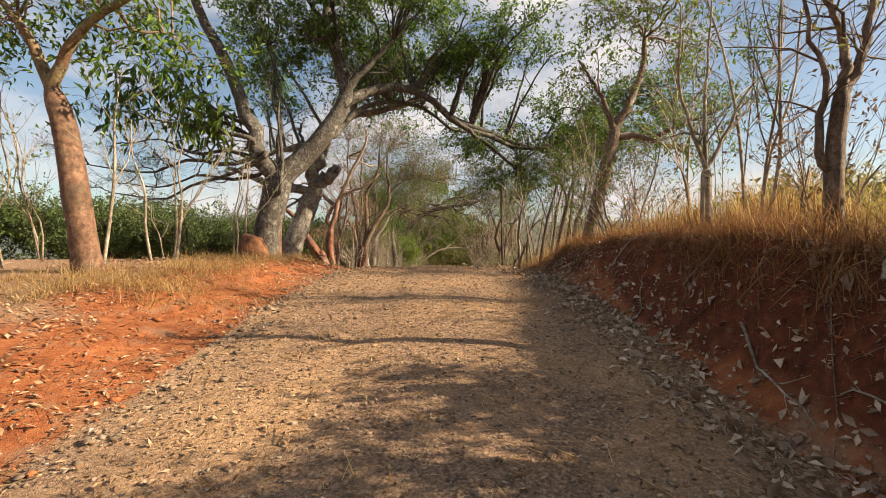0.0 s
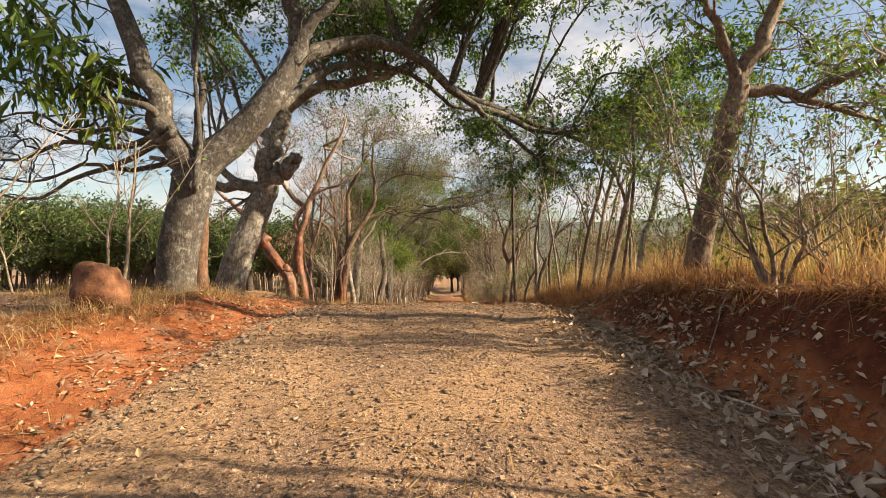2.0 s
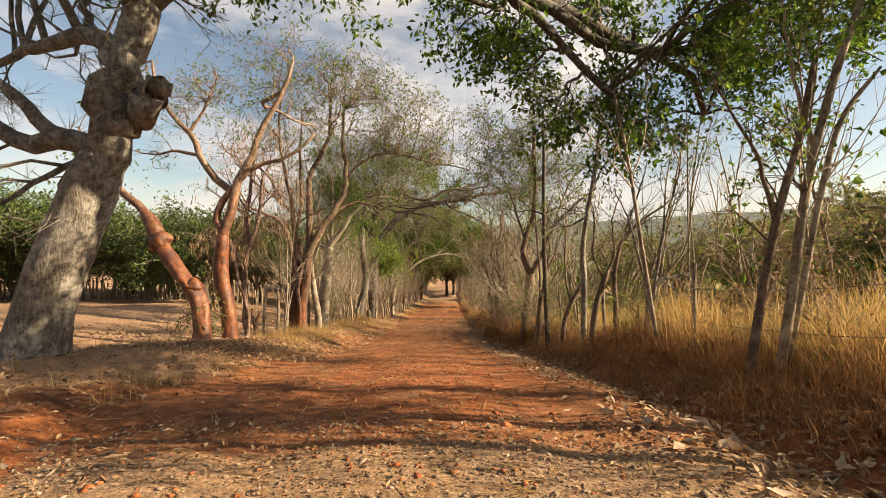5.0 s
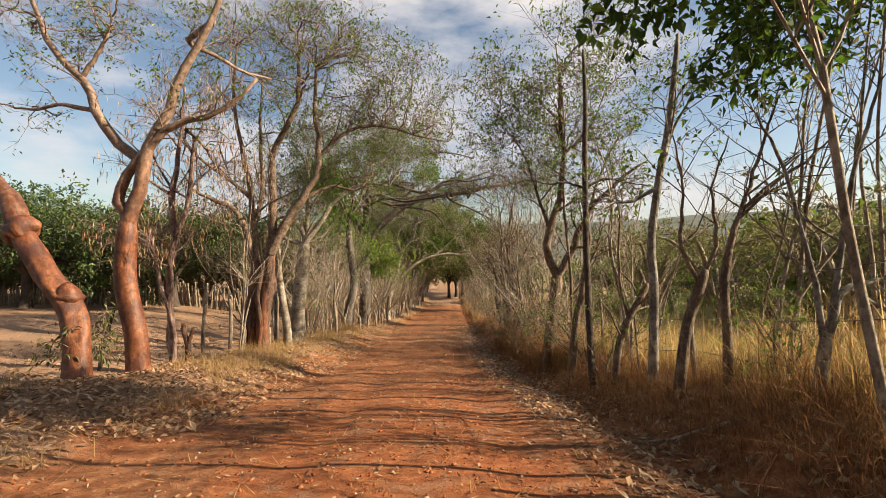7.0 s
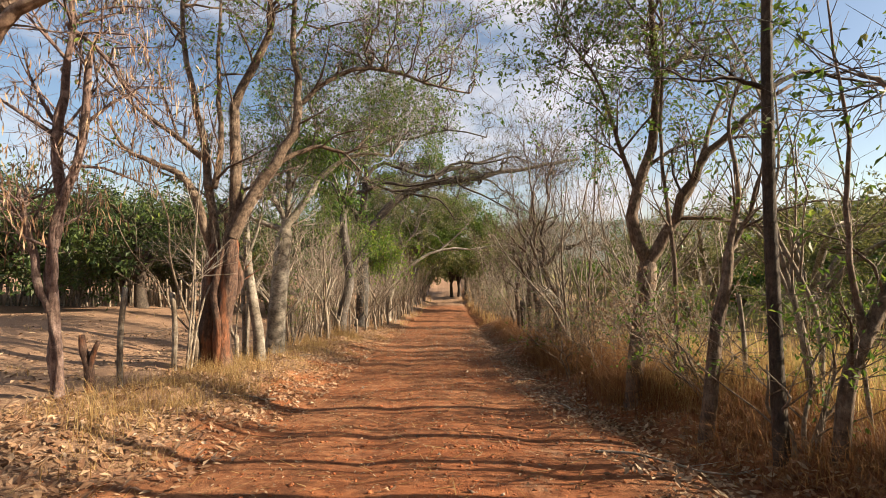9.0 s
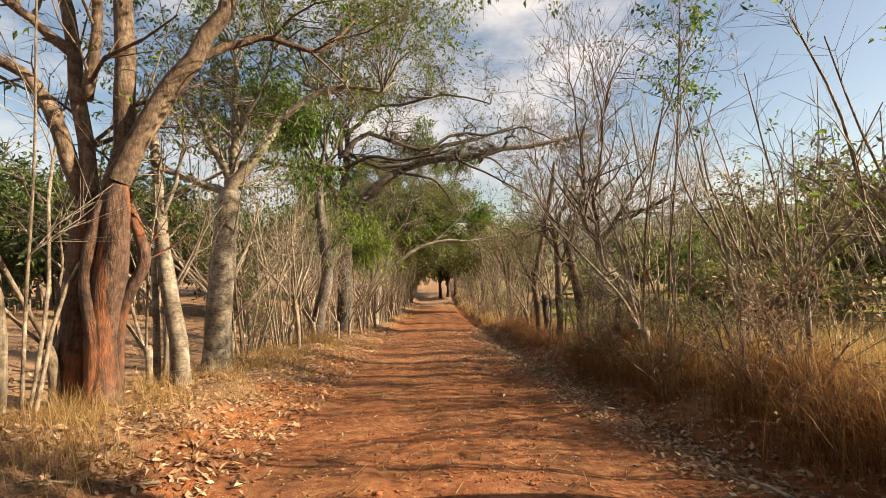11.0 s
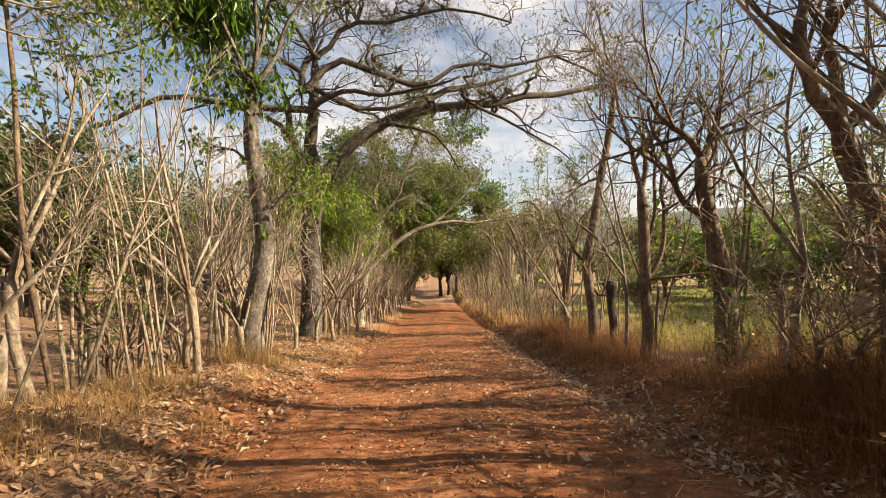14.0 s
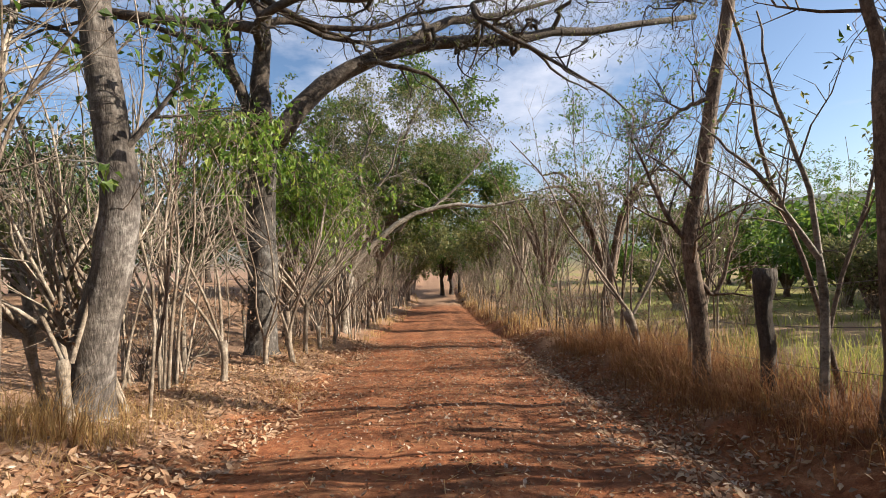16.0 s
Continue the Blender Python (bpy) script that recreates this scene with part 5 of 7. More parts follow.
tree("smooth_red_tree", "smooth reddish trunk forking high beside the track", SMOOTH_RED_TREE, BARK_COPPER, [(4, (0.6, 1.4), 0.5), (4, (0.4, 0.9), 0.2), (4, (0.2, 0.5), 0.2)], LEAF_DARK, 4, 0.13, seed=2, crowns=[(-6.6, 6.8, 5.2, 1.2, 1.4, 0.5, 7), (-4.0, 7.2, 5.6, 1.4, 1.2, 0.4, 4)], limb_bark=BARK_OLIVE)
tree("rain_tree", "big grey rain tree arching over the track", RAIN_TREE_A, BARK_GREY, [(6, (0.5, 1.2), 0.3), (5, (0.3, 0.6), 0.2), (2, (0.15, 0.35), 0.2)], LEAF_DARK, 8, 0.105, 0.5, seed=3, spread=0.06, flat=0.6, crowns=[(-3.2, 12.9, 8.2, 5.2, 3.4, 1.6, 56), (0.9, 17.2, 5.0, 1.2, 0.8, 0.8, 5), (2.5, 17.0, 4.2, 1.5, 1.0, 0.7, 5), (4.2, 17.2, 4.3, 1.5, 1.0, 0.8, 4), (6.0, 17.2, 5.0, 1.6, 1.1, 0.9, 6), (7.8, 16.6, 5.6, 1.5, 1.2, 1.0, 4), (3.2, 17.0, 6.2, 1.5, 0.8, 0.6, 3), (4.6, 13.9, 5.0, 1.5, 0.7, 0.7, 7), (6.6, 13.8, 5.8, 1.6, 0.7, 0.8, 8), (1.8, 14.2, 7.8, 2.2, 1.6, 0.8, 8), (0.2, 15.5, 7.9, 2.8, 2.2, 0.9, 20), (-8.0, 13.8, 4.1, 3.4, 1.8, 1.1, 28)], clear=(-0.4, 6.9))
tree("rain_tree", "pale leaning rain tree with a cut limb", RAIN_TREE_B, BARK_ASH, [(5, (0.8, 1.8), 0.3), (5, (0.4, 1.0), 0.2), (4, (0.25, 0.5), 0.2)], LEAF_DARK, 6, 0.125, 0.5, seed=4, spread=0.10, crowns=[(-4.0, 17.2, 7.4, 3.6, 2.6, 1.6, 24)], clear=(-1.5, 6.2))
tree("red_trunk_tree", "straight reddish trunk standing behind the rain tree", RED_POST_TREE, BARK_COPPER, [(5, (0.5, 1.2), 0.7), (4, (0.3, 0.6), 0.3)], LEAF_FRESH, 3, 0.12, seed=5, skip_trunk=False)
tree("leaning_red_tree", "knobbly red trunk leaning away from the track", LEANING_RED_TREE, BARK_RED, [(6, (0.5, 1.4), 0.4), (5, (0.3, 0.7), 0.3)], LEAF_DARK, 3, 0.12, seed=6, rough=0.34)
tree("forked_red_tree", "red smooth-barked tree forking into pale limbs", FORKED_RED_TREE, BARK_RED, [(5, (0.5, 1.3), 0.4), (5, (0.3, 0.8), 0.2), (3, (0.15, 0.4), 0.2)], LEAF_FRESH, 2, 0.07, seed=7, crowns=[(-5.5, 21.5, 6.4, 2.6, 1.6, 1.2, 10)])
tree("dry_pod_tree", "thin mauve-barked tree with dry hanging pods", DRY_POD_TREE, BARK_MAUVE, [(12, (0.8, 2.0), 0.35), (7, (0.4, 0.9), 0.2), (3, (0.15, 0.4), 0.2)], LEAF_DRY, 2, 0.16, 0.10, seed=8, droop=3.0, skip_trunk=False, rough=0.3)
tree("multi_stem_tree", "rust-barked tree dividing low into many stems", MULTI_STEM_TREE, BARK_RUST, [(6, (0.7, 1.8), 0.2), (5, (0.4, 1.0), 0.2), (3, (0.2, 0.5), 0.2)], LEAF_FRESH, 1, 0.10, seed=9, crowns=[(-3.6, 26.4, 7.0, 4.2, 2.8, 2.5, 56), (-0.4, 27.2, 6.2, 1.8, 1.6, 1.4, 14)], limb_bark=BARK_BROWN, gnarl=0.06, rough=0.24)
tree("slim_tree", "slim pale curved trunk in the verge", SLIM_PALE_TREE, BARK_PALE, [(8, (0.5, 1.3), 0.4), (5, (0.3, 0.7), 0.2)], LEAF_OLIVE, 3, 0.08, seed=10, skip_trunk=False)
tree("slim_tree", "slim brown trunk bent like a bow", CURVED_BROWN_TREE, BARK_RUST, [(6, (0.5, 1.1), 0.5), (5, (0.3, 0.7), 0.2)], LEAF_OLIVE, 3, 0.08, seed=11, skip_trunk=False)
tree("pale_tree", "pale ringed trunk with limbs spreading at head height", PALE_TREE, BARK_PALE, [(6, (0.7, 1.8), 0.3), (5, (0.4, 1.0), 0.2), (4, (0.2, 0.5), 0.2)], LEAF_FRESH, 3, 0.075, 0.5, seed=12, crowns=[(-3.8, 29.8, 4.8, 3.2, 2.8, 1.6, 28), (-1.2, 30.4, 5.6, 1.6, 1.8, 1.2, 12)])
tree("grey_trunk_tree", "tall grey slightly bent trunk with climbing plants", GREY_TRUNK_TREE, BARK_SMOKE, [(8, (0.6, 1.4), 0.5), (5, (0.3, 0.8), 0.2)], LEAF_FRESH, 2, 0.13, 0.6, seed=13, skip_trunk=False, crowns=[(-3.8, 34.8, 5.6, 2.2, 2.0, 0.8, 6)])
tree("arching_rain_tree", "dark rain tree whose bare limbs arch across the track", ARCHING_RAIN_TREE, BARK_GREY, [(6, (0.7, 1.8), 0.15), (5, (0.4, 1.0), 0.15), (2, (0.2, 0.5), 0.2)], LEAF_OLIVE, 1, 0.09, seed=14, crowns=[(0.2, 40.0, 7.9, 4.6, 2.0, 1.3, 24), (-3.4, 39.4, 7.6, 3.0, 2.0, 1.2, 12), (1.0, 40.2, 5.6, 5.0, 2.0, 1.2, 26), (-4.6, 38.6, 5.6, 3.4, 2.4, 1.4, 13), (4.8, 40.4, 5.6, 2.8, 1.6, 1.3, 14)], limb_bark=BARK_DUSK, gnarl=0.12, stout=0.12)
tree("arching_rain_tree", "rain tree with one pale limb low across the track", SECOND_ARCH_TREE, BARK_PALE, [(6, (0.9, 2.2), 0.2), (5, (0.6, 1.2), 0.15), (4, (0.3, 0.7), 0.2)], LEAF_OLIVE, 2, 0.13, seed=15, crowns=[(-1.5, 49.5, 4.5, 4.0, 3.5, 1.8, 22)])
tree("roadside_tree", "thin forked tree on the grassy bank", ROADSIDE_TREE_R2, BARK_BROWN, [(6, (0.5, 1.4), 0.2), (5, (0.3, 0.7), 0.2)], LEAF_OLIVE, 1, 0.06, seed=16)
tree("roadside_tree", "thin tree with spreading bare shoots on the bank", ROADSIDE_TREE_R3, BARK_STICK, [(8, (0.5, 1.4), 0.1), (5, (0.3, 0.7), 0.2)], LEAF_OLIVE, 1, 0.06, seed=17, up=0.1)
tree("roadside_tree", "leaning brown trunk on the bank with leafy limbs", ROADSIDE_TREE_R1, BARK_BROWN, [(6, (0.6, 1.5), 0.25), (5, (0.4, 0.9), 0.2), (4, (0.2, 0.5), 0.2)], LEAF_FRESH, 3, 0.10, seed=18, crowns=[(4.2, 9.9, 5.9, 1.5, 1.5, 0.8, 7)])
tree("slender_tree", "slender straight dark trunk in the grass", SLENDER_DARK_TREE, BARK_DARK, [(7, (0.4, 1.2), 0.3), (5, (0.3, 0.6), 0.2)], LEAF_OLIVE, 1, 0.07, seed=19)
tree("crooked_tree", "crooked tree forking low with sparse leaves", CROOKED_TREE, BARK_BROWN, [(8, (0.7, 1.6), 0.2), (6, (0.4, 0.9), 0.2), (4, (0.2, 0.4), 0.2)], LEAF_FRESH, 3, 0.065, 0.5, seed=20, up=0.08, crowns=[(3.0, 22.8, 5.0, 2.2, 1.8, 1.6, 12)])
tree("crooked_tree", "bare crooked tree with a kinked pale trunk", CROOKED_BARE_TREE, BARK_BROWN, [(9, (0.8, 2.2), 0.15), (5, (0.5, 1.1), 0.2), (2, (0.2, 0.5), 0.2)], LEAF_OLIVE, 1, 0.06, seed=21, up=0.12, flat=0.0, crowns=[(2.9, 29.2, 4.4, 2.1, 1.8, 1.2, 6)])
tree("roadside_tree", "dark tree forking into upright limbs", FORKED_ROADSIDE_TREE, BARK_BROWN, [(9, (0.8, 2.0), 0.2), (5, (0.4, 1.0), 0.2), (2, (0.2, 0.4), 0.2)], LEAF_OLIVE, 1, 0.06, seed=22, up=0.12, flat=0.0, crowns=[(3.2, 33.4, 4.2, 1.8, 1.6, 1.2, 5)])
tree("twin_stem_tree", "two dark leaning stems rising from dry grass", TWIN_STEM_TREE, BARK_BROWN, [(7, (0.5, 1.3), 0.3), (5, (0.3, 0.7), 0.2), (3, (0.15, 0.35), 0.2)], LEAF_FRESH, 5, 0.075, 0.5, seed=23, crowns=[(4.2, 12.8, 4.2, 1.0, 1.0, 0.7, 4)])
tree("pole_tree", "thin pale stems leaning out of the verge", LEANING_POLE_TREE, BARK_STICK, [(7, (0.4, 1.2), 0.3), (4, (0.2, 0.6), 0.2)], LEAF_FRESH, 2, 0.09, 0.5, seed=24, skip_trunk=False)
tree("pole_tree", "single thin brown stem leaning in dry grass", LEANING_POLE_TREE_B, BARK_BROWN, [(6, (0.4, 1.1), 0.4), (5, (0.2, 0.6), 0.2)], LEAF_FRESH, 2, 0.09, 0.5, seed=25, skip_trunk=False)
tree("pole_tree", "grey stem leaning over the end of the bank", BANK_EDGE_TREE, BARK_ASH, [(7, (0.4, 1.2), 0.4), (5, (0.2, 0.6), 0.2)], LEAF_FRESH, 2, 0.09, 0.5, seed=26, skip_trunk=False)
tree("pole_tree", "slim grey trunk with light green leaves on top", GREY_POLE_TREE, BARK_ASH, [(8, (0.4, 1.3), 0.45), (5, (0.3, 0.7), 0.2)], LEAF_FRESH, 4, 0.065, 0.5, seed=27, skip_trunk=False)
tree("cut_stem_tree", "thick cut stem leaning with long bare shoots", CUT_STEM_TREE, BARK_BROWN, [(6, (0.4, 1.1), 0.2), (4, (0.2, 0.6), 0.2)], LEAF_FRESH, 2, 0.06, 0.5, seed=28)
tree("bent_tree", "thin trunk bending away over the field fence", BENT_ROADSIDE_TREE, BARK_BROWN, [(7, (0.4, 1.2), 0.2), (5, (0.2, 0.7), 0.2)], LEAF_OLIVE, 1, 0.07, seed=29)
tree("bent_tree", "low trunk spreading into long crooked bare stems", SPREADING_STEM_TREE, BARK_ASH, [(7, (0.4, 1.2), 0.2), (5, (0.2, 0.7), 0.2)], LEAF_OLIVE, 1, 0.07, seed=30)
tree("bent_tree", "brown stem leaning out of tall golden grass", LEANING_STEM_TREE, BARK_BROWN, [(6, (0.4, 1.2), 0.3), (5, (0.2, 0.7), 0.2)], LEAF_FRESH, 1, 0.06, seed=31, skip_trunk=False)
tree("bent_tree", "short leaning stem with upright shoots in grass", SHORT_STEM_TREE, BARK_BROWN, [(7, (0.4, 1.3), 0.2), (5, (0.2, 0.7), 0.2)], LEAF_FRESH, 2, 0.06, seed=32)
tree("wide_fork_tree", "brown tree forking wide with long bare limbs", WIDE_FORK_TREE, BARK_BROWN, [(9, (0.8, 2.2), 0.2), (5, (0.4, 1.1), 0.2), (2, (0.2, 0.4), 0.2)], LEAF_OLIVE, 1, 0.06, up=0.12, flat=0.0, seed=33)
tree("pole_tree", "pale thin trunk dividing into bare shoots", PALE_SAPLING_TREE, BARK_PALE, [(9, (0.7, 2.0), 0.2), (5, (0.3, 0.9), 0.2), (2, (0.15, 0.4), 0.2)], LEAF_OLIVE, 1, 0.06, up=0.12, flat=0.0, seed=34)
tree("bent_tree", "pale bowed stem with long bare side shoots", BOWED_SAPLING_TREE, BARK_PALE, [(9, (0.7, 2.0), 0.2), (5, (0.3, 0.9), 0.2), (2, (0.15, 0.4), 0.2)], LEAF_OLIVE, 1, 0.06, up=0.12, flat=0.0, seed=35, skip_trunk=False)
tree("roadside_tree", "tall brown trunk leaning above the fence line", TALL_BROWN_TREE, BARK_BROWN, [(10, (0.5, 1.6), 0.25), (6, (0.3, 0.8), 0.2), (3, (0.15, 0.4), 0.2)], LEAF_FRESH, 1, 0.06, up=0.1, flat=0.0, seed=36, skip_trunk=False)
tree("pole_tree", "crooked pale sapling with two long shoots", CROOKED_SAPLING_TREE, BARK_PALE, [(6, (0.4, 1.2), 0.2), (5, (0.2, 0.6), 0.2)], LEAF_OLIVE, 1, 0.07, seed=37)


# ---- rows of saplings and live fence stakes ----


def sapling(name, label, stems, tall, fork, bark, leaf, leaf_count, leaf_size, seed, stump=0.0, lean=0.22, slim=0.45, bare=0.25):
    """A clump of thin stems from one foot, built at the origin."""
    rng = np.random.default_rng(seed)
    root = thing(name, (0, 0, 0), label, "sapling", "saplings along the track")
    lines, radii = [], []
    top = 0.0
    if stump:
        l = curve([(0, 0, -0.15), (rng.normal(0, 0.03), rng.normal(0, 0.03), stump * 0.5), (rng.normal(0, 0.05), rng.normal(0, 0.05), stump)], 8)
        v, q = tubes(*[a[None] for a in closed(l, np.array([0.075, 0.064, 0.055, 0.052, 0.054, 0.06, 0.07, 0.06]) * rng.uniform(0.8, 1.25))], 8, 0.15, seed)
        part("stump", mesh_of("stump", v, q, None, bark), root)
        top = stump * 0.93
    for j in range(stems):
        a, d = rng.uniform(0, 2 * np.pi), rng.uniform(0.3, 1.0) * lean
        h = tall * rng.uniform(0.7, 1.1)
        foot = np.array([np.cos(a), np.sin(a), 0]) * (0.03 if stump else 0.07)
        pts = [foot + (0, 0, top - (0.0 if stump else 0.15))]
        for s in (0.25, 0.5, 0.75, 1.0):
            pts.append(foot + np.array([np.cos(a) * d * s * h + rng.normal(0, 0.05), np.sin(a) * d * s * h + rng.normal(0, 0.05), top + (h - top) * s]))
        l = curve(pts, 12)
        r = np.linspace(0.019, 0.006, 12) * rng.uniform(0.8, 1.35) * (1.25 if stems == 1 or stump else 1)
        v, q = tubes(l[None], r[None], 6)
        part("stem", mesh_of("stem", v, q, None, bark), root)
        lines.append(l)
        radii.append(r)
    b1 = sprout(np.array(lines), np.array(radii), fork, rng, (bare, 1.0), (20, 55), (0.5, 1.9), 6, 0.13, 0.04, 0.6, 0.35)
    b2 = sprout(*b1, 6, rng, (0.2, 1.0), (20, 58), (0.25, 0.8), 4, 0.14, 0.06, 0.6, 0.4, least=0.003)
    v, q = joined([tubes(*b1, 3), tubes(b2[0][:, ::3], b2[1][:, ::3], 3)])
    part("twig_growth", mesh_of("twig_growth", v, q, None, bark), root, kind="stuff")
    if leaf_count:
        v, q = leaves_on(b2[0], leaf_count, leaf_size, rng, slim, 0.3, 0.05)
        part("foliage", mesh_of("foliage", v, q, None, leaf, False), root, kind="stuff")
    return root


KINDS = {
    "bare": [sapling("bare_sapling", "clump of thin bare grey-brown stems", n, h, f, b, LEAF_OLIVE, 0, 0.06, s, lean=0.3) for n, h, f, b, s in ((3, 4.0, 5, BARK_STICK, 101), (2, 4.6, 7, BARK_STICK, 102), (4, 3.5, 4, BARK_STICK, 103), (1, 5.0, 11, BARK_STICK, 104), (2, 4.2, 6, BARK_STICK, 105))],
    "sparse": [sapling("sparse_sapling", "thin sapling with a few small green leaves", n, h, f, b, LEAF_FRESH, 1, 0.09, s) for n, h, f, b, s in ((2, 4.2, 7, BARK_STICK, 111), (1, 4.8, 9, BARK_BROWN, 112), (3, 3.8, 6, BARK_STICK, 113))],
    "leafy": [sapling("leafy_sapling", "slim sapling with a green feathery crown", n, h, f, b, l, 10, 0.08, s, bare=0.5) for n, h, f, b, l, s in ((2, 6.2, 11, BARK_BROWN, LEAF_FRESH, 121), (1, 6.6, 16, BARK_BROWN, LEAF_DARK, 122), (3, 5.6, 9, BARK_STICK, LEAF_FRESH, 123))],
    "stake": [sapling("live_fence_stake", "cut live fence stake with long bare shoots", n, h, f, b, LEAF_FRESH, 0, 0.09, s, st, 0.62) for n, h, f, b, s, st in ((5, 3.2, 3, BARK_STICK, 131, 1.1), (4, 3.6, 3, BARK_TWIG, 132, 0.7), (5, 2.9, 3, BARK_TWIG, 133, 0.9), (3, 3.4, 4, BARK_STICK, 134, 0.6))],
    "thin": [sapling("young_sapling", "single pale whip-thin sapling", 1, h, 4, BARK_STICK, LEAF_FRESH, 1, 0.08, s, lean=0.08) for h, s in ((2.6, 141), (3.1, 142))],
}
KINDS["shrub"] = [sapling("dry_shrub", "low tangled shrub of dry brown twigs", n, h, f, BARK_TWIG, l, 4, 0.06, s, lean=0.75, bare=0.1) for n, h, f, l, s in ((7, 0.9, 4, LEAF_DRY, 151), (6, 1.1, 4, LEAF_FRESH, 152), (7, 0.8, 4, LEAF_DRY, 153))]
USED = set()


def place(kind, x, y, rng, small=0.8, large=1.35):
    options = KINDS[kind]
    src = options[rng.integers(len(options))]
    k = rng.uniform(small, large)
    m = pose(x, y, at_ground(x, y), rng.normal(0, 5), rng.normal(0, 5), rng.uniform(0, 360)) @ Matrix.Scale(k, 4)
    if src not in USED:
        USED.add(src)
        src.matrix_basis = m
    else:
        keep = src.matrix_basis.copy()
        src.scale = (1, 1, 1)
        copy_thing(src, m)
        src.matrix_basis = keep


def plant_rows():
    rng = np.random.default_rng(7)
    mixes = {"right_bank": [("bare", 0.6), ("sparse", 0.36), ("leafy", 0.04)], "right": [("bare", 0.42), ("sparse", 0.3), ("leafy", 0.14), ("stake", 0.14)], "left": [("bare", 0.3), ("sparse", 0.12), ("leafy", 0.08), ("stake", 0.5)],
             "meadow": [("thin", 0.8), ("sparse", 0.2)], "green": [("leafy", 0.8), ("sparse", 0.2)], "under": [("shrub", 1.0)], "leaning": [("stake", 0.5), ("bare", 0.5)], "scrub": [("bare", 0.45), ("sparse", 0.35), ("leafy", 0.2)]}
    # first row: unseen saplings, added to shade the track's start
    rows = [("green", -6.0, 1.4, 5.2, 8.0, 7), ("right_bank", 5.0, 12.0, 3.2, 4.8, 4), ("green", 12.2, 14.0, 4.8, 8.0, 3), ("under", 4.0, 18.0, 3.1, 4.4, 6), ("right_bank", 14.5, 26.0, 3.0, 4.8, 11), ("right_bank", 16.0, 33.0, 4.8, 7.0, 4), ("scrub", 26.0, 66.0, 14.0, 24.0, 18), ("right", 26.0, 36.0, 3.2, 4.8, 9), ("right", 36.0, 45.0, 2.9, 4.4, 15), ("right", 45.0, 100.0, 2.7, 4.0, 70),
            ("under", 20.0, 31.0, 2.7, 3.3, 9), ("leaning", 25.6, 30.0, 3.0, 4.6, 9), ("under", 37.0, 58.0, 3.2, 4.3, 10), ("under", 20.0, 44.0, 5.0, 9.0, 4), ("under", 30.0, 58.0, -5.4, -4.2, 10), ("meadow", 6.0, 13.0, -8.0, -4.8, 11), ("left", 24.0, 29.0, -5.4, -4.6, 4), ("left", 29.8, 38.5, -5.2, -3.7, 34), ("left", 38.5, 60.0, -4.5, -3.2, 40), ("left", 60.0, 100.0, -4.2, -3.2, 40)]
    for mix, y0, y1, u0, u1, count in rows:
        names = [n for n, _ in mixes[mix]]
        odds = [p for _, p in mixes[mix]]
        for i in range(count):
            y = y0 + (y1 - y0) * (i + rng.uniform(0, 1)) / count
            x = float(road_middle(y)) + rng.uniform(u0, u1)
            place(names[rng.choice(len(names), p=odds)], x, y, rng, *((0.9, 1.3) if mix == "right" and y > 26 else (0.7, 1.1) if mix == "under" and x > 0 else (0.8, 1.35)))


plant_rows()


# ---- woods farther off ----


def umbrella(name, label, limb_seed, tall, wide, bark, leaf, size, count, group, crown_low=0.45, per=3, low=0):
    """A spreading tree built at the origin: short trunk, radiating limbs, layered crown."""
    rng = np.random.default_rng(limb_seed)
    root = thing(name, (0, 0, 0), label, "tree", group)
    fork = tall * crown_low * 0.6
    line, r = curve([(0, 0, -0.3), (0.1, 0.05, fork * 0.5), (0.0, 0.1, fork)], 10), np.linspace(0.26, 0.2, 10)
    r = r * (1 + 0.5 * np.exp(-np.arange(10) / 1.5))
    v, q = tubes(line[None], r[None], 10, 0.1, limb_seed)
    part("trunk", mesh_of("trunk", v, q, None, bark), root)
    lines, radii = [], []
    for j in range(8 + low):
        a = j * 2 * np.pi / 8 + rng.uniform(-0.3, 0.3)
        w, h = wide * rng.uniform(0.55, 1.0), tall * (rng.uniform(0.62, 0.95) if j < 8 else rng.uniform(0.5, 0.62))
        l = curve([(0, 0.1, fork * 0.95), (np.cos(a) * w * 0.3, np.sin(a) * w * 0.3, fork + (h - fork) * 0.55), (np.cos(a) * w * 0.65, np.sin(a) * w * 0.65, fork + (h - fork) * 0.85), (np.cos(a) * w, np.sin(a) * w, h * 0.9)], 12)
        lines.append(l)
        radii.append(np.linspace(0.13, 0.03, 12))
        v, q = tubes(l[None], radii[-1][None], 6)
        part("limb", mesh_of("limb", v, q, None, bark), root)
    b1 = sprout(np.array(lines), np.array(radii), 8, rng, (0.2, 1.0), (30, 75), (wide * 0.2, wide * 0.5), 6, 0.2, 0.03, 0.6, 0.3, 0.5)
    b2 = sprout(*b1, 5, rng, (0.2, 1.0), (30, 75), (wide * 0.1, wide * 0.25), 5, 0.2, 0.0, 0.6, 0.3, 0.4)
    b3 = sprout(*b2, per, rng, (0.2, 1.0), (30, 75), (wide * 0.05, wide * 0.12), 4, 0.2, 0.0, 0.6, 0.3, 0.4)
    v, q = joined([tubes(b1[0][:, ::2], b1[1][:, ::2], 3), tubes(b2[0][:, ::4], b2[1][:, ::4], 3)] + ([tubes(b3[0][:, ::3], b3[1][:, ::3], 3)] if per > 3 else []))
    part("branchwork", mesh_of("branchwork", v, q, None, bark), root, kind="stuff")
    v, q = leaves_on(b3[0], count, size, rng, 0.5, 0.2, size * 0.9)
    part("crown", mesh_of("crown", v, q, None, leaf, False), root, kind="stuff")
    return root


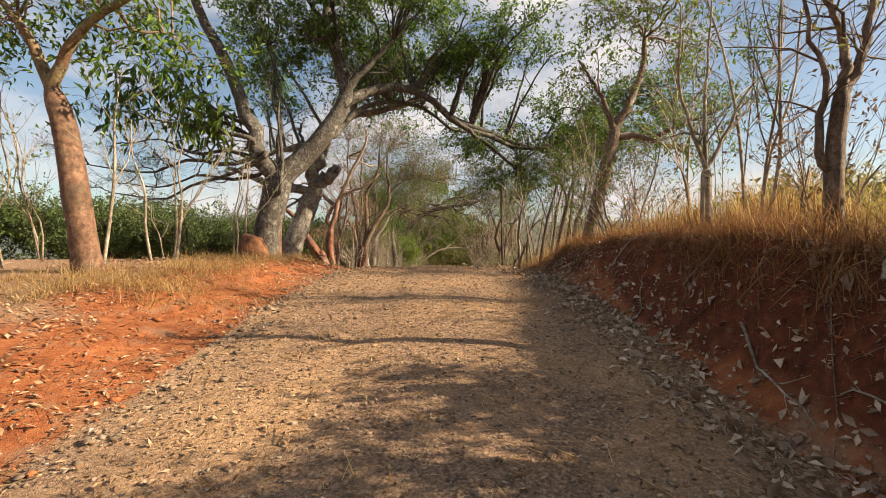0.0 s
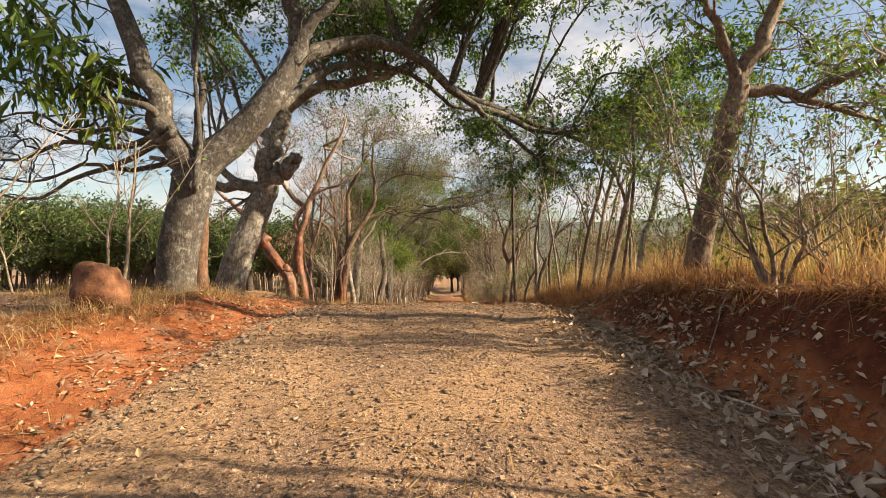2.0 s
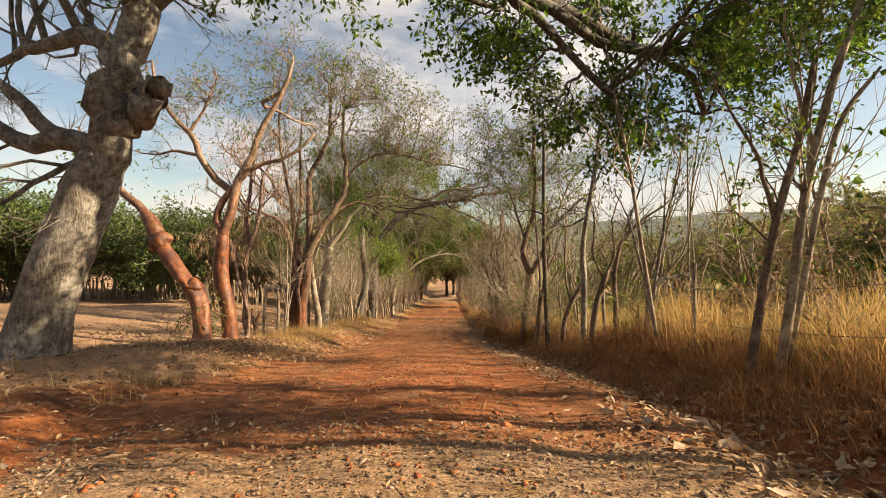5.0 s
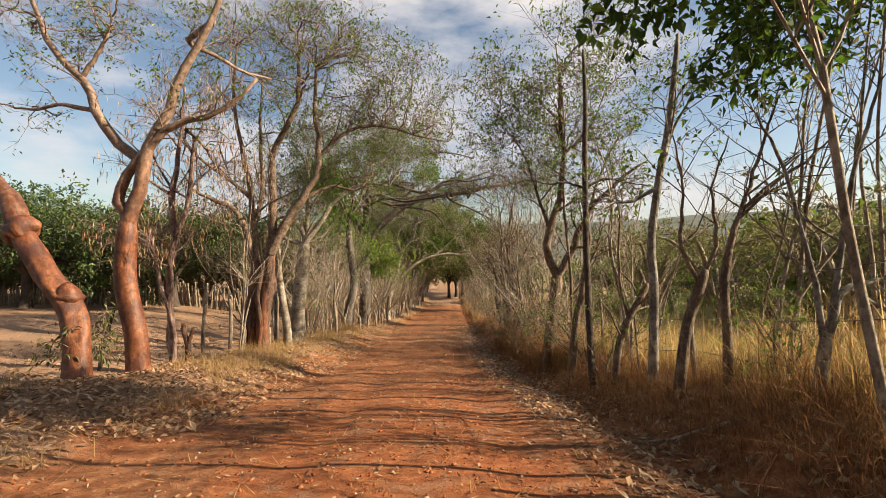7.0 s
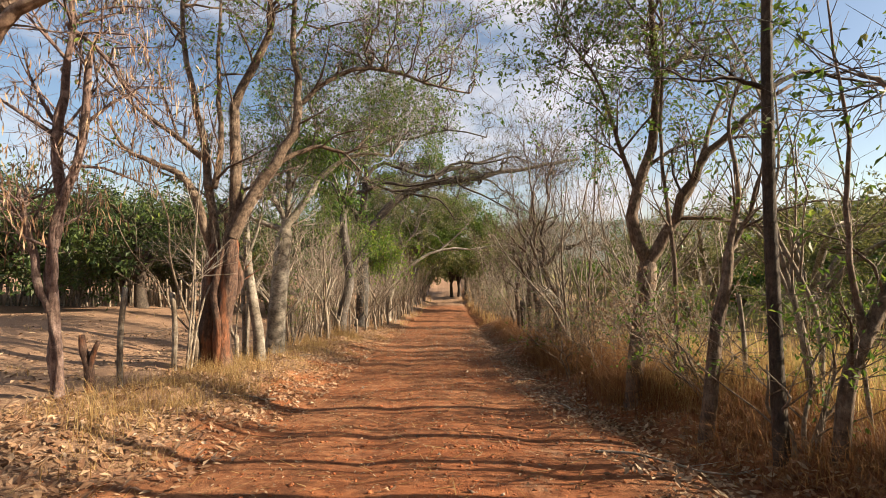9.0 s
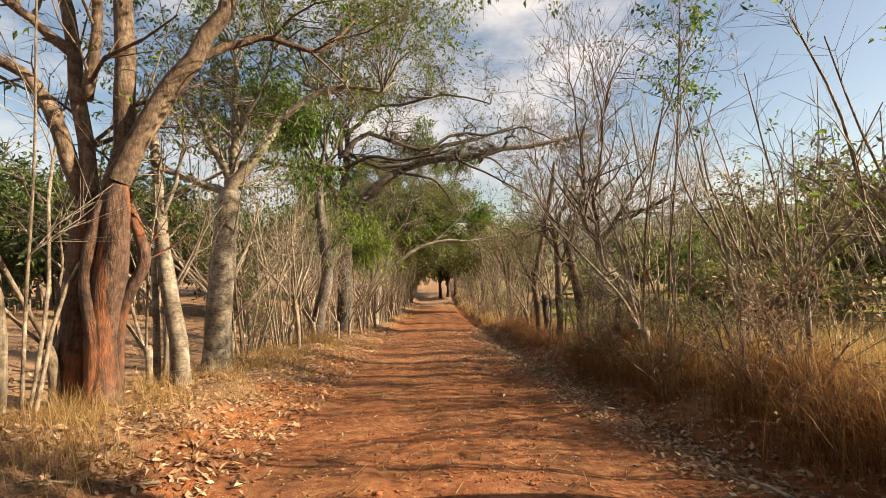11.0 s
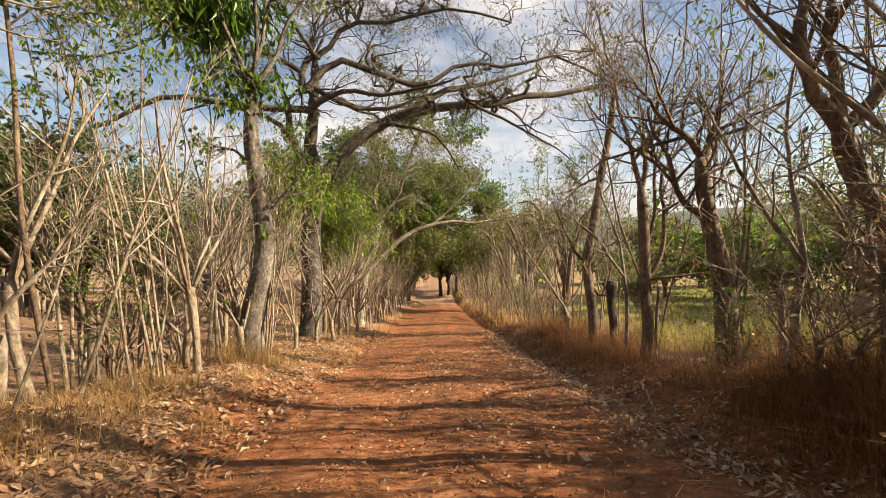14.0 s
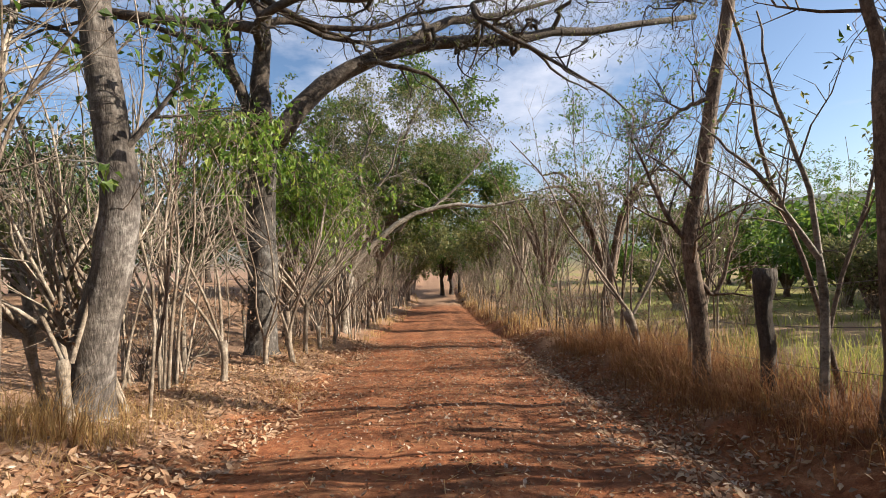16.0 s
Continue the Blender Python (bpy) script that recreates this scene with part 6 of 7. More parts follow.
def woods():
    rng = np.random.default_rng(17)
    shade = [umbrella("shade_tree", "low spreading dark green shade tree in the field", 201, 5.6, 6.0, BARK_DARK, LEAF_SHADE, 0.21, 9, "shade trees in the field", 0.50, 3, 3),
             umbrella("shade_tree", "broad dark green shade tree in the field", 202, 6.0, 6.4, BARK_DARK, LEAF_SHADE, 0.21, 9, "shade trees in the field", 0.46, 3, 3)]
    lofty = [umbrella("roadside_rain_tree", "tall rain tree with a light crown over the track", 211, 10.5, 6.0, BARK_GREY, LEAF_OLIVE, 0.36, 6, "rain trees down the track", 0.42, 3),
             umbrella("roadside_rain_tree", "rain tree with a rounded olive crown", 212, 9.5, 5.5, BARK_BROWN, LEAF_OLIVE, 0.36, 6, "rain trees down the track", 0.34, 3)]
    scrub = [umbrella("scrub_tree", "scrubby half-bare tree beyond the field", 221, 6.5, 3.2, BARK_BROWN, LEAF_OLIVE, 0.5, 2, "scrub trees beyond the field", 0.2),
             umbrella("scrub_tree", "green scrub tree beyond the field", 222, 5.5, 3.0, BARK_BROWN, LEAF_FRESH, 0.5, 2, "scrub trees beyond the field", 0.14)]

    tunnel = [umbrella("roadside_rain_tree", "dark spreading tree at the far end of the track", 213, 7.6, 3.7, BARK_DARK, LEAF_DARK, 0.30, 9, "rain trees down the track", 0.44, 3)]

    bare = [umbrella("bare_tree", "tall grey tree with mostly bare fine branches", 231, 8.0, 3.4, BARK_STICK, LEAF_OLIVE, 0.12, 1, "bare trees along the track", 0.45, 4),
            umbrella("bare_tree", "tall brown tree with sparse olive leaves", 232, 7.2, 3.2, BARK_BROWN, LEAF_OLIVE, 0.13, 2, "bare trees along the track", 0.42, 4)]

    bush = [umbrella("field_bush", "rounded olive-green bush at the field's edge", 241, 3.1, 1.9, BARK_BROWN, LEAF_FIELD, 0.15, 4, "bushes at the field's edge", 0.12),
            umbrella("field_bush", "dull green bush with brown twigs at the field's edge", 242, 2.7, 1.8, BARK_STICK, LEAF_FIELD, 0.15, 3, "bushes at the field's edge", 0.12)]

    dome = [umbrella("domed_rain_tree", "great domed rain tree with dull olive leaves", 251, 14.6, 7.6, BARK_TWIG, LEAF_FRESH, 0.20, 26, "", 0.40, 6, 6)]

    olive = [umbrella("field_tree", "twiggy olive-leaved tree standing in the field", 261, 5.4, 3.0, BARK_TWIG, LEAF_OLIVE, 0.12, 3, "trees in the field", 0.3, 5)]

    def put(options, x, y, k):
        src = options[rng.integers(len(options))]
        m = pose(x, y, at_ground(x, y), 0, 0, rng.uniform(0, 360)) @ Matrix.Scale(k, 4)
        if src not in USED:
            USED.add(src)
            src.matrix_basis = m
        else:
            keep = src.matrix_basis.copy()
            src.scale = (1, 1, 1)
            copy_thing(src, m)
            src.matrix_basis = keep

    for x, y, k in ((-4.6, 45.0, 0.9), (5.0, 43.0, 0.8), (5.2, 50.0, 0.9), (5.6, 57.0, 1.0), (-3.8, 57.0, 1.0)):
        put(bare, x, y, k)
    # the four near x 5, y 0 are unseen, added for their shade
    for x, y, k in ((16.5, 26.8, 0.8), (16.8, 31.2, 0.8), (5.8, 28.4, 0.6), (4.7, 0.7, 0.75), (5.4, -0.9, 0.8), (5.5, 2.0, 0.7), (4.6, -2.6, 0.7), (14.5, 22.5, 0.8), (15.5, 34.0, 0.7), (16.0, 38.0, 0.8), (14.0, 44.0, 0.9), (12.0, 52.0, 1.1), (8.6, 10.5, 0.7), (10.5, 6.0, 0.9), (9.6, 2.0, 0.8)):
        put(bush, x, y, k)
    for x, y, k in ((-19.4, 35.8, 0.95), (-13.5, 38, 0.95), (-26, 37, 1.0), (-30, 46, 1.2), (-20, 46, 1.05), (-12, 52, 1.0), (-28, 35, 1.05), (-15, 45, 1.0), (-26, 40, 1.1), (-33, 30, 1.1), (-22, 56, 1.1), (-33, 52, 1.2), (-18, 70, 1.1), (-40, 24, 1.1)):
        put(shade, x, y, k)
    put(dome, -2.7, 58.0, 1.0)
    for x, y, k in ((11.4, 25.8, 0.85), (9.8, 28.8, 0.85), (9.3, 32.6, 0.9), (12.4, 38.5, 1.0), (13.5, 21.0, 0.9)):
        put(olive, x, y, k)
    for x, y, k in ((2.4, 87, 1.0), (3.5, 88, 0.95), (4.7, 88.5, 1.0)):
        put(tunnel, x, y, k)
    for x, y, k in ((6.5, 64, 0.85), (-2.6, 72, 1.05), (6.8, 76, 0.95), (-1.6, 80, 0.7), (6.6, 86, 0.6), (-2.0, 84, 1.0), (7.0, 92, 1.0), (4.4, 106, 0.9), (0.5, 114, 1.0)):
        put(lofty, x, y, k)
    # the first tree stands unseen beside the start, added for its shade
    for x, y, k in ((9.0, -2.0, 0.9), (17, 58, 0.9), (20, 37, 1.0), (18, 12, 0.9), (22, 21, 1.0), (23, 31, 1.1), (27, 24, 1.2), (18, 44, 1.0), (26, 42, 1.2), (32, 34, 1.3), (21, 56, 1.1), (30, 54, 1.3), (38, 46, 1.4), (17, 66, 1.1), (27, 70, 1.3), (38, 64, 1.4), (22, 86, 1.3),
                    (13, 80, 1.1), (34, 16, 1.2), (24, 6, 1.0), (-12, 84, 1.1), (-20, 92, 1.2), (-9, 100, 1.1), (-30, 95, 1.3)):
        put(scrub, x, y, 0.68 * k)
    for x, y, k in ((21, 27, 1.0), (25, 33, 1.1), (22, 40, 1.0), (29, 29, 1.1), (33, 40, 1.2), (27, 48, 1.1), (35, 52, 1.3), (19, 50, 0.9), (30, 18, 1.0), (24, 13, 0.9), (40, 33, 1.3), (23, 62, 1.1), (44, 24, 1.4), (48, 44, 1.5), (52, 34, 1.5), (42, 58, 1.4), (54, 56, 1.6), (36, 70, 1.4), (50, 76, 1.6), (28, 82, 1.3), (60, 18, 1.6), (46, 10, 1.4), (62, 46, 1.7), (66, 68, 1.7)):
        put(scrub, x, y, k)
    for i in range(11):
        put(bush, -32.0 + 2.3 * i + rng.uniform(-0.5, 0.5), 41.5 + rng.uniform(-0.8, 0.8), rng.uniform(0.75, 1.05))


woods()


# ---- grass, litter, stones ----


def stuff(name, label, category, verts, quads, material, smooth=False):
    return tagged(new(name, mesh_of(name, verts, quads, None, material, smooth)), label, category, kind="stuff")


def blades(x, y, tall, wide, rng, lean=0.35, sink=0.02):
    """Grass blades of two quads each that bend over."""
    n = len(x)
    z = height(x, y) - sink
    a = rng.uniform(0, 2 * np.pi, n)
    d = np.stack([np.cos(a), np.sin(a), np.zeros(n)], -1)
    s = np.stack([-np.sin(a + rng.normal(0, 0.8, n)), np.cos(a), np.zeros(n)], -1)
    b = np.stack([x, y, z], -1)
    k = (np.abs(rng.normal(0, lean, n)) + 0.05)[:, None] * tall[:, None]
    up = np.array([0, 0, 1.0])
    mid = b + d * k * 0.35 + up * tall[:, None] * 0.55
    top = b + d * k * 1.1 + up * tall[:, None] * (1 - 0.25 * np.minimum(k / tall[:, None], 1.2))
    w = wide[:, None] * 0.5
    verts = np.stack([b - s * w, b + s * w, mid - s * w * 0.8, mid + s * w * 0.8, top - s * w * 0.12, top + s * w * 0.12], 1).reshape(-1, 3)
    i = np.arange(n)[:, None] * 6
    quads = np.concatenate([i + [0, 1, 3, 2], i + [2, 3, 5, 4]])
    return verts, quads


def tufts(rng, count, per, y0, y1, u0, u1, radius, low, high, wide, lean=0.35, thin_out=None):
    """Tufts of blades in a strip along the track; u is the distance from its middle line."""
    ty = rng.uniform(y0, y1, count)
    tu = rng.uniform(u0, u1, count)
    keep = fbm(tu * 0.8 + 5, ty * 0.5, 81) > (0.42 if thin_out is None else thin_out)
    ty, tu = ty[keep], tu[keep]
    n = rng.integers(per // 2, per * 3 // 2, len(ty))
    size = rng.uniform(0.6, 1.15, len(ty))
    y = np.repeat(ty, n) + rng.normal(0, radius, n.sum())
    x = np.repeat(tu, n) + rng.normal(0, radius, n.sum()) + road_middle(y)
    tall = np.repeat(size, n) * rng.uniform(low, high, n.sum())
    return blades(x, y, tall, rng.uniform(0.7, 1.3, n.sum()) * wide, rng, lean)


def grasses():
    rng = np.random.default_rng(31)
    v, q = joined([tufts(rng, 520, 24, 5.5, 17, 3.3, 6.0, 0.16, 0.35, 1.2, 0.007, 0.7, 0.44), tufts(rng, 800, 18, -2.5, 12, 2.9, 6.5, 0.15, 0.12, 0.55, 0.006, 0.9), tufts(rng, 600, 16, 12, 45, 3.2, 5.0, 0.12, 0.25, 0.8, 0.006, 0.6), tufts(rng, 150, 46, 13, 27, 3.4, 4.6, 0.13, 0.35, 1.1, 0.007, 0.6, 0.40), tufts(rng, 260, 44, 21.5, 28.5, 2.9, 4.2, 0.17, 0.4, 0.95, 0.005, 0.7, 0.38), tufts(rng, 350, 10, 45, 95, 2.5, 4.6, 0.14, 0.4, 0.9, 0.02)])
    stuff("tall_grass", "tall golden dry grass on the bank and verge", "grass", v, q, GRASS_DRY)
    v, q = joined([tufts(rng, 600, 22, -2.5, 10, 2.5, 3.3, 0.10, 0.10, 0.4, 0.006, 1.0), tufts(rng, 200, 14, -2.5, 10, 2.3, 2.8, 0.08, 0.06, 0.22, 0.005, 1.4), tufts(rng, 500, 18, 2, 21, 3.0, 4.6, 0.14, 0.2, 0.75, 0.006, 0.8, 0.40), tufts(rng, 600, 18, 9, 45, 2.5, 3.6, 0.13, 0.10, 0.42, 0.006, 1.0, 0.36), tufts(rng, 420, 20, 10, 42, 2.9, 3.6, 0.13, 0.2, 0.55, 0.005, 0.8, 0.38), tufts(rng, 500, 22, 21, 38, 2.8, 3.9, 0.14, 0.15, 0.5, 0.005, 0.9, 0.40), tufts(rng, 300, 46, 28, 42, 2.9, 3.7, 0.17, 0.25, 0.75, 0.005, 0.8, 0.34), tufts(rng, 420, 46, 22.5, 30, 2.6, 3.4, 0.18, 0.3, 0.9, 0.005, 0.7, 0.34), tufts(rng, 400, 24, 12, 21, 2.3, 3.2, 0.13, 0.08, 0.32, 0.005, 1.3, 0.30), tufts(rng, 300, 12, 45, 95, 2.2, 3.4, 0.14, 0.2, 0.6, 0.018, 0.5)])
    stuff("rusty_grass", "rust-brown dead grass along the verge", "grass", v, q, GRASS_RUST)
    v, q = joined([tufts(rng, 7, 70, 33.2, 34.2, -3.7, -3.1, 0.12, 0.25, 0.65, 0.006, 0.6, 0.0), tufts(rng, 900, 24, -2, 12, -6.2, -3.0, 0.14, 0.05, 0.32, 0.006, 1.8, 0.40), tufts(rng, 420, 14, -2, 12, -3.4, -2.2, 0.10, 0.04, 0.16, 0.005, 1.8, 0.45), tufts(rng, 480, 20, 13, 45, -5.0, -2.5, 0.11, 0.06, 0.30, 0.006, 1.5, 0.42), tufts(rng, 170, 40, 18, 36, -4.7, -3.1, 0.12, 0.15, 0.48, 0.005, 0.8, 0.38), tufts(rng, 160, 12, 45, 90, -4.2, -2.4, 0.10, 0.15, 0.5, 0.016, 0.5),
                   tufts(rng, 320, 10, -2, 50, -12, -4.6, 0.10, 0.06, 0.22, 0.010, 0.9, 0.48)])
    stuff("straw_tufts", "short straw-coloured grass tufts on the verge", "grass", v, q, GRASS_DRY)
    v, q = joined([tufts(rng, 620, 20, -3, 15, 3.9, 8.0, 0.16, 0.35, 1.0, 0.008, 0.6, 0.40), tufts(rng, 1200, 18, 13, 36, 3.4, 7.0, 0.15, 0.3, 0.8, 0.007, 0.7), tufts(rng, 800, 14, -3, 50, 4.4, 12, 0.13, 0.25, 0.7, 0.013), tufts(rng, 500, 10, 0, 70, 9, 26, 0.25, 0.25, 0.6, 0.03)])
    stuff("field_grass", "yellow-green grass of the field", "grass", v, q, GRASS_GREEN)
    # dead blades that hang over the edge of the bank
    n = 3200
    y = rng.uniform(-2, 10.5, n)
    y = y + 0.25 * np.sin(y * 5)
    u = rng.uniform(2.55, 3.0, n)
    b = np.stack([u, y, height(u, y) - 0.01], -1)
    d = np.stack([-rng.uniform(0.1, 1.2, n), rng.normal(0, 1.1, n), np.zeros(n)], -1) * rng.uniform(0.08, 0.3, (n, 1))
    s = np.stack([rng.normal(0, 0.4, n), np.ones(n), rng.normal(0, 0.3, n)], -1) * rng.uniform(0.002, 0.004, (n, 1))
    mid = b + d * 0.6 + np.array([0, 0, 1]) * rng.uniform(0.0, 0.10, (n, 1))
    tip = b + d * 1.35
    tip[:, 2] = np.maximum(b[:, 2] - rng.uniform(-0.05, 0.28, n), height(tip[:, 0], tip[:, 1]) + 0.01)
    i = np.arange(n)[:, None] * 6
    stuff("overhanging_grass", "dead grass hanging over the bank's edge", "grass", np.stack([b - s, b + s, mid - s, mid + s, tip - s * 0.2, tip + s * 0.2], 1).reshape(-1, 3), np.concatenate([i + [0, 1, 3, 2], i + [2, 3, 5, 4]]), GRASS_RUST)


grasses()


def litter_leaves(x, y, size, rng, lift=0.012, tilt=0.35):
    """Dry curled leaves lying on the ground, three rows of three corners each."""
    n = len(x)
    z = height(x, y)
    e = 0.05
    slope = np.stack([-(height(x + e, y) - height(x - e, y)) / (2 * e), -(height(x, y + e) - height(x, y - e)) / (2 * e), np.ones(n)], -1)
    nrm = unit(unit(slope) + rng.normal(0, tilt, (n, 3)))
    a = rng.normal(size=(n, 3))
    d = unit(a - (a * nrm).sum(-1, keepdims=True) * nrm)
    s = np.cross(nrm, d)
    curl, cup = rng.uniform(-0.5, 1.3, (n, 1)), rng.uniform(0.1, 1.1, (n, 1))
    c = np.stack([x, y, z + lift + size * 0.10 * tilt / 0.35], -1)
    rows = []
    for i, (along, half) in enumerate(((-0.5, 0.03), (0.0, 0.28), (0.52, 0.015))):
        for across in (-1, 0, 1):
            rows.append(c + d * size[:, None] * along + s * size[:, None] * half * across + nrm * size[:, None] * (0.20 * curl * (along * 2) ** 2 + 0.34 * cup * abs(across) * half / 0.27))
    verts = np.stack(rows, 1).reshape(-1, 3)
    k = np.arange(n)[:, None] * 9
    quads = np.concatenate([k + [j, j + 1, j + 4, j + 3] for j in (0, 1, 3, 4)])
    return verts, quads


def litter():
    rng = np.random.default_rng(37)

    def strip(count, y0, y1, u_mid, u_dev, lo, hi, tilt=0.35):
        y = rng.uniform(y0, y1, count)
        x = rng.normal(u_mid, u_dev, count) + road_middle(y)
        return litter_leaves(x, y, rng.uniform(lo, hi, count), rng, 0.012, tilt)

    v, q = joined([strip(1700, -1.5, 9.5, 1.95, 0.32, 0.035, 0.09, 0.8), strip(160, -1.5, 9.5, 2.0, 0.3, 0.09, 0.14, 0.7), strip(240, -1.5, 12, 2.6, 0.35, 0.04, 0.10, 0.6), strip(300, -1.0, 12, -2.1, 0.3, 0.02, 0.05), strip(300, -1.0, 12, -3.9, 0.8, 0.02, 0.05), strip(1500, 23, 45, 2.1, 0.6, 0.03, 0.09), strip(900, 20, 32, -3.3, 0.6, 0.03, 0.08), strip(900, 30, 45, -3.1, 0.6, 0.03, 0.075), strip(900, 24, 45, 0.2, 1.3, 0.02, 0.055, 0.5), strip(2400, 29, 46, 0.3, 1.6, 0.025, 0.065, 0.5), strip(160, 8, 14, 1.8, 0.5, 0.06, 0.14)])
    stuff("pale_leaf_litter", "large pale curled dead leaves in the ditch", "leaf litter", v, q, LEAF_PALE, True)
    v, q = joined([strip(700, -1.5, 12, -3.6, 0.8, 0.025, 0.06), strip(2200, -1, 13, 0.0, 1.6, 0.012, 0.04, 0.3), strip(1800, -1, 13, -1.5, 0.5, 0.02, 0.05, 0.5), strip(900, -1, 13, 1.3, 0.4, 0.02, 0.05, 0.5), strip(2500, 13, 45, -3.4, 0.8, 0.02, 0.07), strip(2500, 11, 45, 2.4, 0.5, 0.03, 0.09), strip(3600, 12, 45, 0.0, 1.6, 0.015, 0.05, 0.35), strip(2000, 29, 46, 0.0, 1.7, 0.025, 0.06, 0.4), strip(900, 12, 48, -7.5, 2.0, 0.05, 0.12)])
    stuff("brown_leaf_litter", "small brown dead leaves scattered on the dirt", "leaf litter", v, q, LEAF_DRY)
    # straw and twig bits lying flat
    n = 6500
    y = np.where(rng.random(n) < 0.35, rng.uniform(-1.5, 12, n), rng.uniform(-1.5, 48, n))
    x = np.where(rng.random(n) < 0.6, rng.normal(0, 1.7, n), rng.choice([-3.2, 2.4], n) + rng.normal(0, 0.6, n)) + road_middle(y)
    a, ln = rng.uniform(0, np.pi, n), rng.uniform(0.05, 0.28, n)
    d = np.stack([np.cos(a), np.sin(a), rng.normal(0, 0.06, n)], -1) * ln[:, None] * 0.5
    s = np.stack([-np.sin(a), np.cos(a), np.zeros(n)], -1) * rng.uniform(0.002, 0.006, (n, 1))
    c = np.stack([x, y, height(x, y) + 0.012], -1)
    stuff("straw_litter", "bits of straw and twig on the dirt", "straw", np.stack([c - d - s, c - d + s, c + d + s * 0.5, c + d - s * 0.5], 1).reshape(-1, 3), np.arange(4 * n).reshape(-1, 4), GRASS_DRY)


litter()


def leaf_mat():
    """Thick mats of small folded leaves on the verges."""
    rng = np.random.default_rng(38)

    def mat(count, y0, y1, u0, u1, lo, hi, cut):
        y, u = rng.uniform(y0, y1, count), rng.uniform(u0, u1, count)
        keep = fbm(u * 1.4, y * 0.9, 91) + 0.25 * rng.random(count) > cut
        x, y = u[keep] + road_middle(y[keep]), y[keep]
        n = len(x)
        a = rng.uniform(0, 2 * np.pi, n)
        d = np.stack([np.cos(a), np.sin(a), rng.normal(0, 0.4, n)], -1)
        s = np.stack([-np.sin(a), np.cos(a), rng.normal(0, 0.28, n)], -1)
        ln = rng.uniform(lo, hi, (n, 1))
        c = np.stack([x, y, height(x, y) + 0.012 + 0.25 * ln[:, 0] * rng.random(n)], -1)
        rise = np.array([0, 0, 1.0]) * ln * rng.uniform(-0.05, 0.22, (n, 1))
        mid = c + d * ln * 0.05
        return np.stack([c - d * ln * 0.5, mid + s * ln * 0.24 + rise, c + d * ln * 0.55 + rise * 0.6, mid - s * ln * 0.24 + rise], 1).reshape(-1, 3), np.arange(4 * n).reshape(-1, 4)

    v, q = joined([mat(24000, 17, 46, -5.0, -2.1, 0.035, 0.11, 0.48), mat(3000, 12, 20, -5.5, -2.4, 0.03, 0.09, 0.62), mat(9000, -2, 12, -6.0, -2.2, 0.025, 0.08, 0.58), mat(6000, 18, 46, 1.5, 3.2, 0.03, 0.10, 0.55)])
    pale = [mat(2600, -2, 10, 1.4, 2.5, 0.025, 0.07, 0.46), mat(2500, -2, 10, 2.4, 3.2, 0.025, 0.06, 0.5)]
    stuff("pale_leaf_mat", "crumpled mat of pale dead leaves in the ditch", "leaf litter", *joined(pale), LEAF_PALE)
    stuff("tan_leaf_mat", "thick mat of small tan dead leaves on the verge", "leaf litter", v, q, LEAF_TAN)
    v, q = joined([mat(7000, 16, 46, -9.0, -3.6, 0.04, 0.11, 0.58), mat(14000, 8, 42, 1.3, 3.2, 0.03, 0.09, 0.48)])
    stuff("dark_leaf_mat", "dark brown dead leaves under the fence", "leaf litter", v, q, LEAF_DRY)


leaf_mat()


def crumbs():
    """Broken bits of leaf and bark, flat on the track."""
    rng = np.random.default_rng(39)
    n, far = 32000, 5000
    y = np.where(rng.random(n) < 0.6, rng.uniform(-1.5, 13, n), rng.uniform(12, 44, n))
    x = rng.normal(0, 1.5, n) + road_middle(y)
    x, y = np.append(x, rng.uniform(-15, -4.5, far)), np.append(y, rng.uniform(-1, 42, far))
    n += far
    a, ln = rng.uniform(0, 2 * np.pi, n), np.append(rng.uniform(0.006, 0.028, n - far), rng.uniform(0.03, 0.09, far))
    d = np.stack([np.cos(a), np.sin(a), rng.normal(0, 0.25, n)], -1) * ln[:, None]
    s = np.stack([-np.sin(a), np.cos(a), rng.normal(0, 0.25, n)], -1) * ln[:, None] * rng.uniform(0.2, 0.5, (n, 1))
    c = np.stack([x, y, height(x, y) + 0.010], -1)
    stuff("leaf_crumbs", "broken brown leaf and bark crumbs on the track", "leaf litter", np.stack([c - d, c + s, c + d * 0.8, c - s], 1).reshape(-1, 3), np.arange(4 * n).reshape(-1, 4), LEAF_DRY)


crumbs()


def bank_roots():
    """Root strands and dead stems that hang over the cut face of the bank."""
    rng = np.random.default_rng(40)
    n = 70
    y = rng.uniform(-1.5, 9.5, n)
    s = np.linspace(0, 1, 8)
    u0, u1 = rng.uniform(2.75, 3.1, n), rng.uniform(2.15, 2.6, n)
    px = u0[:, None] + (u1 - u0)[:, None] * s + np.cumsum(rng.normal(0, 0.015, (n, 8)), 1)
    py = y[:, None] + rng.normal(0, 0.8, (n, 1)) * s + np.cumsum(rng.normal(0, 0.02, (n, 8)), 1)
    line = np.stack([px, py, height(px, py) + 0.012 + np.abs(rng.normal(0, 0.02, (n, 1))) * np.sin(s * np.pi)], -1)
    v, q = tubes(line, rng.uniform(0.003, 0.008, (n, 1)) * np.linspace(1, 0.4, 8), 4)
    stuff("root_strands", "thin brown roots hanging down the earth bank", "roots", v, q, BARK_BROWN)


bank_roots()


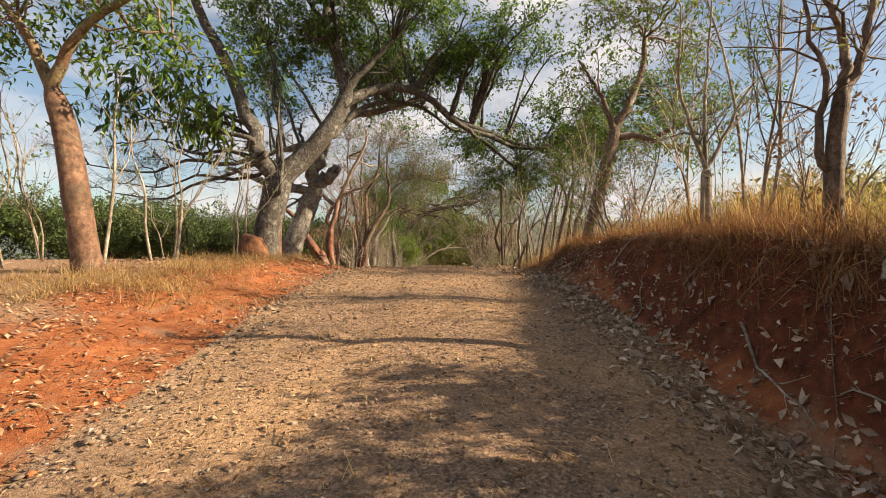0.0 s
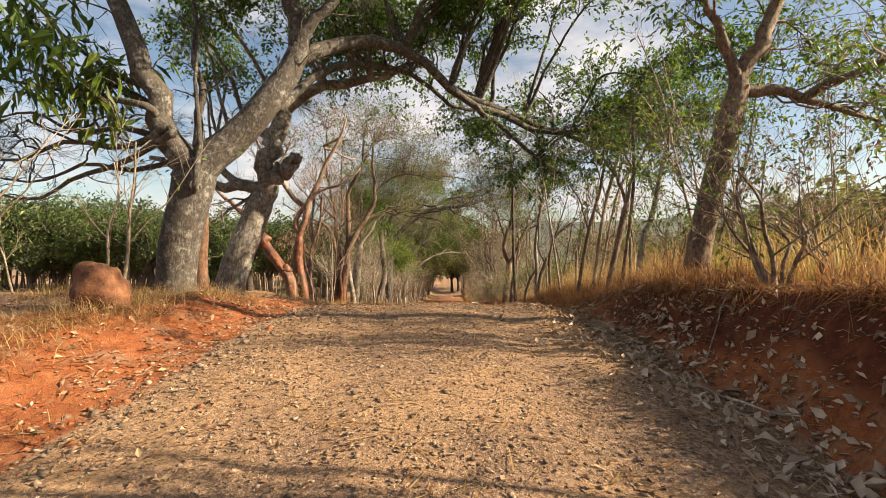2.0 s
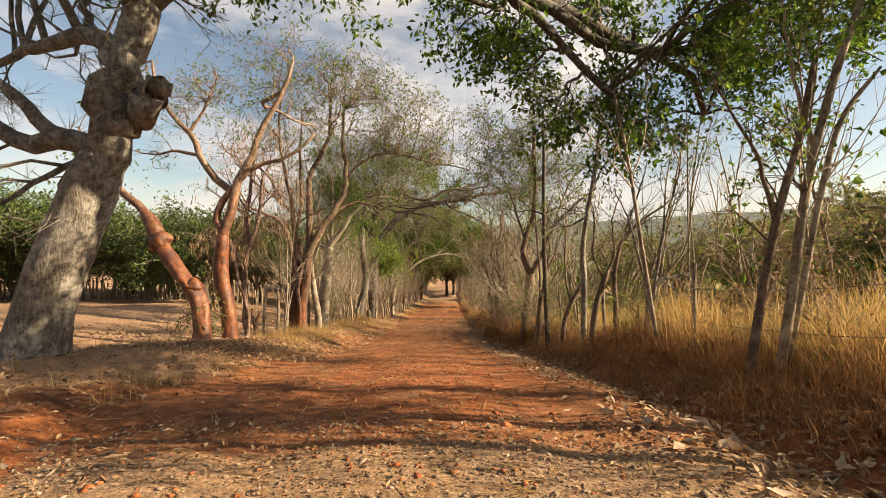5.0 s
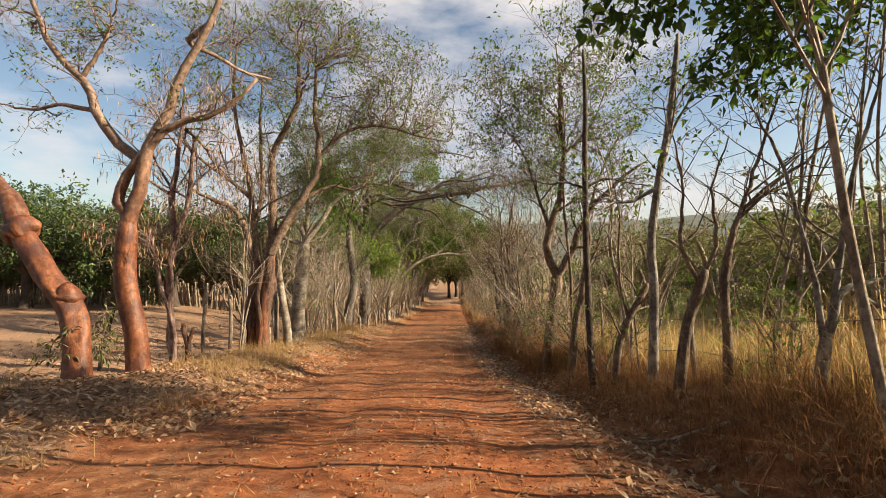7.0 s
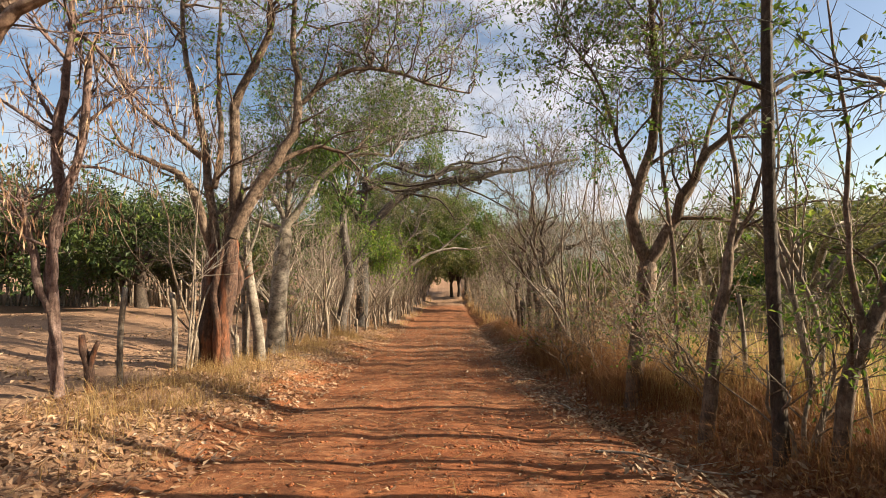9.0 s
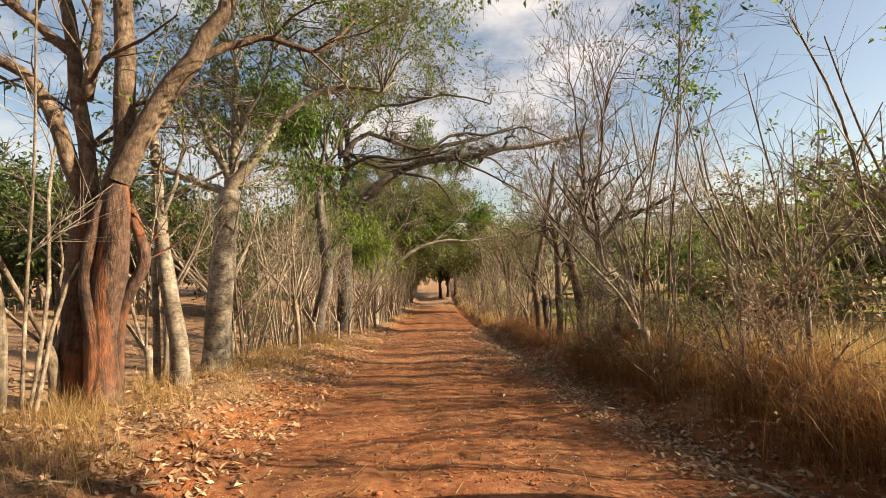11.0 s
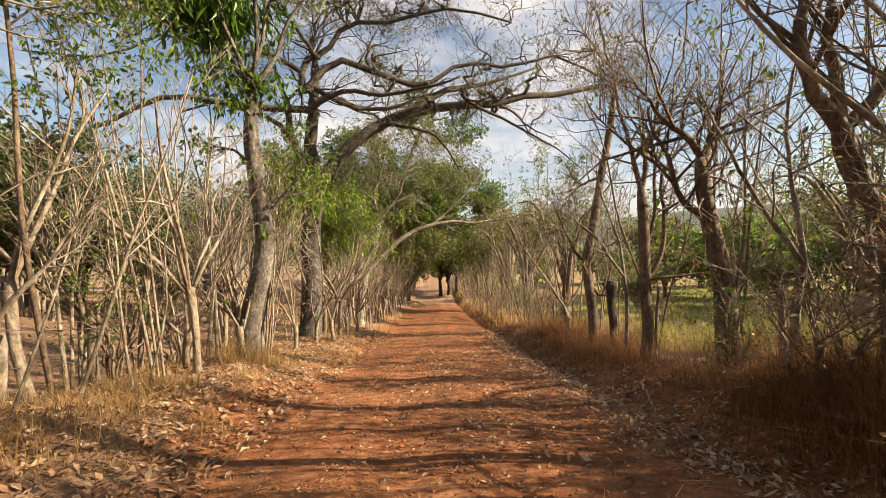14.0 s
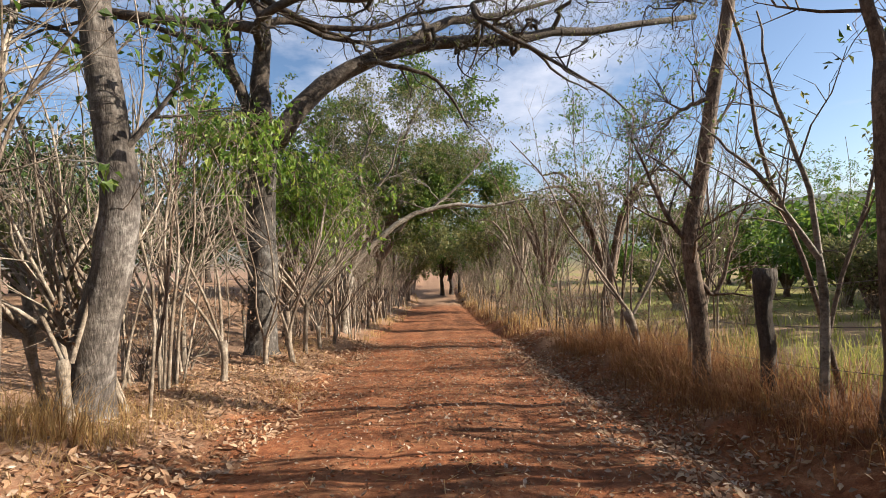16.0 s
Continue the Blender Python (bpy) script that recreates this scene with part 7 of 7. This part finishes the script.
def stones():
    rng = np.random.default_rng(41)
    # eight-sided pebbles: two poles and a belt of four, all pushed about
    pebble = np.array([(0, 0, 0.8), (1, 0.2, 0.1), (-0.1, 1, 0), (-1, -0.2, 0.1), (0.1, -1, 0), (0, 0, -0.7)])
    faces = np.array([(0, 1, 2), (0, 2, 3), (0, 3, 4), (0, 4, 1), (5, 2, 1), (5, 3, 2), (5, 4, 3), (5, 1, 4)])

    def heap(x, y, size):
        n = len(x)
        body = pebble[None] * rng.uniform(0.55, 1.15, (n, 1, 3)) + rng.normal(0, 0.22, (n, 6, 3))
        a = rng.uniform(0, 2 * np.pi, n)
        turn = np.zeros((n, 3, 3))
        turn[:, 0, 0], turn[:, 0, 1], turn[:, 1, 0], turn[:, 1, 1], turn[:, 2, 2] = np.cos(a), -np.sin(a), np.sin(a), np.cos(a), 0.7
        body = np.einsum("nij,nkj->nki", turn, body) * size[:, None, None] * 0.7
        c = np.stack([x, y, height(x, y) + size * 0.12], -1)
        return (body + c[:, None]).reshape(-1, 3), (np.arange(n)[:, None, None] * 6 + faces[None]).reshape(-1, 3)

    n1, n2, n3 = 26000, 3000, 500
    y1, y2, y3 = rng.uniform(-2, 12.8, n1), rng.uniform(-2, 12.6, n2), rng.uniform(12, 45, n3)
    u2 = np.where(rng.random(n2) < 0.5, rng.normal(-2.0, 0.22, n2), rng.normal(1.85, 0.25, n2))
    v, q = joined([heap(rng.normal(0, 1.3, n1), y1, rng.gamma(1.6, 0.005, n1) + 0.005), heap(u2, y2, rng.gamma(2.0, 0.007, n2) + 0.010), heap(rng.normal(0, 1.8, n3) + road_middle(y3), y3, rng.gamma(2.0, 0.006, n3) + 0.010)])
    n5 = 130
    v, q = joined([(v, q), heap(rng.normal(-2.08, 0.17, n5), rng.uniform(-1.5, 10.5, n5), rng.uniform(0.025, 0.075, n5))])
    tagged(new("gravel_stones", mesh_of("gravel_stones", v, None, q, STONE)), "loose grey-brown gravel on the track", "gravel", kind="stuff")
    # clods of red earth beside the track
    n = 1900
    y = rng.uniform(-1.5, 12.5, n)
    u = np.where(rng.random(n) < 0.6, rng.normal(-2.8, 0.5, n), rng.normal(2.5, 0.3, n))
    v, q = heap(u, y, rng.gamma(1.6, 0.009, n) + 0.008)
    n = 17000
    y4 = rng.uniform(11.5, 46, n)
    v, q = joined([(v, q), heap(rng.normal(0, 1.5, n) + road_middle(y4), y4, rng.gamma(1.5, 0.006, n) + 0.006)])
    tagged(new("earth_clods", mesh_of("earth_clods", v, None, q, CLAY)), "crumbled clods of red earth", "earth clods", kind="stuff")


def clay_material():
    m, tr, bsdf, _ = begin("red_clay")
    n2 = noise_of(tr, coords(tr), 7, 7, 0.7)
    tr.links.new(ramp(tr, n2, [(0.25, (0.17, 0.045, 0.017)), (0.5, (0.31, 0.095, 0.032)), (0.75, (0.42, 0.165, 0.065))]), bsdf.inputs["Base Color"])
    bsdf.inputs["Roughness"].default_value = 0.95
    relief(tr, bsdf, noise_of(tr, coords(tr), 42, 5), 0.8, 0.02)
    return m


CLAY = clay_material()
stones()


def boulder():
    rng = np.random.default_rng(43)
    bm = bmesh.new()
    bmesh.ops.create_icosphere(bm, subdivisions=4, radius=1)
    for v in bm.verts:
        p = v.co.copy()
        n = noise.noise(p * 1.3 + Vector((3, 1, 7))) * 0.26 + noise.noise(p * 2.9) * 0.11 + noise.noise(p * 9) * 0.025
        p *= 1 + n
        p.z = max(p.z, -0.75)
        v.co = (p.x * 0.275 - 0.10 * max(p.z, 0) * 0.5, p.y * 0.27, p.z * 0.325 + 0.05 * max(-p.x, 0))
    me = bpy.data.meshes.new("boulder")
    bm.to_mesh(me)
    bm.free()
    me.polygons.foreach_set("use_smooth", [True] * len(me.polygons))
    me.materials.append(BOULDER)
    ob = new("boulder", me)
    ob.location = (-3.78, 9.4, at_ground(-3.78, 9.4) + 0.20)
    tagged(ob, "rounded red-brown boulder on the earth verge", "boulder")


boulder()


def fallen_sticks():
    """Dead branches lying on the bank and in the ditch."""
    rng = np.random.default_rng(47)
    spots = [(2.35, 3.2, 1.1), (2.7, 4.4, 0.9), (2.2, 5.3, 0.8), (2.9, 6.4, 1.0), (2.4, 2.4, 0.7), (1.95, 7.4, 0.8), (2.6, 8.3, 0.9), (2.1, 1.6, 0.9), (2.8, 3.0, 0.6), (2.3, 17.2, 0.9), (1.9, 20.5, 1.3), (2.0, 26.5, 1.1), (2.2, 31.0, 1.2), (-3.0, 23.5, 0.8), (-3.3, 28.0, 0.9), (1.7, 23.5, 1.0)]
    for x, y, ln in spots:
        x += float(road_middle(y))
        a = rng.uniform(0, 2 * np.pi)
        s = np.linspace(-0.5, 0.5, 9)
        px = x + np.cos(a) * s * ln + np.cumsum(rng.normal(0, 0.02, 9))
        py = y + np.sin(a) * s * ln + np.cumsum(rng.normal(0, 0.02, 9))
        line = np.stack([px, py, height(px, py) + 0.015 + np.abs(np.cumsum(rng.normal(0, 0.012, 9)))], -1)
        r = np.linspace(0.014, 0.005, 9)
        side = sprout(line[None], r[None], 4, rng, (0.2, 0.95), (25, 60), (0.15, 0.4), 5, 0.15, 0.04)
        v, q = joined([tubes(line[None], r[None], 6), tubes(*side, 4)])
        base = np.array([x, y, at_ground(x, y)])
        ob = new("fallen_branch", mesh_of("fallen_branch", v - base, q, None, BARK_STICK))
        ob.location = base
        tagged(ob, "dry forked branch lying on the ground", "branch", "fallen branches")


fallen_sticks()


# ---- fences ----


def post_mesh(seed, tall, r, wood=None):
    rng = np.random.default_rng(seed)
    l = curve([(0, 0, -0.3), (rng.normal(0, 0.02), rng.normal(0, 0.02), tall * 0.5), (rng.normal(0, 0.03), rng.normal(0, 0.03), tall)], 9)
    v, q = tubes(*[a[None] for a in closed(l, np.linspace(r, r * 0.85, 9))], 9, 0.16, seed)
    return mesh_of("post", v, q, None, wood or WOOD_POST)


def wire_fence(label, u, ys, seed, tall=1.5, r=0.045):
    rng = np.random.default_rng(seed)
    y0 = ys[0]
    base = Vector((u + float(road_middle(y0)), y0, at_ground(u + float(road_middle(y0)), y0)))
    root = thing("wire_fence", base, label, "fence")
    meshes = [post_mesh(seed + k, tall * rng.uniform(0.9, 1.1), r * rng.uniform(0.9, 1.2)) for k in range(4)]
    tops = []
    for i, y in enumerate(ys):
        x = u + float(road_middle(y)) + rng.normal(0, 0.06)
        z = at_ground(x, y)
        ob = part("post", meshes[i % 4], root)
        ob.matrix_basis = Matrix.Translation(-base) @ pose(x, y, z, rng.normal(0, 3), rng.normal(0, 3), rng.uniform(0, 360))
        tops.append((x, y, z))
    for level in (0.4, 0.8, 1.2):
        pts = []
        for (xa, ya, za), (xb, yb, zb) in zip(tops, tops[1:]):
            for s in (0, 0.33, 0.67):
                pts.append((xa + (xb - xa) * s, ya + (yb - ya) * s, za + (zb - za) * s + level - 0.05 * math.sin(s * math.pi)))
        line = np.array(pts)
        v, q = tubes(line[None], np.full((1, len(line)), 0.004), 4)
        barbs = sprout(line[None], np.full((1, len(line)), 0.004), len(line) * 6, rng, (0, 1), (70, 90), (0.03, 0.05), 2, 0, 0, 0.7, 0.5, least=0.002)
        v, q = joined([(v, q), tubes(*barbs, 3)])
        part("barbed_wire", mesh_of("barbed_wire", v - np.array(base), q, None, WIRE), root)


wire_fence("leaning grey wooden posts with barbed wire among saplings", -4.85, [23.4, 25.2, 27.8, 30.4, 33.0, 35.8, 38.6, 41.4, 44.2, 48, 52, 56], 301)
wire_fence("wooden posts with rusty barbed wire in tall grass", 3.35, [12.5, 15.5, 18.6, 21.6, 24.8, 27.6, 30.4, 33.2, 36.4, 40, 44, 48, 52, 56], 311, 1.1, 0.03)


def stump_post():
    """The thick weathered post beside the track."""
    x, y = 3.2, 34.45
    rng = np.random.default_rng(53)
    l = curve([(0, 0, -0.3), (0.02, 0, 0.5), (-0.02, 0.01, 1.0), (0.01, 0, 1.42)], 12)
    v, q = tubes(*[a[None] for a in closed(l, np.array([0.10, 0.085, 0.08, 0.075, 0.075, 0.075, 0.078, 0.08, 0.085, 0.1, 0.115, 0.10]))], 12, 0.22, 5)
    ob = new("gate_post", mesh_of("gate_post", v, q, None, BARK_DARK))
    ob.location = (x, y, at_ground(x, y))
    tagged(ob, "thick dark weathered post standing in grass", "post")


stump_post()


def dead_stump():
    """A rotten forked stump on the verge."""
    x, y = -4.88, 22.8
    l1 = curve([(0.03, 0, -0.2), (0.0, 0.02, 0.35), (-0.07, 0.0, 0.62), (-0.10, 0.02, 0.82)], 9)
    l2 = curve([(0.0, 0.02, 0.35), (0.07, 0.0, 0.58), (0.12, 0.03, 0.74)], 9)
    v, q = joined([tubes(*[a[None] for a in closed(l1, np.linspace(0.075, 0.035, 9))], 9, 0.3, 7), tubes(*[a[None] for a in closed(l2, np.linspace(0.045, 0.025, 9))], 8, 0.3, 8)])
    ob = new("dead_stump", mesh_of("dead_stump", v, q, None, BARK_RUST))
    ob.location = (x, y, at_ground(x, y))
    tagged(ob, "short rotten forked stump among dry leaves", "stump")


dead_stump()


def leaning_stake():
    line = curve([(-5.42, 21.0, at_ground(-5.42, 21.0) - 0.08), (-5.36, 21.05, at_ground(-5.42, 21.0) + 0.45), (-5.22, 21.1, at_ground(-5.42, 21.0) + 1.05)], 10)
    base = line[0].copy()
    v, q = tubes(*[a[None] for a in closed(line, np.linspace(0.035, 0.024, 10))], 8, 0.12, 77)
    root = thing("leaning_stake", base, "dark weathered stake leaning beside a red trunk", "stake")
    part("pole", mesh_of("pole", v - base, q, None, BARK_DARK), root)


leaning_stake()


def palisade():
    rng = np.random.default_rng(59)
    base = Vector((-18, 38, at_ground(-18, 38)))
    root = thing("palisade_fence", base, "pale rough stake fence across the far field", "fence")
    meshes = [post_mesh(320 + k, h, 0.05, BARK_STICK) for k, h in enumerate((1.15, 1.35, 1.0, 1.25))]
    for i in range(150):
        x = -32 + i * 0.145 + rng.normal(0, 0.03)
        y = 38.5 + rng.normal(0, 0.05) + 0.05 * (x + 18)
        ob = part("stake", meshes[i % 4], root)
        ob.matrix_basis = Matrix.Translation(-base) @ pose(x, y, at_ground(x, y), rng.normal(0, 4), rng.normal(0, 4), rng.uniform(0, 360))


palisade()


# ---- climbing and hanging plants ----


def hanging_clump(name, label, at, radius, strands, count, size, slim, leaf, seed, fall=0.9):
    """Leafy strands that hang from a limb, fuller at the middle."""
    rng = np.random.default_rng(seed)
    start = rng.normal(0, radius * 0.42, (strands, 3)) * (1, 1, 0.45) + (0, 0, radius * 0.35)
    d = unit(rng.normal(size=(strands, 3)) + (0, 0, 0.4))
    p, out = start, [start]
    for _ in range(5):
        p = p + d * radius * 0.16
        out.append(p)
        d = unit(d + rng.normal(0, 0.2, d.shape) + (0, 0, -fall * 0.35))
    lines = np.stack(out, 1)
    root = thing(name, at, label, "plant")
    v, q = tubes(lines, np.full((strands, 6), 0.006), 3)
    part("strand_growth", mesh_of("strand_growth", v, q, None, BARK_BROWN), root, kind="stuff")
    v, q = leaves_on(lines, count, size, rng, slim, 0.9, 0.06)
    part("foliage", mesh_of("foliage", v, q, None, leaf, False), root, kind="stuff")


hanging_clump("epiphyte_clump", "hanging clump of strappy green epiphytes on a trunk", (-4.6, 34.6, 4.9), 1.0, 150, 16, 0.34, 0.20, LEAF_DARK, 401)
hanging_clump("vine_clump", "dark hanging vine leaves on the grey trunk", (-3.9, 34.7, 3.2), 0.7, 60, 8, 0.16, 0.5, LEAF_DARK, 402)
hanging_clump("climbing_shrub", "bright green climbing leaves around the tree trunk", (-4.2, 39.7, 1.7), 1.3, 190, 10, 0.16, 0.55, LEAF_BRIGHT, 403)
hanging_clump("climbing_shrub", "bright green leafy climber beside the track", (-3.3, 42.6, 0.6), 1.5, 260, 11, 0.17, 0.55, LEAF_BRIGHT, 404)
hanging_clump("broadleaf_spray", "drooping spray of long broad leaves", (-7.4, 12.3, 5.1), 1.5, 84, 7, 0.34, 0.26, LEAF_DARK, 405)
hanging_clump("broadleaf_spray", "spray of long lit green leaves", (-6.2, 12.6, 4.6), 0.8, 26, 6, 0.40, 0.26, LEAF_FRESH, 406)
hanging_clump("climbing_shrub", "small dark climber at a red trunk's foot", (-5.0, 20.3, 0.3), 0.5, 40, 8, 0.10, 0.4, LEAF_OLIVE, 407)
